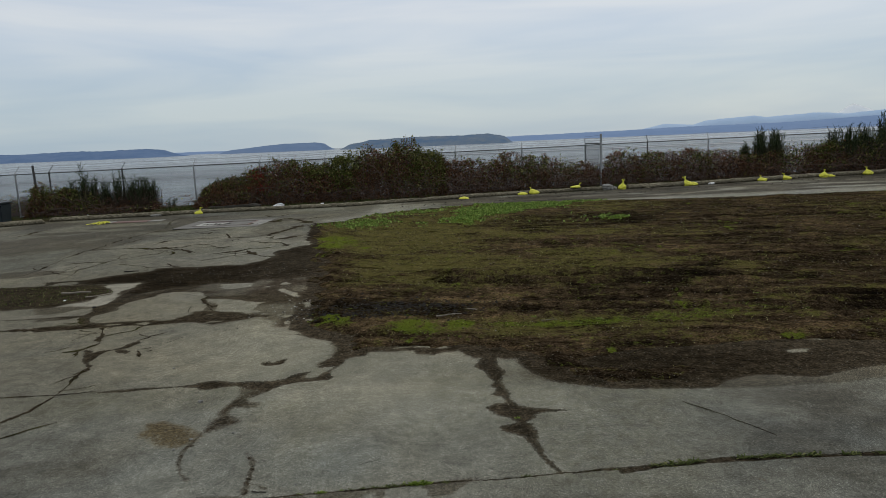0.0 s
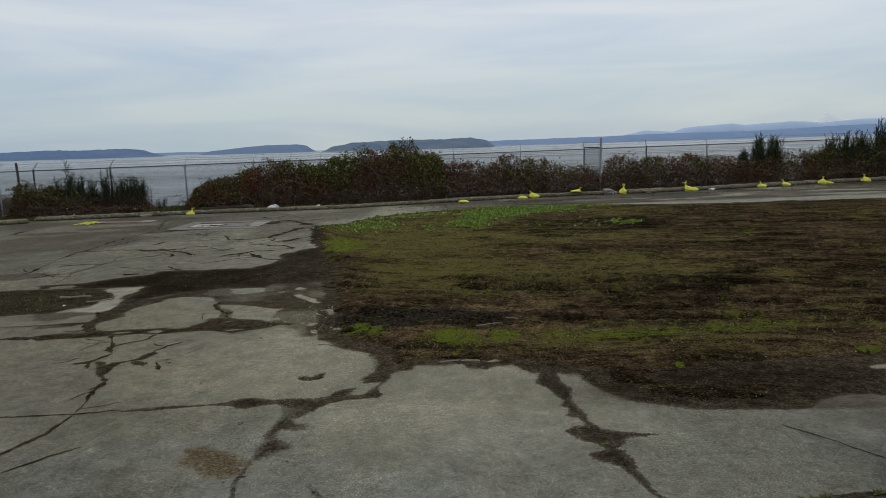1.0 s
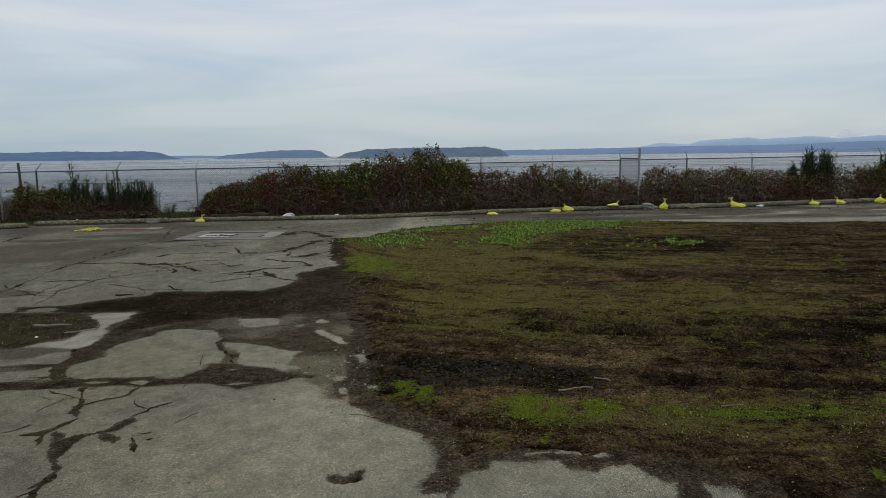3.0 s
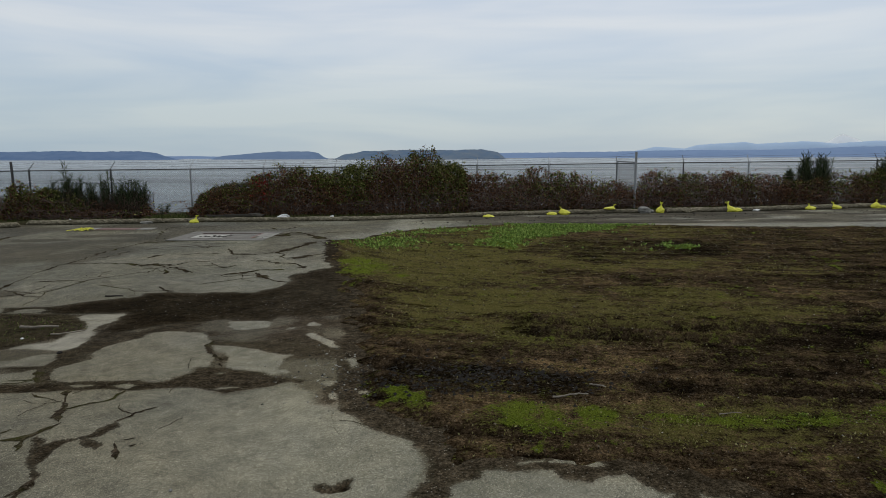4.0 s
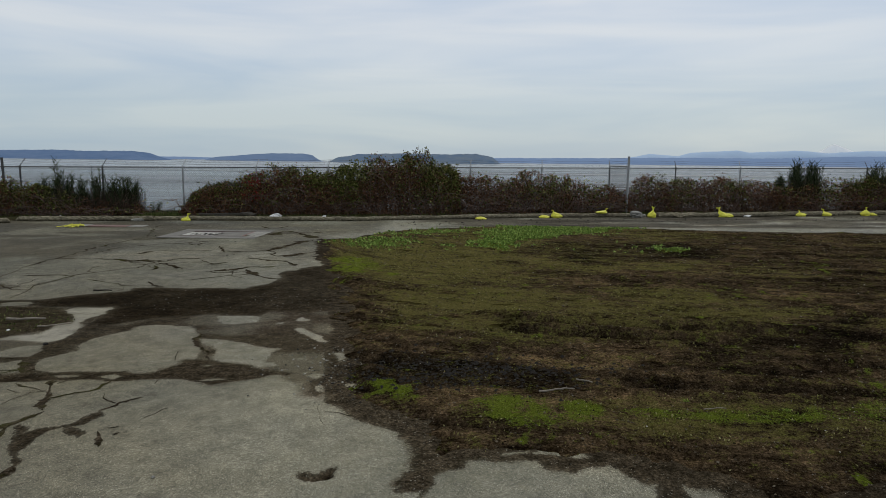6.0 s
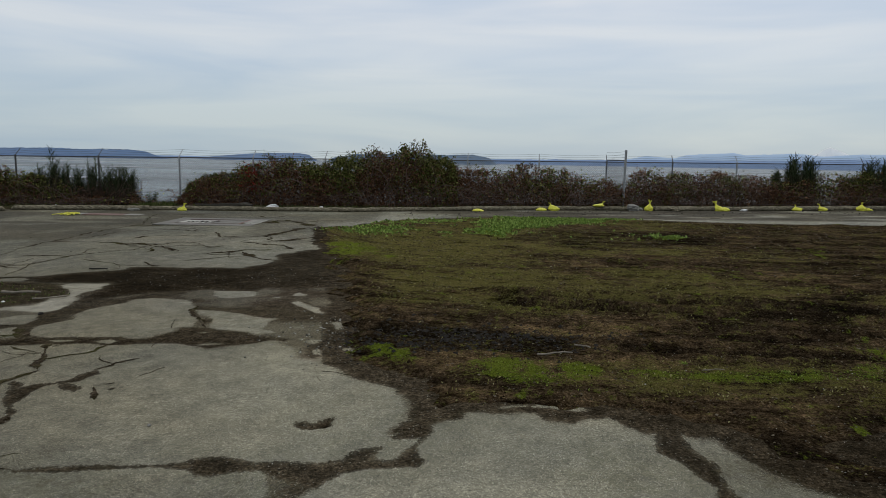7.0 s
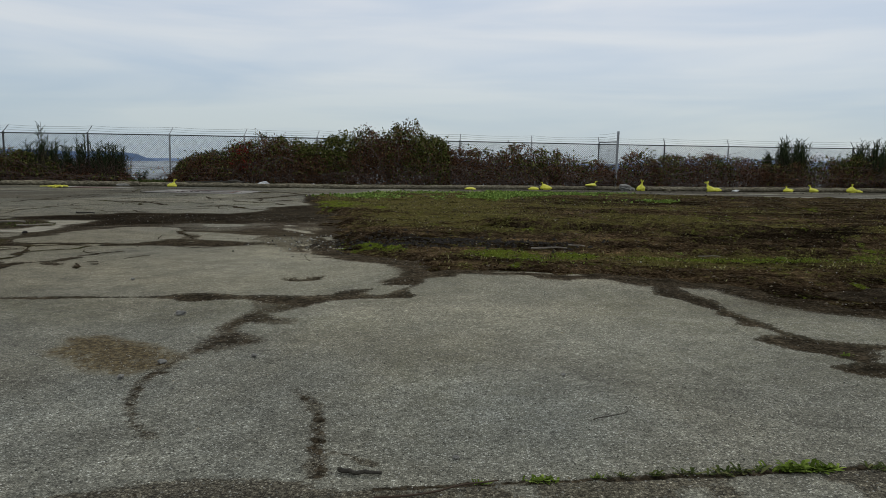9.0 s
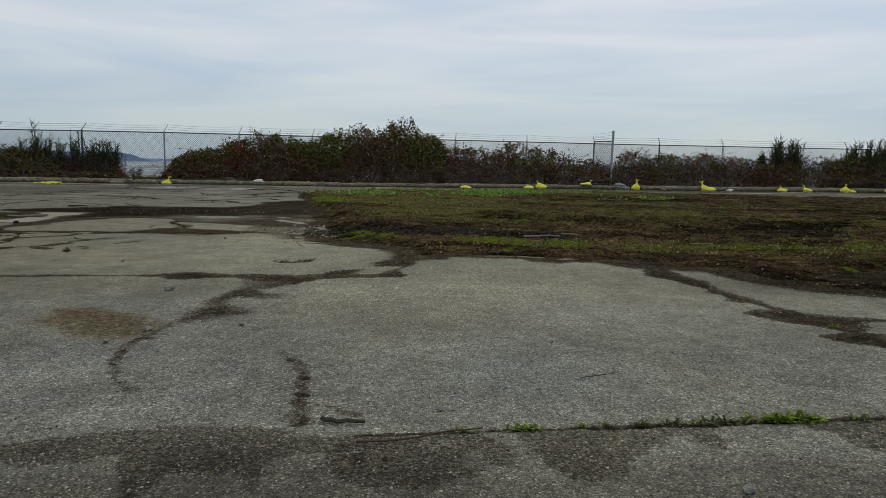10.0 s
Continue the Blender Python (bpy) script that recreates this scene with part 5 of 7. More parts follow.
def fence_run(name, label, posts, mid=(), dark_from=None, arms=True):
    """Chain-link fence: posts with barbed-wire arms, top rail, mesh and three strands, bay by bay."""
    ob = thing(name, (posts[0][0], posts[0][1], gz(*posts[0]) - 0.05), label, "fence")
    org = Vector((posts[0][0], posts[0][1], gz(*posts[0]) - 0.05))
    tops = []
    for i, (x, y) in enumerate(posts):
        b = np.array([x, y, gz(x, y) - 0.15]) - org
        t = np.array([x, y, gz(x, y) + RAIL_H + 0.02]) - org
        mat = M_DARKPOST if i in mid else M_GALV
        post = under("post", tube_mesh("post", [[b, (b + t) / 2, t]], 0.034, mat, 8), ob)
        under("post_cap", tube_mesh("post_cap", [[t - [0, 0, 0.04], t, t + [0, 0, 0.025]]], 0.041, mat, 8, 0.5), post)
        tip = t + np.array([0.03, 0.30, 0.28])
        if arms:
            under("barb_arm", tube_mesh("barb_arm", [[t - [0, 0, 0.03], t + (tip - t) * 0.15, tip]], 0.017, mat), post)
        tops.append((t, tip))
    for (t0, p0), (t1, p1) in zip(tops, tops[1:]):
        r = np.array([0, 0, -0.04])
        under("top_rail", tube_mesh("top_rail", [[t0 + r, (t0 + t1) / 2 + r, t1 + r]], 0.024, M_DARKPOST, 6), ob)
        if arms:
            for s in (0.35, 0.68, 1.0):
                a, b = t0 + (p0 - t0) * s, t1 + (p1 - t1) * s
                line = [a + (b - a) * u + np.array([0, 0, -0.05 * 4 * u * (1 - u)]) for u in np.linspace(0, 1, 9)]
                under("barbed_wire", tube_mesh("barbed_wire", [line], 0.0045, M_WIRE, 3), ob)
        # the diamond mesh: two families of slanting wires
        length, height, pitch = float(np.linalg.norm((t1 - t0)[:2])), RAIL_H - 0.06, 0.085
        along = (t1 - t0) / length
        wires = []
        for way in (1, -1):
            for k in np.arange(-height if way > 0 else 0, length if way > 0 else length + height, pitch):
                s0, s1 = k, k + way * height
                lo, hi = max(0, min(s0, s1)), min(length, max(s0, s1))
                if hi - lo < 0.02:
                    continue
                h = [(s - k) * way for s in (lo, hi)]
                base = t0 - np.array([0, 0, height + 0.05])
                wires.append([base + along * s + np.array([0, 0, q]) for s, q in zip((lo, hi), h)])
        under("mesh_panel", tube_mesh("mesh_panel", wires, 0.006, M_WIRE, 3), ob)
    return ob


LEFT_POSTS = [(-34.4, 27.2), (-31.3, 27.4), (-28.2, 27.6), (-25.2, 27.8), (-22.2, 28.05), (-19.72, 28.35), (-18.38, 28.65), (-15.1, 28.7), (-12.0, 28.95), (-9.2, 29.45),
              (-6.4, 30.1), (-3.45, 30.75), (-0.5, 31.4), (2.65, 31.95), (5.75, 32.6)]
RIGHT_POSTS = [(5.75, 32.6), (8.82, 33.0), (11.78, 33.15), (14.88, 33.55), (17.85, 33.8), (20.9, 34.1), (24.0, 34.4), (27.0, 34.7), (30.0, 35.0)]
fence_run("chain_link_fence", "galvanised chain-link fence with barbed wire along the shore", LEFT_POSTS, (6, 7))
fence_run("chain_link_fence", "galvanised chain-link fence with barbed wire behind brambles", RIGHT_POSTS, (1, 4))

ret = thing("fence_return", (6.22, 31.2, gz(6.22, 31.2)), "short chain-link return with a tall steel end post", "fence")
under("end_post", tube_mesh("end_post", [[(0, 0, -0.15), (0, 0, 1.2), (0.01, 0, 2.46)]], 0.05, M_GALV, 10), ret)
under("top_rail", tube_mesh("top_rail", [[(0, 0, 2.02), (-0.25, 0.7, 2.03), (-0.47, 1.4, 2.04)]], 0.024, M_DARKPOST, 6), ret)
under("mid_rail", tube_mesh("mid_rail", [[(0, 0, 0.98), (-0.25, 0.7, 0.99), (-0.47, 1.4, 1.0)]], 0.022, M_GALV, 6), ret)
rw = []
for k in np.arange(-2.0, 1.48, 0.05):
    for way in (1, -1):
        a, b = (max(0.0, k), min(1.48, k + 2.0))
        if b - a > 0.02:
            q = [(s - k) if way > 0 else 2.0 - (s - k) for s in (a, b)]
            rw.append([(-0.318 * s, 0.948 * s, 0.02 + w) for s, w in zip((a, b), q)])
under("mesh_panel", tube_mesh("mesh_panel", rw, 0.0021, M_WIRE, 3), ret)
for s in (2.16, 2.28, 2.4):
    under("barbed_wire", tube_mesh("barbed_wire", [[(0, 0, s), (-0.3, 0.85, s - 0.04), (-0.44, 1.6, s - 0.02)]], 0.0045, M_WIRE, 3), ret)

gate = thing("gate_frame", (-18.95, 28.5, gz(-18.95, 28.5)), "old steel gate frame with a tall weathered post and brace", "gate")
under("end_post", tube_mesh("end_post", [[(0, 0, -0.15), (0, 0, 1.2), (-0.03, 0, 2.32)]], 0.05, M_DARKPOST, 10), gate)
under("mid_rail", tube_mesh("mid_rail", [[(0, 0, 1.02), (-0.4, -0.07, 1.0), (-0.76, -0.14, 0.98)]], 0.022, M_GALV, 6), gate)
under("brace", tube_mesh("brace", [[(-0.05, 0, 0.3), (-0.4, -0.07, 0.62), (-0.74, -0.13, 0.95)]], 0.008, M_WIRE, 5), gate)
under("bottom_rail", tube_mesh("bottom_rail", [[(0, 0, 0.12), (-0.4, -0.07, 0.11), (-0.76, -0.14, 0.1)]], 0.02, M_GALV, 6), gate)


# ---- plants along the fence ----
def bramble(label, ridge, seed, depth=0.8, density=1500, green=0.55, red=(), canes=62, low=0.4, ends=(0.35, 0.35)):
    """A bramble thicket along a ridge of (x, y, height): arching canes, green leaves above, brown and red ones below."""
    rng = np.random.RandomState(seed)
    R = np.array(ridge, float)
    x0, y0 = R[:, 0].mean(), R[:, 1].mean()
    z0 = float(bank_z(np.array(x0), np.array(y0)))
    ob = thing("bramble_bush", (x0, y0, z0 - 0.03), label, "bush", "brambles along the fence")
    xa, xb = R[0, 0], R[-1, 0]

    def crest(x):
        end = np.clip(np.minimum((x - xa) / ends[0], (xb - x) / ends[1]), 0.03, 1) ** 0.6
        return np.interp(x, R[:, 0], R[:, 2]) * end * (1 + (0.34 if green < 0.5 else 0.16) * (fbm(x, x * 0 + seed, 1.5, 3, seed + 7) - 0.55))

    # the outer layer, from the front foot over the crest to the back, and the filling behind it
    n = int(2.0 * density * np.sum((R[1:, 2] + R[:-1, 2]) / 2 * np.diff(R[:, 0])))
    x, phi = rng.uniform(xa, xb, n), rng.uniform(0.0, 0.8 * math.pi, n)
    r = np.where(rng.rand(n) < 0.75, 1 - np.abs(rng.normal(size=n)) * 0.12, rng.uniform(0.3, 1, n))
    r = r * (0.58 + 0.62 * fbm(x, phi * 0.9 + seed, 1.7, 4, seed) + 0.34 * (fbm(x, phi, 4.5, 3, seed + 3) - 0.35))
    z = crest(x) * np.sin(phi) ** 0.75 * r
    p = np.stack([x - x0 + rng.normal(scale=0.04, size=n), np.interp(x, R[:, 0], R[:, 1]) - y0 - np.cos(phi) * depth * np.minimum(r, 1.05), np.maximum(z, 0.01)], 1)
    # dead growth inside and at the foot
    m = int(n * 0.8)
    xi, ti = rng.uniform(xa, xb, m), rng.uniform(-0.95, 0.6, m)
    inner = np.stack([xi - x0, np.interp(xi, R[:, 0], R[:, 1]) - y0 + ti * depth, crest(xi) * rng.uniform(0.0, 0.72, m) * np.sqrt(1 - ti * ti) ** 0.5], 1)
    # sparser towards the foot, where bare canes show
    rel = p[:, 2] / (np.interp(x, R[:, 0], R[:, 2]) + 0.01)
    thick = fbm(p[:, 0] + 3 * seed, p[:, 2], 1.9, 3, seed + 9)
    airy = step(0.45, 0.95, rel) * (1 - step(0.40, 0.56, thick)) * (0.85 if green < 0.5 else 0.6)
    p, rel = p[(keep := rng.rand(n) < (low + (1 - low) * step(0.1, 0.55, rel)) * (1 - airy))], rel[keep]
    hue = fbm(p[:, 0] + seed, p[:, 2], 0.8, 4, seed + 2)
    gr = rng.rand(len(p)) < np.clip(green * (0.15 + 1.2 * rel) + 2.2 * (hue - 0.5), 0.03, 0.95)
    G_, R_, C_ = [p[gr]], [p[~gr], inner], []
    # loose sprays that break the outline
    for _ in range(int((xb - xa) * 14)):
        sx0, ph = rng.uniform(xa + 0.1, xb - 0.1), rng.uniform(0.25, 0.7) * math.pi
        h = float(crest(np.array(sx0)))
        at = np.array([sx0 - x0, float(np.interp(sx0, R[:, 0], R[:, 1])) - y0 - math.cos(ph) * depth * 0.85, h * math.sin(ph) ** 0.75 * 0.85])
        out = np.array([rng.normal() * 0.8, -math.cos(ph) * 0.6, 0.35 + rng.rand() * 0.7])
        ln = rng.uniform(0.15, 0.62)
        u = np.linspace(0, 1, 5)
        tw = at + out * (u * ln)[:, None] + np.array([0, 0, -0.35 * ln])[None] * (u ** 2)[:, None]
        C_.append(tw)
        k = rng.randint(5, 14)
        q = tw[rng.randint(1, 5, k)] + rng.normal(scale=0.035, size=(k, 3))
        (G_ if rng.rand() < green + 0.15 else R_).append(q)
    for _ in range(int(canes * (xb - xa))):
        bx_ = rng.uniform(xa + 0.1, xb - 0.1)
        h = float(crest(np.array(bx_)))
        by_ = float(np.interp(bx_, R[:, 0], R[:, 1])) - y0 + rng.uniform(-1.0, 0.5) * depth
        a, reach = rng.uniform(0, 2 * math.pi), rng.uniform(0.5, 2.0)
        up_ = h * rng.uniform(0.18, 0.85) * math.sqrt(max(0.1, 1 - min(1, abs(by_) / depth) ** 2 * 0.6))
        u = np.linspace(0, 1, 8)
        bow, swirl = rng.uniform(1.3, 2.0), rng.normal() * 1.2
        path = np.stack([bx_ - x0 + np.cos(a + swirl * u) * reach * u, by_ + np.sin(a + swirl * u) * reach * u * 0.5, up_ * (1 - (1 - u * bow) ** 2)], 1)
        path[:, :2] += rng.normal(scale=0.03, size=(8, 2))
        path[:, 2] = np.maximum(path[:, 2], -0.02)
        C_.append(path)
        if rng.rand() < 0.6:
            k = rng.randint(8, 20)
            s_ = rng.uniform(0.3, 1.0, k) * 7
            i0 = np.minimum(s_.astype(int), 6)
            q = path[i0] + (path[i0 + 1] - path[i0]) * (s_ - i0)[:, None] + rng.normal(scale=0.04, size=(k, 3))
            (G_ if rng.rand() < green + 0.1 else R_).append(q[q[:, 2] > 0.25 * h])
    tagged(under("cane", tube_mesh("cane", C_, 0.011, M_CANE, 3, 0.6), ob, "thin arching reddish-brown canes"), kind="stuff")
    tagged(under("green_foliage", leaf_mesh("green_foliage", np.concatenate(G_), 0.092, M_LEAF_G, rng), ob), kind="stuff")
    tagged(under("brown_foliage", leaf_mesh("brown_foliage", np.concatenate(R_), 0.075, M_LEAF_R, rng), ob), kind="stuff")
    if red:
        pts = np.concatenate([np.array([x - x0, y - y0, z]) + rng.normal(scale=(0.22, 0.1, 0.13), size=(70, 3)) for x, y, z in red])
        tagged(under("red_foliage", leaf_mesh("red_foliage", pts, 0.08, M_LEAF_RED, rng), ob, "bright crimson autumn leaves"), kind="stuff")
    return ob


def broom(label, x, y, height, width, seed, stems=26, dead=0.3):
    """A broom shrub: fans of thin upright green twigs over a brown twiggy base."""
    rng = np.random.RandomState(seed)
    ob = thing("broom_shrub", (x, y, float(bank_z(np.array(x), np.array(y))) - 0.03), label, "shrub", "broom shrubs along the fence")
    T, L, D = [], [], []
    for _ in range(stems):
        a, lean = rng.uniform(0, 2 * math.pi), abs(rng.normal()) * width * 0.6
        h = height * rng.uniform(0.55, 1.02) * (1 - 0.35 * min(1, lean / (width + 0.01)))
        bx_, by_ = rng.normal(scale=width * 0.25), rng.normal(scale=0.15)
        u = np.linspace(0, 1, 6)
        stem = np.stack([bx_ + np.cos(a) * lean * u ** 1.5, by_ + np.sin(a) * lean * 0.6 * u ** 1.5, h * u], 1)
        T.append(stem)
        for _ in range(16):
            f = rng.uniform(0.3, 0.97)
            p = np.array([np.interp(f, u, stem[:, k]) for k in range(3)])
            b, o = rng.uniform(0, 2 * math.pi), rng.uniform(0.05, 0.2)
            ln = h * rng.uniform(0.12, 0.34) * (1.25 - f)
            tw = np.stack([p + np.array([np.cos(b) * o * s, np.sin(b) * o * s, ln * (s ** 0.8)]) for s in (0, 0.4, 0.75, 1.0)])
            T.append(tw)
            k = 4
            s = rng.uniform(0.1, 1, k)
            L.append(p + np.stack([np.cos(b) * o * s, np.sin(b) * o * s, ln * s], 1) + rng.normal(scale=0.012, size=(k, 3)))
    for _ in range(int(stems * 9 * dead)):
        a, r = rng.uniform(0, 2 * math.pi), rng.uniform(0, width)
        p = np.array([np.cos(a) * r, np.sin(a) * 0.35, 0])
        D.append(np.stack([p, p + [rng.normal() * 0.12, rng.normal() * 0.1, height * 0.25], p + [rng.normal() * 0.25, rng.normal() * 0.2, height * rng.uniform(0.25, 0.62)]]))
    tagged(under("green_twig_growth", tube_mesh("green_twig_growth", T, 0.011, M_BROOM, 3, 0.6), ob), kind="stuff")
    tagged(under("fine_foliage", leaf_mesh("fine_foliage", np.concatenate(L), 0.045, M_BROOM, rng, 1.6, 0.3), ob), kind="stuff")
    if D:
        tagged(under("dry_undergrowth", tube_mesh("dry_undergrowth", D, 0.006, M_DRY, 3, 0.5), ob, "brown dead stalks at the foot"), kind="stuff")
    return ob


bramble("dark bramble bush climbing an old gate post", [(-19.2, 28.2, 0.95), (-18.9, 28.25, 1.5), (-18.2, 28.3, 1.4), (-17.4, 28.35, 1.25), (-16.6, 28.4, 1.0), (-15.7, 28.4, 0.75)], 11, 0.45, 1300, 0.42)
bramble("low brown bramble undergrowth below broom shrubs", [(-16.3, 28.35, 0.62), (-15.3, 28.4, 0.66), (-14.4, 28.45, 0.62), (-13.7, 28.5, 0.55), (-13.3, 28.5, 0.35)], 12, 0.4, 800, 0.1)
for i, (x, h, w) in enumerate(((-16.75, 2.1, 0.3), (-16.35, 1.8, 0.3), (-15.2, 1.75, 0.35), (-14.6, 1.65, 0.3), (-13.85, 1.7, 0.35), (-17.4, 1.65, 0.3), (-15.8, 1.55, 0.3), (-14.2, 1.5, 0.3))):
    broom("grey-green broom shrub with brown twiggy foot", x, 28.5, h * 1.1, w, 30 + i, 30, 0.9)
broom("small bare broom sprig beside the fence post", -13.05, 28.6, 0.85, 0.16, 37, 4, 0.0)
bramble("long bramble thicket with olive and wine-red leaves", [(-12.15, 29.2, 0.54), (-11.8, 29.25, 0.85), (-10.9, 29.35, 1.26), (-10.2, 29.4, 1.48), (-9.3, 29.5, 1.89), (-8.4, 29.6, 2.21), (-7.6, 29.7, 2.05), (-6.6, 29.8, 1.9)], 13, 0.85, 1300, 0.7,
        ((-9.2, 28.75, 1.35), (-8.9, 28.7, 1.5), (-8.95, 28.65, 0.85)), ends=(0.5, 0.05))
bramble("tall rounded bramble thicket with bare canes below", [(-7.1, 29.75, 1.8), (-6.0, 29.85, 1.88), (-5.2, 29.95, 2.05), (-4.2, 30.0, 2.64), (-3.2, 30.1, 2.60), (-2.3, 30.1, 2.68), (-1.6, 30.2, 2.42), (-0.9, 30.3, 1.94)], 14, 0.9, 1250, 0.7, low=0.3, ends=(0.05, 0.2))
bramble("ragged bramble thicket turning reddish brown", [(-1.3, 30.3, 1.8), (-0.6, 30.4, 1.75), (0.2, 30.5, 1.58), (0.9, 30.6, 1.3), (1.5, 30.7, 1.8), (2.2, 30.8, 1.76), (3.1, 30.9, 1.7), (3.8, 31.0, 1.4)], 15, 0.75, 850, 0.34, ends=(0.1, 0.1))
bramble("low brown bramble thicket beside a steel post", [(3.4, 31.1, 1.6), (4.3, 31.2, 1.45), (5.2, 31.4, 1.3), (6.1, 31.65, 1.15), (6.6, 31.75, 1.0)], 16, 0.7, 650, 0.2, ends=(0.1, 0.3))
bramble("thin brown bramble bush with open sprays", [(6.3, 31.75, 1.4), (6.9, 31.8, 1.75), (7.6, 31.9, 1.65), (8.4, 32.0, 1.35)], 17, 0.6, 550, 0.25)
bramble("reddish brown bramble bank against the fence", [(8.0, 31.9, 1.3), (8.8, 32.0, 1.6), (9.6, 32.0, 1.45), (10.6, 32.1, 1.75), (11.6, 32.2, 1.68), (12.5, 32.2, 1.55), (13.2, 32.3, 1.25)], 18, 0.7, 700, 0.18, ends=(0.3, 0.1))
for i, (x, h, w) in enumerate(((13.3, 1.8, 0.25), (13.98, 2.55, 0.34), (14.72, 2.45, 0.38), (14.35, 1.8, 0.4))):
    broom("dark green upright broom shrub before the fence", x, 32.5, h, w, 50 + i, 95, 0.5)
bramble("open arching bramble sprays over the fence foot", [(12.9, 32.1, 1.1), (13.8, 32.1, 1.15), (14.6, 32.2, 1.3), (15.3, 32.3, 1.65), (16.4, 32.4, 1.5), (17.0, 32.4, 1.3)], 19, 0.6, 420, 0.4, canes=40)
for i, (x, h, w) in enumerate(((17.45, 2.3, 0.45), (18.1, 2.45, 0.5), (18.9, 2.6, 0.6), (19.7, 2.9, 0.6), (20.6, 2.9, 0.7), (21.6, 3.0, 0.7))):
    broom("tall dense dark green broom shrub", x, 32.5, h, w, 60 + i, 78, 0.3)
bramble("dark bramble mass at the foot of broom shrubs", [(16.0, 32.4, 1.4), (17.2, 32.4, 1.6), (18.6, 32.5, 1.7), (20.0, 32.6, 1.85), (22.0, 32.7, 1.9)], 20, 0.45, 800, 0.55)
bramble("thin pale shoreline scrub beyond the fence", [(-22.8, 29.9, 0.7), (-21.5, 30.0, 0.85), (-20.4, 30.1, 0.9), (-19.0, 30.2, 0.9)], 21, 0.6, 500, 0.15)

# grass along the foot of the fence
rng = np.random.RandomState(5)
gp = np.stack([rng.uniform(-24, 22, 9000), np.zeros(9000), np.zeros(9000)], 1)
gp[:, 1] = wattle_line(gp[:, 0]) + 0.25 + rng.uniform(0, 1.9, 9000)
gp[:, 2] = bank_z(gp[:, 0], gp[:, 1]) - 0.01
tagged(new("verge_grass", leaf_mesh("verge_grass", gp, 0.12, M_GRASS, rng, 2.2, 0.14)), "short rough grass below the brambles", "grass", kind="stuff")
lawn = np.stack([rng.uniform(-13.4, -11.9, 2600), rng.uniform(27.6, 29.4, 2600), np.zeros(2600)], 1)
lawn[:, 2] = bank_z(lawn[:, 0], lawn[:, 1]) - 0.01
tagged(new("grass_patch", leaf_mesh("grass_patch", lawn, 0.17, M_GRASS, rng, 1.8, 0.16)), "small bright green grass patch by a fence post", "grass", kind="stuff")


# ---- straw wattles, bags, rocks ----
def wattle(pts, r, seed):
    """A long straw sediment roll in netting, sagging and lumpy, with gathered ends."""
    rng = np.random.RandomState(seed)
    p = np.array(pts, float)
    n, sides = 70, 14
    u = np.linspace(0, 1, n)
    path = np.stack([np.interp(u, np.linspace(0, 1, len(p)), p[:, k]) for k in range(2)], 1)
    path += 0.06 * np.stack([vnoise(u * 9, u * 0 + seed), vnoise(u * 9, u * 0 + seed + 40)], 1) - 0.03
    org = np.array([path[0, 0], path[0, 1], gz(path[0, 0], path[0, 1])])
    ob = thing("straw_wattle", tuple(org), "grey-brown straw erosion roll lying along the asphalt edge", "erosion roll", "straw rolls along the fence")
    d = np.gradient(path, axis=0)
    d /= np.linalg.norm(d, axis=1)[:, None]
    V = []
    for i in range(n):
        end = min(1.0, 4.5 * min(u[i], 1 - u[i]) * np.hypot(*(p[-1] - p[0])) / 0.9 + 0.42)
        rr = r * end * (0.92 + 0.2 * vnoise(u[i] * 26, seed * 3.3))
        for k in range(sides):
            a = 2 * math.pi * k / sides
            q = rr * (1 + 0.10 * (vnoise(u[i] * 60, k * 0.9 + seed) - 0.5))
            lat, up = math.cos(a) * q * 1.12, math.sin(a) * q * 0.9
            V.append((path[i, 0] - d[i, 1] * lat - org[0], path[i, 1] + d[i, 0] * lat - org[1], gz(path[i, 0], path[i, 1]) - org[2] + rr * 0.82 + up))
    k = np.arange(n - 1)[:, None] * sides + np.arange(sides)[None]
    k2 = np.arange(n - 1)[:, None] * sides + (np.arange(sides)[None] + 1) % sides
    F = np.stack([k, k2, k2 + sides, k + sides], -1).reshape(-1, 4)
    caps = [[b + i, b + i + 1, b + sides - 2 - i, b + sides - 1 - i] for b in (0, (n - 1) * sides) for i in range(sides // 2 - 1)]
    under("roll", mesh_from("roll", V, np.concatenate([F, np.array(caps)]), M_STRAW, True), ob)
    for e in (0.012, 0.988):
        i = int(e * (n - 1))
        c = np.array([path[i, 0], path[i, 1], gz(path[i, 0], path[i, 1]) + r * 0.8]) - org
        s = np.array([-d[i, 1], d[i, 0], 0])
        ring = [c + s * math.cos(a) * r * 0.75 + np.array([0, 0, math.sin(a) * r * 0.7]) for a in np.linspace(0, 2 * math.pi, 13)]
        under("tie", tube_mesh("tie", [ring], 0.012, M_DRY, 4), ob)
    return ob


def stretch_of(x0, x1, off=0.0):
    return [(x, float(wattle_line(x)) + off) for x in np.linspace(x0, x1, 8)]


wattle([(-24.0, 22.2), (-21.0, 23.6), (-18.9, 24.6), (-16.9, 25.75)], 0.11, 1)
wattle(stretch_of(-17.2, -12.2), 0.1012, 2)
wattle(stretch_of(-12.9, -5.2, 0.1), 0.0924, 3)
wattle(stretch_of(-5.6, -0.2, 0.05), 0.088, 4)
wattle(stretch_of(-0.9, 6.1, 0.12), 0.0924, 5)
wattle(stretch_of(7.1, 15.0), 0.1056, 6)
wattle(stretch_of(7.0, 9.0, 0.25), 0.1, 8)
wattle(stretch_of(14.7, 23.5, 0.12), 0.1056, 7)


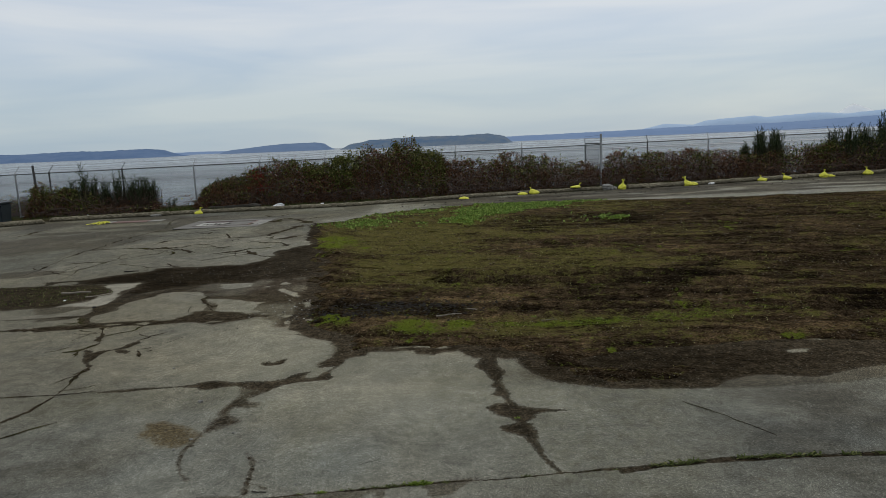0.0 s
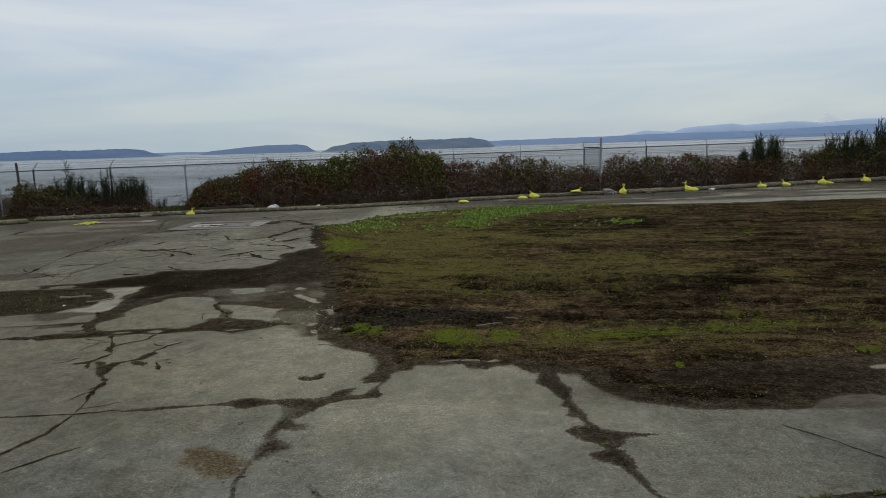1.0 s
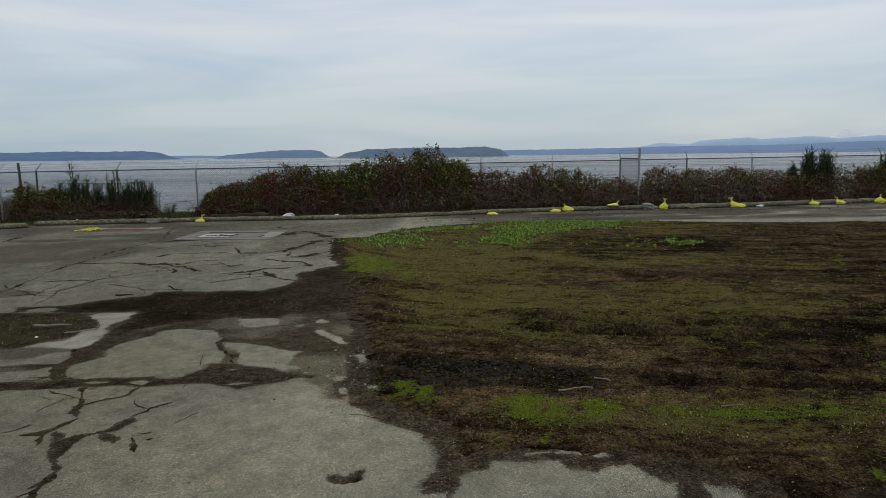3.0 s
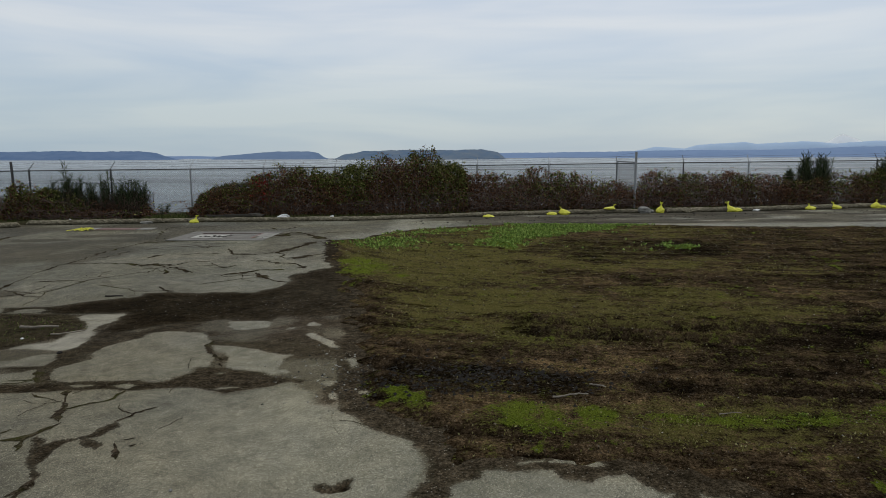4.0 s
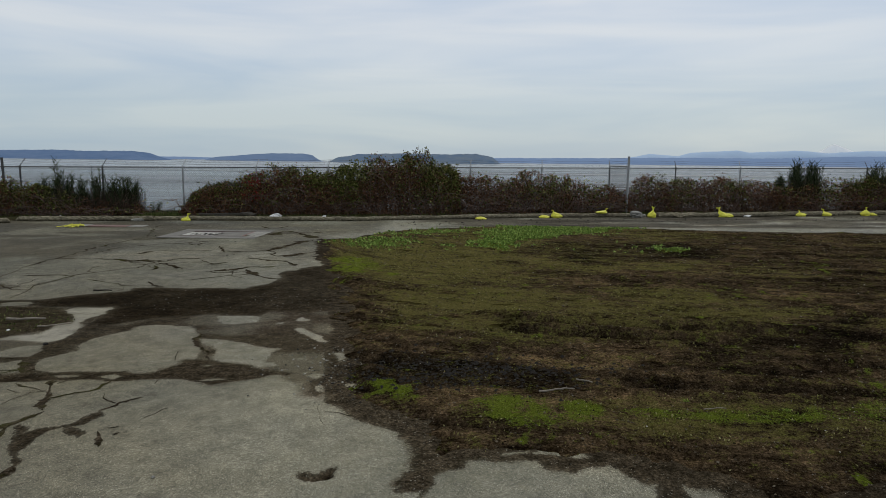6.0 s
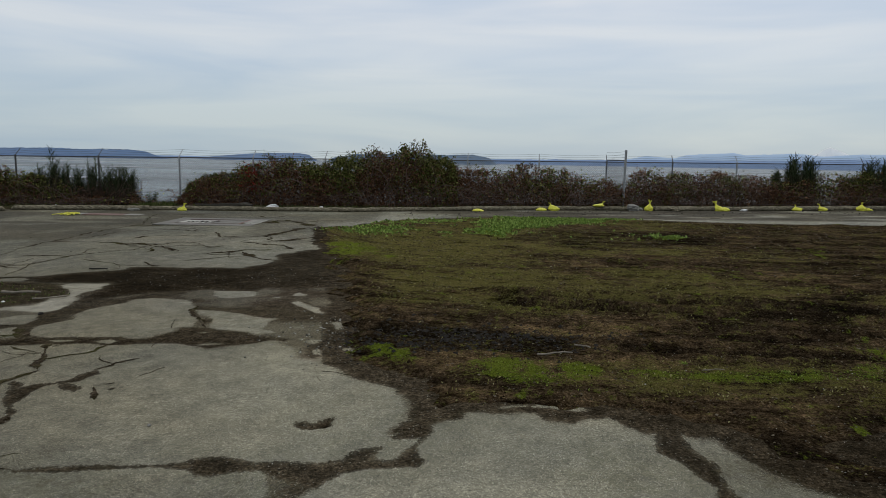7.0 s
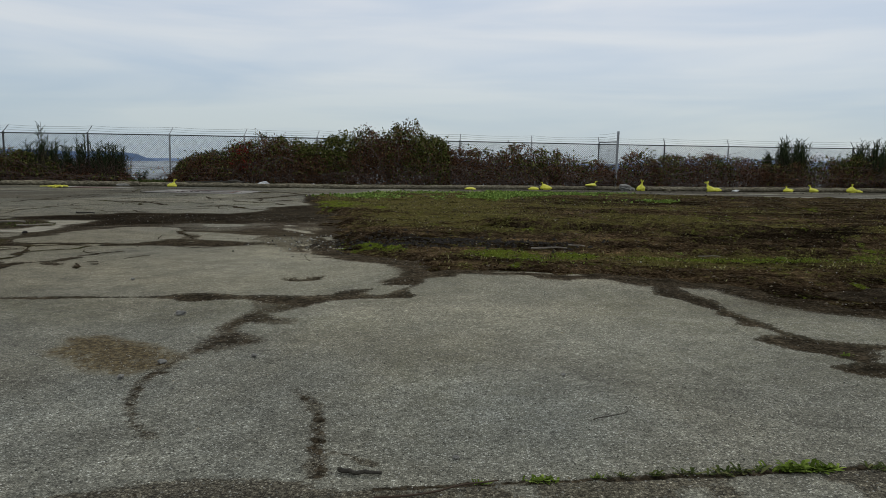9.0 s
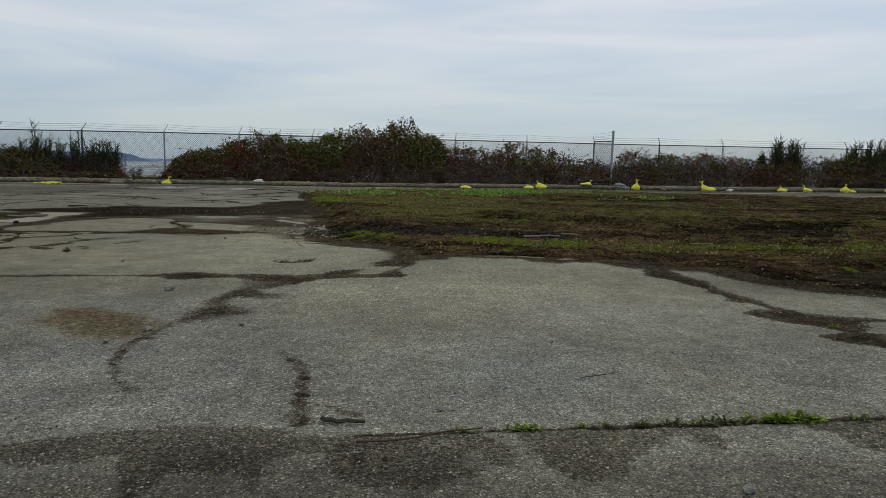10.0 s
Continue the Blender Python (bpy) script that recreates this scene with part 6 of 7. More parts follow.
def sandbag(x, y, turn, wide, high, neck, seed, flop=0.0, lift=0.0):
    """A yellow gravel bag, slumped, with a gathered neck."""
    x -= 0.018 * max(x, 0)
    wide, high, neck = wide * 0.88, high * 0.88, neck * 0.8
    ob = thing("gravel_bag", pose(x, y, gz(x, y) - 0.01 + lift, 0, 0, turn), "bright yellow plastic gravel bag slumped with tied neck", "sandbag", "yellow bags along the straw rolls")
    rng = np.random.RandomState(seed)
    bm = bmesh.new()
    bmesh.ops.create_icosphere(bm, subdivisions=4, radius=1.0)
    for v in bm.verts:
        q = v.co.copy()
        sag = 1.0 + 0.22 * (0.3 - q.z)
        n = noise.noise(q * 1.6 + Vector((seed * 3.1, 0, 0))) * 0.22 + noise.noise(q * 5 + Vector((0, seed * 1.7, 0))) * 0.08
        top = max(0.0, q.z) ** 2.2
        v.co = Vector((q.x * sag * (1 - 0.45 * top) * (1 + n) * wide / 2 + top * flop * wide * 0.4, q.y * sag * (1 - 0.45 * top) * (1 + n) * wide * 0.36, max(-0.85, q.z) * high * 0.5 * (1 + 0.5 * n) + high * 0.42))
    part("bag_body", bm, M_YELLOW, ob, smooth=True)
    if neck > 0:
        cx, cz = flop * wide * 0.4, high * 0.88
        ring, V = 10, []
        prof = ((0.0, 0.34), (0.25, 0.17), (0.42, 0.13), (0.6, 0.2), (0.85, 0.34), (1.0, 0.38))
        for s, r in prof:
            for k in range(ring):
                a = 2 * math.pi * k / ring
                w = r * neck * (1 + 0.35 * math.sin(3 * a + seed) * s)
                V.append((cx + flop * s * neck * 0.7 + w * math.cos(a), w * 0.7 * math.sin(a), cz + s * neck * (1 - 0.35 * abs(flop)) * (1 + 0.12 * rng.normal() * (s > 0.8))))
        k = np.arange(len(prof) - 1)[:, None] * ring + np.arange(ring)[None]
        k2 = np.arange(len(prof) - 1)[:, None] * ring + (np.arange(ring)[None] + 1) % ring
        F = np.stack([k, k2, k2 + ring, k + ring], -1).reshape(-1, 4)
        gathered = under("gathered_neck", mesh_from("gathered_neck", V, F, M_YELLOW, True), ob)
        tie = [(cx + flop * 0.42 * neck * 0.7 + 0.14 * neck * math.cos(a), 0.1 * neck * math.sin(a), cz + 0.42 * neck) for a in np.linspace(0, 2 * math.pi, 11)]
        under("tie_cord", tube_mesh("tie_cord", [tie], 0.008, M_YELLOW, 4), gathered)
    return ob


for spec in ((-11.08, 26.85, 10, 0.36, 0.2, 0.2, 1, 0.5), (-0.12, 28.2, 0, 0.46, 0.14, 0.0, 2, 0), (2.47, 28.98, 5, 0.46, 0.17, 0.0, 3, 0), (2.97, 29.05, -15, 0.46, 0.3, 0.14, 4, -0.7), (4.87, 29.42, 5, 0.46, 0.15, 0.16, 5, 0.9, 0.17),
             (6.95, 29.5, 0, 0.36, 0.34, 0.22, 6, 0.2), (9.95, 29.85, -20, 0.42, 0.3, 0.26, 7, -0.6), (10.18, 29.8, -30, 0.4, 0.22, 0.0, 8, 0), (13.5, 30.45, -10, 0.42, 0.22, 0.14, 9, -0.4), (14.7, 30.7, -15, 0.44, 0.24, 0.17, 10, -0.6),
             (16.5, 30.95, 0, 0.44, 0.32, 0.14, 11, 0.1), (16.9, 31.1, 0, 0.36, 0.16, 0.0, 12, 0), (18.7, 31.3, -10, 0.44, 0.32, 0.18, 13, -0.4)):
    sandbag(*spec)


def rock(x, y, sx_, sy_, sz_, seed, mat, name, label, category, group="", sink=0.25, lift=0.0):
    bm = bmesh.new()
    bmesh.ops.create_icosphere(bm, subdivisions=3, radius=1.0)
    for v in bm.verts:
        n = noise.noise(v.co * 1.1 + Vector((seed * 2.3, 1, 0))) * 0.5 + noise.noise(v.co * 3.1 + Vector((seed, 0, 5))) * 0.2
        v.co = v.co * (1 + n)
        v.co.x, v.co.y, v.co.z = v.co.x * sx_, v.co.y * sy_, (v.co.z + 1 - sink) * sz_
    me = bpy.data.meshes.new(name)
    bm.to_mesh(me)
    bm.free()
    me.materials.append(mat)
    ob = new(name, me)
    ob.matrix_basis = pose(x, y, gz(x, y) + lift, 0, 0, seed * 40)
    return tagged(ob, label, category, group)


rock(6.2, 29.5, 0.33, 0.2, 0.15, 1, M_ROCK, "rock", "pale grey boulder between two straw rolls", "rock")
rock(6.52, 29.6, 0.13, 0.1, 0.07, 2, M_ROCK, "rock", "small pale grey stone beside a boulder", "rock")
rock(7.9, 29.5, 0.26, 0.16, 0.08, 3, M_STRAW, "straw_heap", "small spilled heap of pale straw", "straw")
rock(10.85, 29.95, 0.13, 0.08, 0.05, 4, M_WHITE, "litter", "crumpled white litter on the asphalt", "litter")
rock(-12.8, 26.7, 0.2, 0.1, 0.06, 5, M_CONC, "rubble", "pale broken concrete lump", "rubble")
rock(-8.0, 27.9, 0.28, 0.12, 0.09, 6, M_WHITE, "litter", "crumpled white plastic behind a straw roll", "litter", lift=0.05)
rock(-6.1, 27.7, 0.13, 0.08, 0.06, 7, M_WHITE, "litter", "small white scrap behind a straw roll", "litter", lift=0.05)
rock(-16.1, 27.4, 0.07, 0.05, 0.05, 8, M_WHITE, "litter", "small white cup behind a straw roll", "litter", lift=0.05)
rock(-9.05, 27.9, 0.3, 0.14, 0.09, 9, M_DARKWOOD, "rubble", "dark clod of old asphalt behind a straw roll", "rubble", lift=0.1)


def board(x, y, length, w, h, turn, lift, mat, label, name="plank"):
    bm = bmesh.new()
    bmesh.ops.create_cube(bm, size=1.0)
    bmesh.ops.subdivide_edges(bm, edges=[q for q in bm.edges if abs(q.verts[0].co.x - q.verts[1].co.x) > 0.5], cuts=8)
    for v in bm.verts:
        j = noise.noise(Vector((v.co.x * 4, v.co.y * 3, v.co.z * 3 + x))) * 0.12
        v.co = Vector((v.co.x * length, v.co.y * w * (1 + j), v.co.z * h * (1 + j) + h / 2 + 0.02 * math.sin(v.co.x * 5)))
    bmesh.ops.bevel(bm, geom=bm.edges[:], offset=min(w, h) * 0.12, segments=1, affect="EDGES")
    me = bpy.data.meshes.new(name)
    bm.to_mesh(me)
    bm.free()
    me.materials.append(mat)
    ob = new(name, me)
    ob.matrix_basis = pose(x, y, gz(x, y) + lift, 0, 0, turn)
    return tagged(ob, label, "plank", "old timbers behind the straw rolls")


board(-10.6, 28.0, 1.7, 0.16, 0.09, 3, 0.0, M_DARKWOOD, "dark rotten timber lying behind a straw roll")
board(-10.2, 28.2, 1.9, 0.14, 0.1, -2, 0.09, M_DARKWOOD, "dark rotten timber stacked on another")
board(-9.6, 27.7, 1.2, 0.12, 0.06, 6, 0.0, M_WOOD, "grey weathered plank on the bank")


def stick(x, y, length, r, turn, seed, mat, label, lift=0.0, bend=0.06):
    rng_ = np.random.RandomState(seed)
    u = np.linspace(-0.5, 0.5, 9)
    p = np.stack([u * length, bend * length * np.sin(u * 4 + seed) + rng_.normal(scale=r * 0.5, size=9), r + 0.3 * r * np.sin(u * 7)], 1)
    ob = new("stick", tube_mesh("stick", [p], r, mat, 6, 0.35))
    ob.matrix_basis = pose(x, y, gz(x, y) + lift, 0, 0, turn)
    return tagged(ob, label, "stick")


stick(-0.1, 8.67, 0.34, 0.009, 12, 1, M_WOOD, "pale bleached stick lying on mossy soil", 0.05)
stick(0.2, 8.95, 0.16, 0.008, -25, 2, M_WOOD, "short pale stick on dark soil", 0.05)
stick(-6.85, 11.5, 0.5, 0.02, 15, 3, M_WOOD, "pale broken branch on a dirt patch", 0.03)
stick(-6.3, 11.25, 0.4, 0.012, 40, 4, M_WOOD, "thin pale twig on a dirt patch", 0.02)
stick(-1.2, 4.33, 0.1, 0.006, -8, 5, M_DARKWOOD, "short dark rotten twig on the asphalt")
stick(-1.02, 4.25, 0.28, 0.0025, 12, 6, M_DRY, "thin dry stalk lying along a crack", 0.004)
stick(0.33, 7.98, 0.26, 0.006, -35, 7, M_DARKWOOD, "thin dark twig on sandy soil", 0.03)
stick(1.15, 8.25, 0.2, 0.005, 10, 8, M_WOOD, "thin pale twig on mossy soil", 0.05)
stick(-0.52, 4.74, 0.16, 0.0016, 60, 10, M_DARKWOOD, "thin dark twig lying on the asphalt", 0.0, 0.2)
stick(-7.0, 13.7, 0.3, 0.014, 10, 9, M_CHAR, "dark tarry stick on damp asphalt")

# ---- utility cover, paint and scraps on the far yard ----
vault = thing("utility_vault", pose(-8.18, 22.3, gz(-8.18, 22.3) + 0.004, 0, 0, 0), "concrete utility vault lid with rusty steel grate", "utility cover")


def slab(x, y, z, a, b, h, mat, name, parent, label=""):
    bm = bmesh.new()
    bmesh.ops.create_cube(bm, size=1.0)
    for v in bm.verts:
        v.co = Vector((x + v.co.x * a, y + v.co.y * b, z + (v.co.z + 0.5) * h))
    bmesh.ops.bevel(bm, geom=bm.edges[:], offset=min(a, b, h) * 0.2, segments=1, affect="EDGES")
    return part(name, bm, mat, parent, label)


slab(0, 0.86, 0, 2.8, 0.46, 0.022, M_APRON, "concrete_apron", vault)
slab(0, -0.86, 0, 2.8, 0.46, 0.022, M_APRON, "concrete_apron", vault)
slab(-1.18, 0, 0, 0.44, 1.26, 0.02, M_APRON, "concrete_apron", vault)
slab(1.16, 0.2, 0, 0.48, 0.84, 0.026, M_CONC, "concrete_apron", vault, "pale chipped concrete apron")
slab(1.22, -0.42, 0, 0.34, 0.40, 0.022, M_CONC, "concrete_apron", vault, "pale chipped concrete apron")
slab(0, 0.6, 0.0, 1.9, 0.06, 0.03, M_IRON, "frame_angle", vault, "rusty steel frame edge")
slab(0, -0.6, 0.0, 1.9, 0.06, 0.03, M_IRON, "frame_angle", vault, "rusty steel frame edge")
slab(0.9, 0, 0, 0.07, 1.14, 0.03, M_BRICKRED, "frame_angle", vault, "faded red painted edge")
slab(0.42, 0, 0, 0.84, 1.12, 0.016, M_APRON, "lid", vault, "grey-brown worn lid")
white = slab(-0.48, -0.12, 0, 0.92, 0.86, 0.018, M_PALECONC, "lid", vault, "pale worn lid with dark lifting holes")
slab(-0.48, 0.44, 0, 0.92, 0.2, 0.014, M_IRON, "steel_plate", vault, "dark worn steel plate")
vr = random.Random(3)
for i in range(11):
    slab(-0.72 + i * 0.082, -0.1 + vr.uniform(-0.16, 0.16), 0.0185, vr.uniform(0.05, 0.09), vr.uniform(0.12, 0.34), 0.003, M_CHAR, "hole", white)
lid = thing("utility_vault", pose(-12.75, 24.65, gz(-12.75, 24.65) + 0.004, 0, 0, 0), "faded red and concrete cover set in asphalt", "utility cover")
slab(0, 0, 0, 1.3, 0.5, 0.02, M_BRICKRED, "painted_lid", lid)
slab(-0.95, 0, 0, 0.5, 0.55, 0.022, M_CONC, "curb_frame", lid)
slab(0.95, 0.05, 0, 0.5, 0.5, 0.022, M_CONC, "curb_frame", lid)

scrap = thing("yellow_scrap", pose(-13.75, 24.25, gz(-13.75, 24.25), 0, 0, 0), "torn yellow plastic scrap lying flat on asphalt", "litter")
rs = np.random.RandomState(9)
under("scrap_strips", tube_mesh("scrap_strips", [np.stack([np.linspace(-0.3, 0.35, 8) * rs.uniform(0.4, 1), rs.normal(scale=0.1, size=8) + rs.uniform(-0.2, 0.2), 0.02 + 0.07 * rs.rand(8)], 1) for _ in range(8)], 0.013, M_YELLOW, 4), scrap)

bin_ = thing("waste_bin", pose(-19.15, 26.15, gz(-19.15, 26.15), 0, 0, 8), "dark blue-green plastic waste bin by the fence", "bin")
bm = bmesh.new()
bmesh.ops.create_cube(bm, size=1.0)
for v in bm.verts:
    f = 0.36 + 0.05 * (v.co.z + 0.5)
    v.co = Vector((v.co.x * 2 * f, v.co.y * 2 * f, (v.co.z + 0.5) * 0.85))
bmesh.ops.bevel(bm, geom=bm.edges[:], offset=0.05, segments=2, affect="EDGES")
part("bin_body", bm, M_BIN, bin_)
slab(0, 0, 0.85, 0.88, 0.88, 0.07, M_BIN, "lid", bin_)
mk = thing("marker_post", pose(-18.75, 25.55, gz(-18.75, 25.55), 0, 0, 0), "thin grey steel marker post on the asphalt edge", "post")
under("post", tube_mesh("post", [[(0, 0, -0.1), (0, 0, 0.35), (0.01, 0, 0.75)]], 0.03, M_GALV, 8), mk)
slab(0, 0, 0.0, 0.14, 0.14, 0.012, M_GALV, "base_plate", mk)


# ---- weeds, moss, stones ----
def weed(x, y, spread_, leaves, seed, label, mat=None):
    """A low rosette of toothed leaves growing out of a crack."""
    rg = np.random.RandomState(seed)
    ob = thing("weed", (x, y, gz(x, y) - 0.004), label, "weed", "weeds in the paving cracks")
    V, F = [], []
    for i in range(int(leaves * 2.4)):
        a, ln = rg.uniform(0, 2 * math.pi), spread_ * rg.uniform(0.25, 0.7)
        lift, wd = rg.uniform(0.25, 0.9), ln * rg.uniform(0.08, 0.15)
        ox, oy = rg.normal(scale=spread_ * 0.3), rg.normal(scale=spread_ * 0.08)
        b = len(V)
        for k, s in enumerate((0, 0.25, 0.5, 0.75, 1.0)):
            r, z = ln * s * (1 - 0.25 * lift), ln * lift * (s - 0.45 * s * s)
            w = wd * (0.25, 0.9, 0.65, 1.0, 0.05)[k]
            cx, cy = ox + math.cos(a) * r, oy + math.sin(a) * r * 0.8
            V += [(cx - math.sin(a) * w, cy + math.cos(a) * w, z + 0.25 * w), (cx, cy, z), (cx + math.sin(a) * w, cy - math.cos(a) * w, z + 0.25 * w)]
            if k:
                q = b + 3 * k
                F += [(q - 3, q - 2, q + 1, q), (q - 2, q - 1, q + 2, q + 1)]
    under("leaves", mesh_from("leaves", V, F, mat or M_WEED, True), ob)
    return ob


def seam_y(x):
    return float(np.interp(x, [q[0] for q in SEAM], [q[1] for q in SEAM]))


# fresh tufts and duller ones along the seam
for i, (x, s, n) in enumerate(((-0.155, 0.075, 20), (-0.205, 0.06, 16), (-0.115, 0.06, 14), (-0.18, 0.05, 14), (-0.085, 0.05, 12), (-0.92, 0.03, 10), (-0.80, 0.045, 14), (-0.77, 0.035, 10), (-0.66, 0.03, 8))):
    weed(x, seam_y(x), s, n, 100 + i, "small fresh green weed growing from a crack")
for i, x in enumerate((-0.6, -0.52, -0.44, -0.36, -0.30, 0.02, 0.55, 1.15, 1.42, 1.5, 1.56, 1.62, 1.7, 2.02, 2.1, 2.16, 2.22, 2.3, 2.42, 2.5, 2.72, 2.78, 2.95, 3.05, 3.5, 4.1)):
    weed(x, seam_y(x) - (0.012 if x > 1.3 else 0.0) + 0.006 * math.sin(i * 3.3), 0.03 + 0.025 * abs(math.sin(i * 2.7)) + (0.03 if x > 1.3 else 0), 12, 200 + i, "small dull green weed growing from a crack", M_GRASS)
weed(0.56, 5.42, 0.04, 12, 240, "small fresh green weed on washed-out earth")
for i, (x, y, s) in enumerate(((4.3, 19.0, 0.22), (4.0, 19.5, 0.16), (1.75, 8.25, 0.06), (0.98, 8.45, 0.06), (1.5, 8.1, 0.05), (4.1, 9.3, 0.07))):
    weed(x, y, s, 16, 140 + i, "low leafy green weed on dark soil").location.z += 0.045


def on_soil(px, py):
    z, at, ed = soil(px, py)
    return z, at, ed


rng = np.random.RandomState(21)
# moss and sprouts where the ground is green
n = 260000
mx, my = rng.uniform(-5, 13, n), 6.2 + 19.0 * rng.rand(n) ** 1.35
mz, ma, me_ = on_soil(mx, my)
clump = step(0.40, 0.62, fbm(mx, my, 3.2, 4, 81)) * (0.35 + 0.65 * step(0.38, 0.6, fbm(mx * 0.4, ma["across"], 1.6, 3, 82)))
keep = (rng.rand(n) < np.clip(2.0 * (ma["moss"] - 0.10), 0.05, 1) * (0.12 + clump)) & (me_ > 0.12)
tagged(new("moss_cover", leaf_mesh("moss_cover", np.stack([mx, my, mz - 0.002], 1)[keep], 0.022, M_MOSSLEAF, rng, 1.3, 0.5)), "olive moss and sprouts on the soil", "moss", kind="stuff")
n = 150000
cx, cy = rng.uniform(-4.8, 5.2, n), np.where(rng.rand(n) < 0.45, rng.uniform(7.6, 9.4, n), rng.uniform(15.5, 25.2, n))
cz, ca, ce_ = on_soil(cx, cy)
keep = (rng.rand(n) < np.clip(3.0 * (ca["lush"] - 0.22), 0, 1)) & (ce_ > 0.1)
far = cy > 18.6
tagged(new("green_weed_patch", leaf_mesh("green_weed_patch", np.stack([cx, cy, cz - 0.002], 1)[keep & far], 0.062, M_WEEDCARPET, rng, 0.2, 0.85, True)), "bright green low weeds carpeting the soil edge", "weeds", kind="stuff")
tagged(new("green_moss_patch", leaf_mesh("green_moss_patch", np.stack([cx, cy, cz - 0.002], 1)[keep & (cy < 12) & (rng.rand(n) < 0.4)], 0.014, M_WEED, rng, 0.6, 0.7, True)), "bright green moss patch on dark soil", "moss", kind="stuff")

# weeds on the dirt patch beside the pale strip
n = 1500
dx, dy = rng.uniform(-9.2, -6.2, n), rng.uniform(10.0, 12.4, n)
dz, _ = pave(dx, dy)
k = inside(dx, dy, DIRT_PATCH) + 0.9 * (fbm(dx, dy, 1.8, 4, 77) - 0.55) > 0.12
tagged(new("patch_weeds", leaf_mesh("patch_weeds", np.stack([dx, dy, dz], 1)[k], 0.035, M_GRASS, rng, 0.9, 0.4)), "dull green weeds and moss on a dirt patch", "weeds", kind="stuff")


def pebbles(name, label, pts, size, mat, rg):
    """Loose stones: small bent octahedra."""
    n = len(pts)
    o = np.array([[1, 0, 0], [0, 1, 0], [-1, 0, 0], [0, -1, 0], [0, 0, 0.8], [0, 0, -0.5]])
    s = size * rg.uniform(0.35, 1.3, (n, 1, 1)) ** 1.3 * np.clip(0.4 + pts[:, 1] / 20, 0.55, 1.5)[:, None, None]
    v = pts[:, None] + o[None] * s * rg.uniform(0.6, 1.2, (n, 6, 1)) + rg.normal(scale=0.12, size=(n, 6, 3)) * s
    f = np.array([[0, 1, 4], [1, 2, 4], [2, 3, 4], [3, 0, 4], [1, 0, 5], [2, 1, 5], [3, 2, 5], [0, 3, 5]])
    F = (np.arange(n)[:, None, None] * 6 + f[None]).reshape(-1, 3)
    return tagged(new(name, mesh_from(name, v.reshape(-1, 3), F, mat)), label, "stones", kind="stuff")


def chips(name, label, pts, size, mat, rg):
    """Stone chips bedded in the surface: small low pyramids."""
    n = len(pts)
    o = np.array([[1, 0, 0], [0, 1, 0], [-1, 0, 0], [0, -1, 0], [0, 0, 0.75]])
    s = size * rg.uniform(0.35, 1.25, (n, 1, 1)) ** 1.4
    a = rg.uniform(0, 2 * math.pi, (n, 1))
    o = np.stack([o[None, :, 0] * np.cos(a) - o[None, :, 1] * np.sin(a), o[None, :, 0] * np.sin(a) + o[None, :, 1] * np.cos(a), np.repeat(o[None, :, 2], n, 0)], -1)
    v = pts[:, None] + o * s * rg.uniform(0.6, 1.2, (n, 5, 1))
    f = np.array([[0, 1, 4], [1, 2, 4], [2, 3, 4], [3, 0, 4]])
    return tagged(new(name, mesh_from(name, v.reshape(-1, 3), (np.arange(n)[:, None, None] * 5 + f[None]).reshape(-1, 3), mat)), label, "stones", kind="stuff")


n = 9000
qx, qy = rng.uniform(-4.5, 9, n), 6.1 + 18 * rng.rand(n) ** 1.8
qz, qa, qe = on_soil(qx, qy)
k = qe > 0.1
pebbles("soil_pebbles", "scattered pale pebbles on dark soil", np.stack([qx, qy, qz + 0.001], 1)[k], 0.0075, M_PEBBLE, rng)
n = 28000
qx, qy = rng.uniform(-4.5, 13, n), 6.0 + 19 * rng.rand(n) ** 1.5
qz, qa, qe = on_soil(qx, qy)
k = (qe > 0.08) & (rng.rand(n) < 1.0 - 0.5 * qa["lush"])
pebbles("soil_clods", "loose crumbs and clods of dark soil", np.stack([qx, qy, qz - 0.002], 1)[k], 0.015, M_CLOD, rng)
n = 46000
qx, qy = rng.uniform(-2.6, 1.6, n), 3.75 + 3.2 * rng.rand(n) ** 1.6
qz, qa = pave(qx, qy)
k = (np.abs(qx + 0.6) < 0.45 + 0.68 * (qy - 1.9) * 0.9) & (qa["dirt"] < 0.9)
chips("asphalt_stones", "coarse stone chips standing proud of the worn asphalt", np.stack([qx, qy, qz - 0.0005], 1)[k], 0.0033, M_CHIP, rng)
n = 5200
qx, qy = rng.uniform(-7, 4.5, n), 3.5 + 10 * rng.rand(n) ** 1.7
qz, qa = pave(qx, qy)
k = (rng.rand(n) < 0.25 + 0.75 * qa["dirt"])
pebbles("loose_gravel", "loose gravel scattered over the asphalt", np.stack([qx, qy, qz + 0.002], 1)[k], 0.0045, M_PEBBLE, rng)
n = 170
qx, qy = rng.normal(-2.0, 0.2, n), rng.normal(9.3, 0.35, n)
qz, _ = pave(qx, qy)
pebbles("asphalt_rubble", "broken black asphalt crumbs at the soil edge", np.stack([qx, qy, qz + 0.004], 1), 0.012, M_CHAR, rng)
n = 70
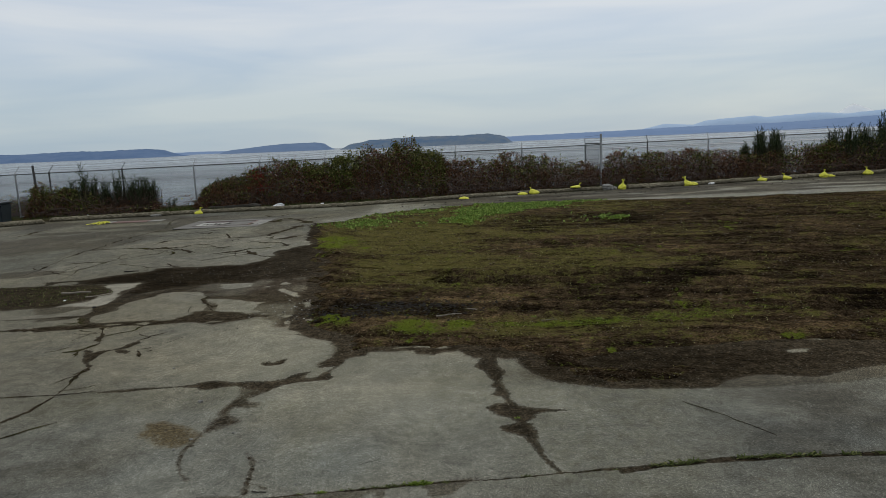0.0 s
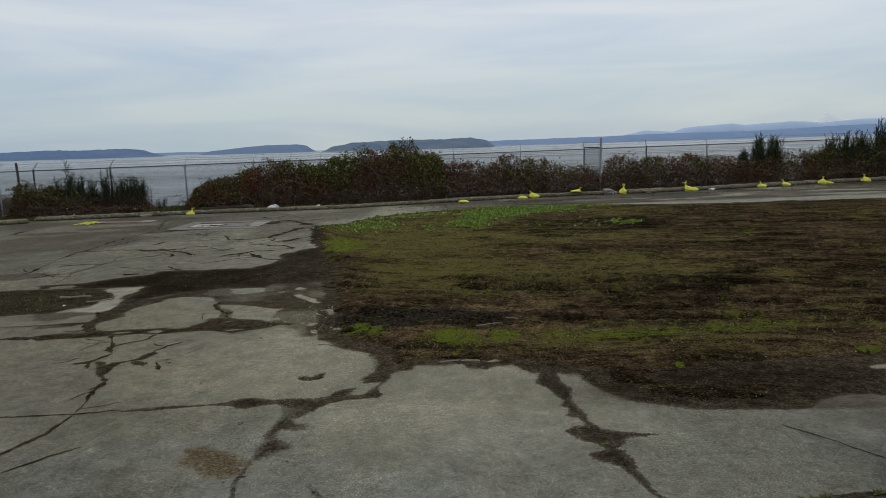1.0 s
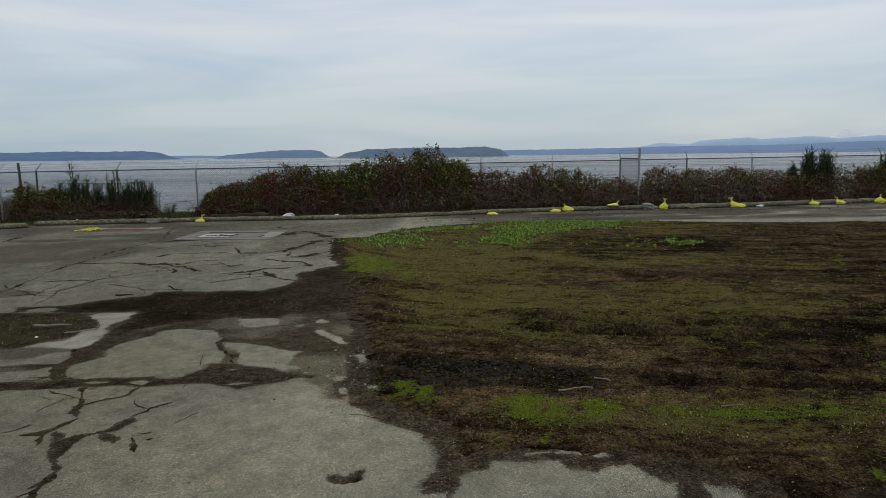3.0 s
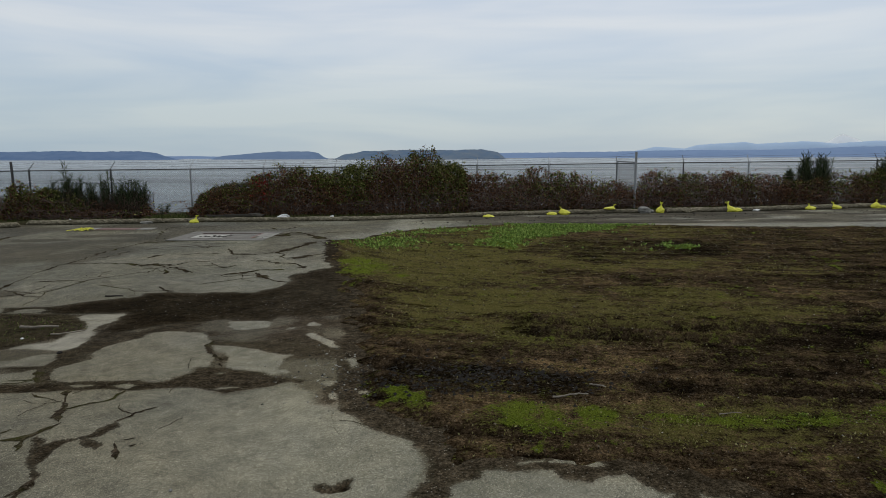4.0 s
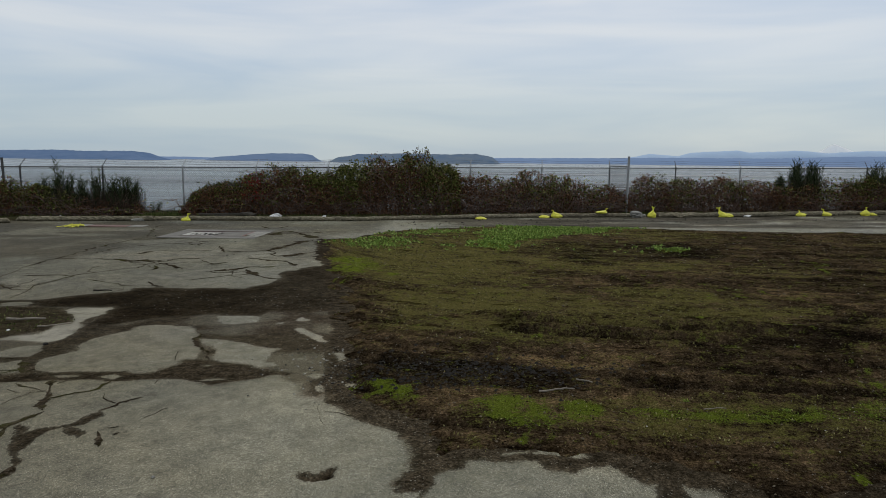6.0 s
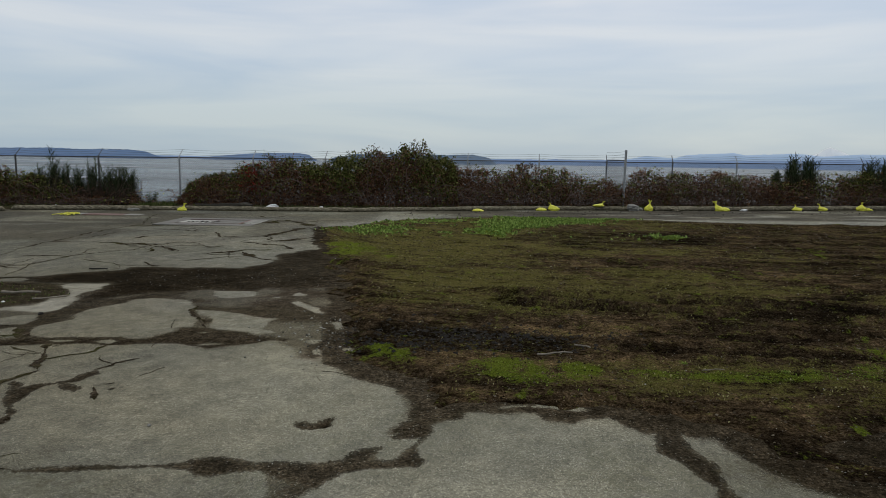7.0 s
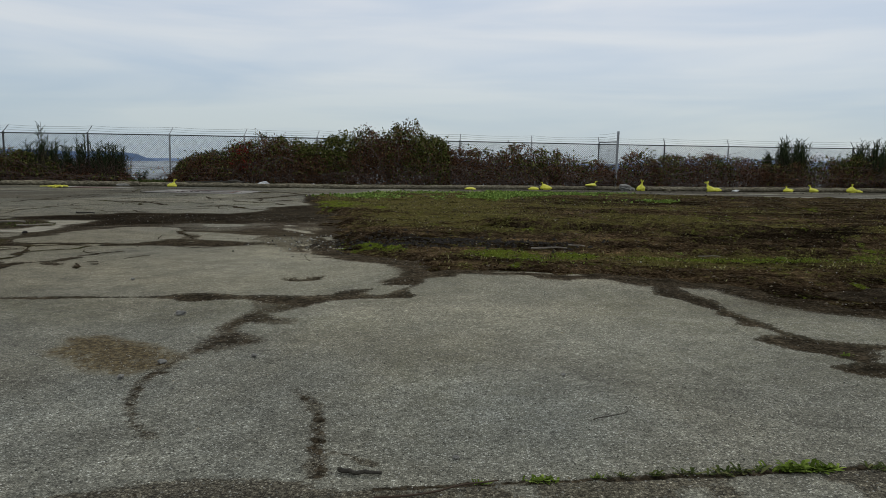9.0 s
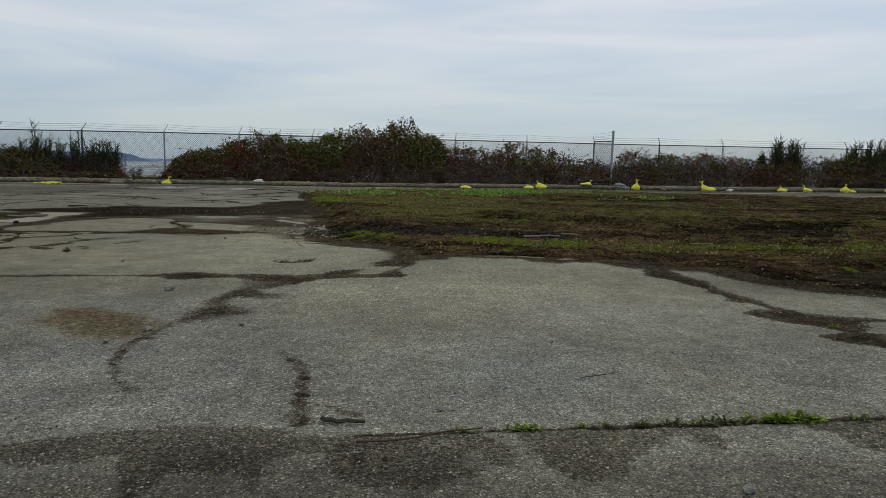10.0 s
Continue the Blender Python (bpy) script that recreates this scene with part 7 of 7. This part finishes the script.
qx, qy = rng.uniform(-14, -3.5, n), rng.uniform(12, 27, n)
qz, _ = pave(qx, qy)
pebbles("yard_crumbs", "dark crumbs and debris on the far yard", np.stack([qx, qy, qz + 0.003], 1), 0.012, M_CHAR, rng)
n = 240
qx, qy = rng.normal(-4.4, 1.0, n), rng.normal(12.9, 0.55, n)
qz, qa = pave(qx, qy)
pebbles("washed_gravel", "pale washed gravel on dark damp mud", np.stack([qx, qy, qz + 0.003], 1)[qa["dirt"] > 0.5], 0.008, M_PEBBLE, rng)
n = 260
qx, qy = rng.normal(-2.3, 0.35, n), rng.normal(9.4, 0.5, n)
qz, _ = pave(qx, qy)
pebbles("crumbled_asphalt", "crumbled grey asphalt beside the soil", np.stack([qx, qy, qz + 0.003], 1), 0.014, M_CHIP, rng)
n = 900
qx, qy = rng.normal(-1.0, 0.75, n), rng.normal(9.25, 0.28, n)
qz, qa, qe = on_soil(qx, qy)
pebbles("black_clods", "black broken clods of earth and tar", np.stack([qx, qy, qz], 1)[qe > 0.05], 0.024, M_CHAR, rng)
n = 240
qx = rng.uniform(-3, 18, n)
qy = wattle_line(qx) - rng.uniform(0.3, 2.6, n)
qz, _ = pave(qx, qy)
pebbles("kerb_crumbs", "dark clods on the asphalt strip", np.stack([qx, qy, qz + 0.004], 1), 0.02, M_CHAR, rng)
# a small dark object of metal, drawn as a rough lump
rock(-5.86, 10.36, 0.035, 0.022, 0.016, 44, M_CHAR, "rubble", "small dark lump beside a pale strip", "rubble")
for i, (x, y, s) in enumerate(((-2.08, 5.0, 0.018), (-1.72, 5.28, 0.016), (-2.28, 5.98, 0.03), (-0.42, 4.03, 0.018), (-0.6, 5.1, 0.012), (-3.0, 7.0, 0.02), (-0.98, 4.42, 0.012), (-2.02, 5.18, 0.02), (-6.75, 11.0, 0.035))):
    rock(x, y, s * 0.7, s * 0.55, s * 0.4, 30 + i, M_ROCK if i != 8 else M_WHITE, "stone", "small loose grey stone on the asphalt" if i != 8 else "white scrap lying on a dirt patch", "stone", "loose stones on the yard")
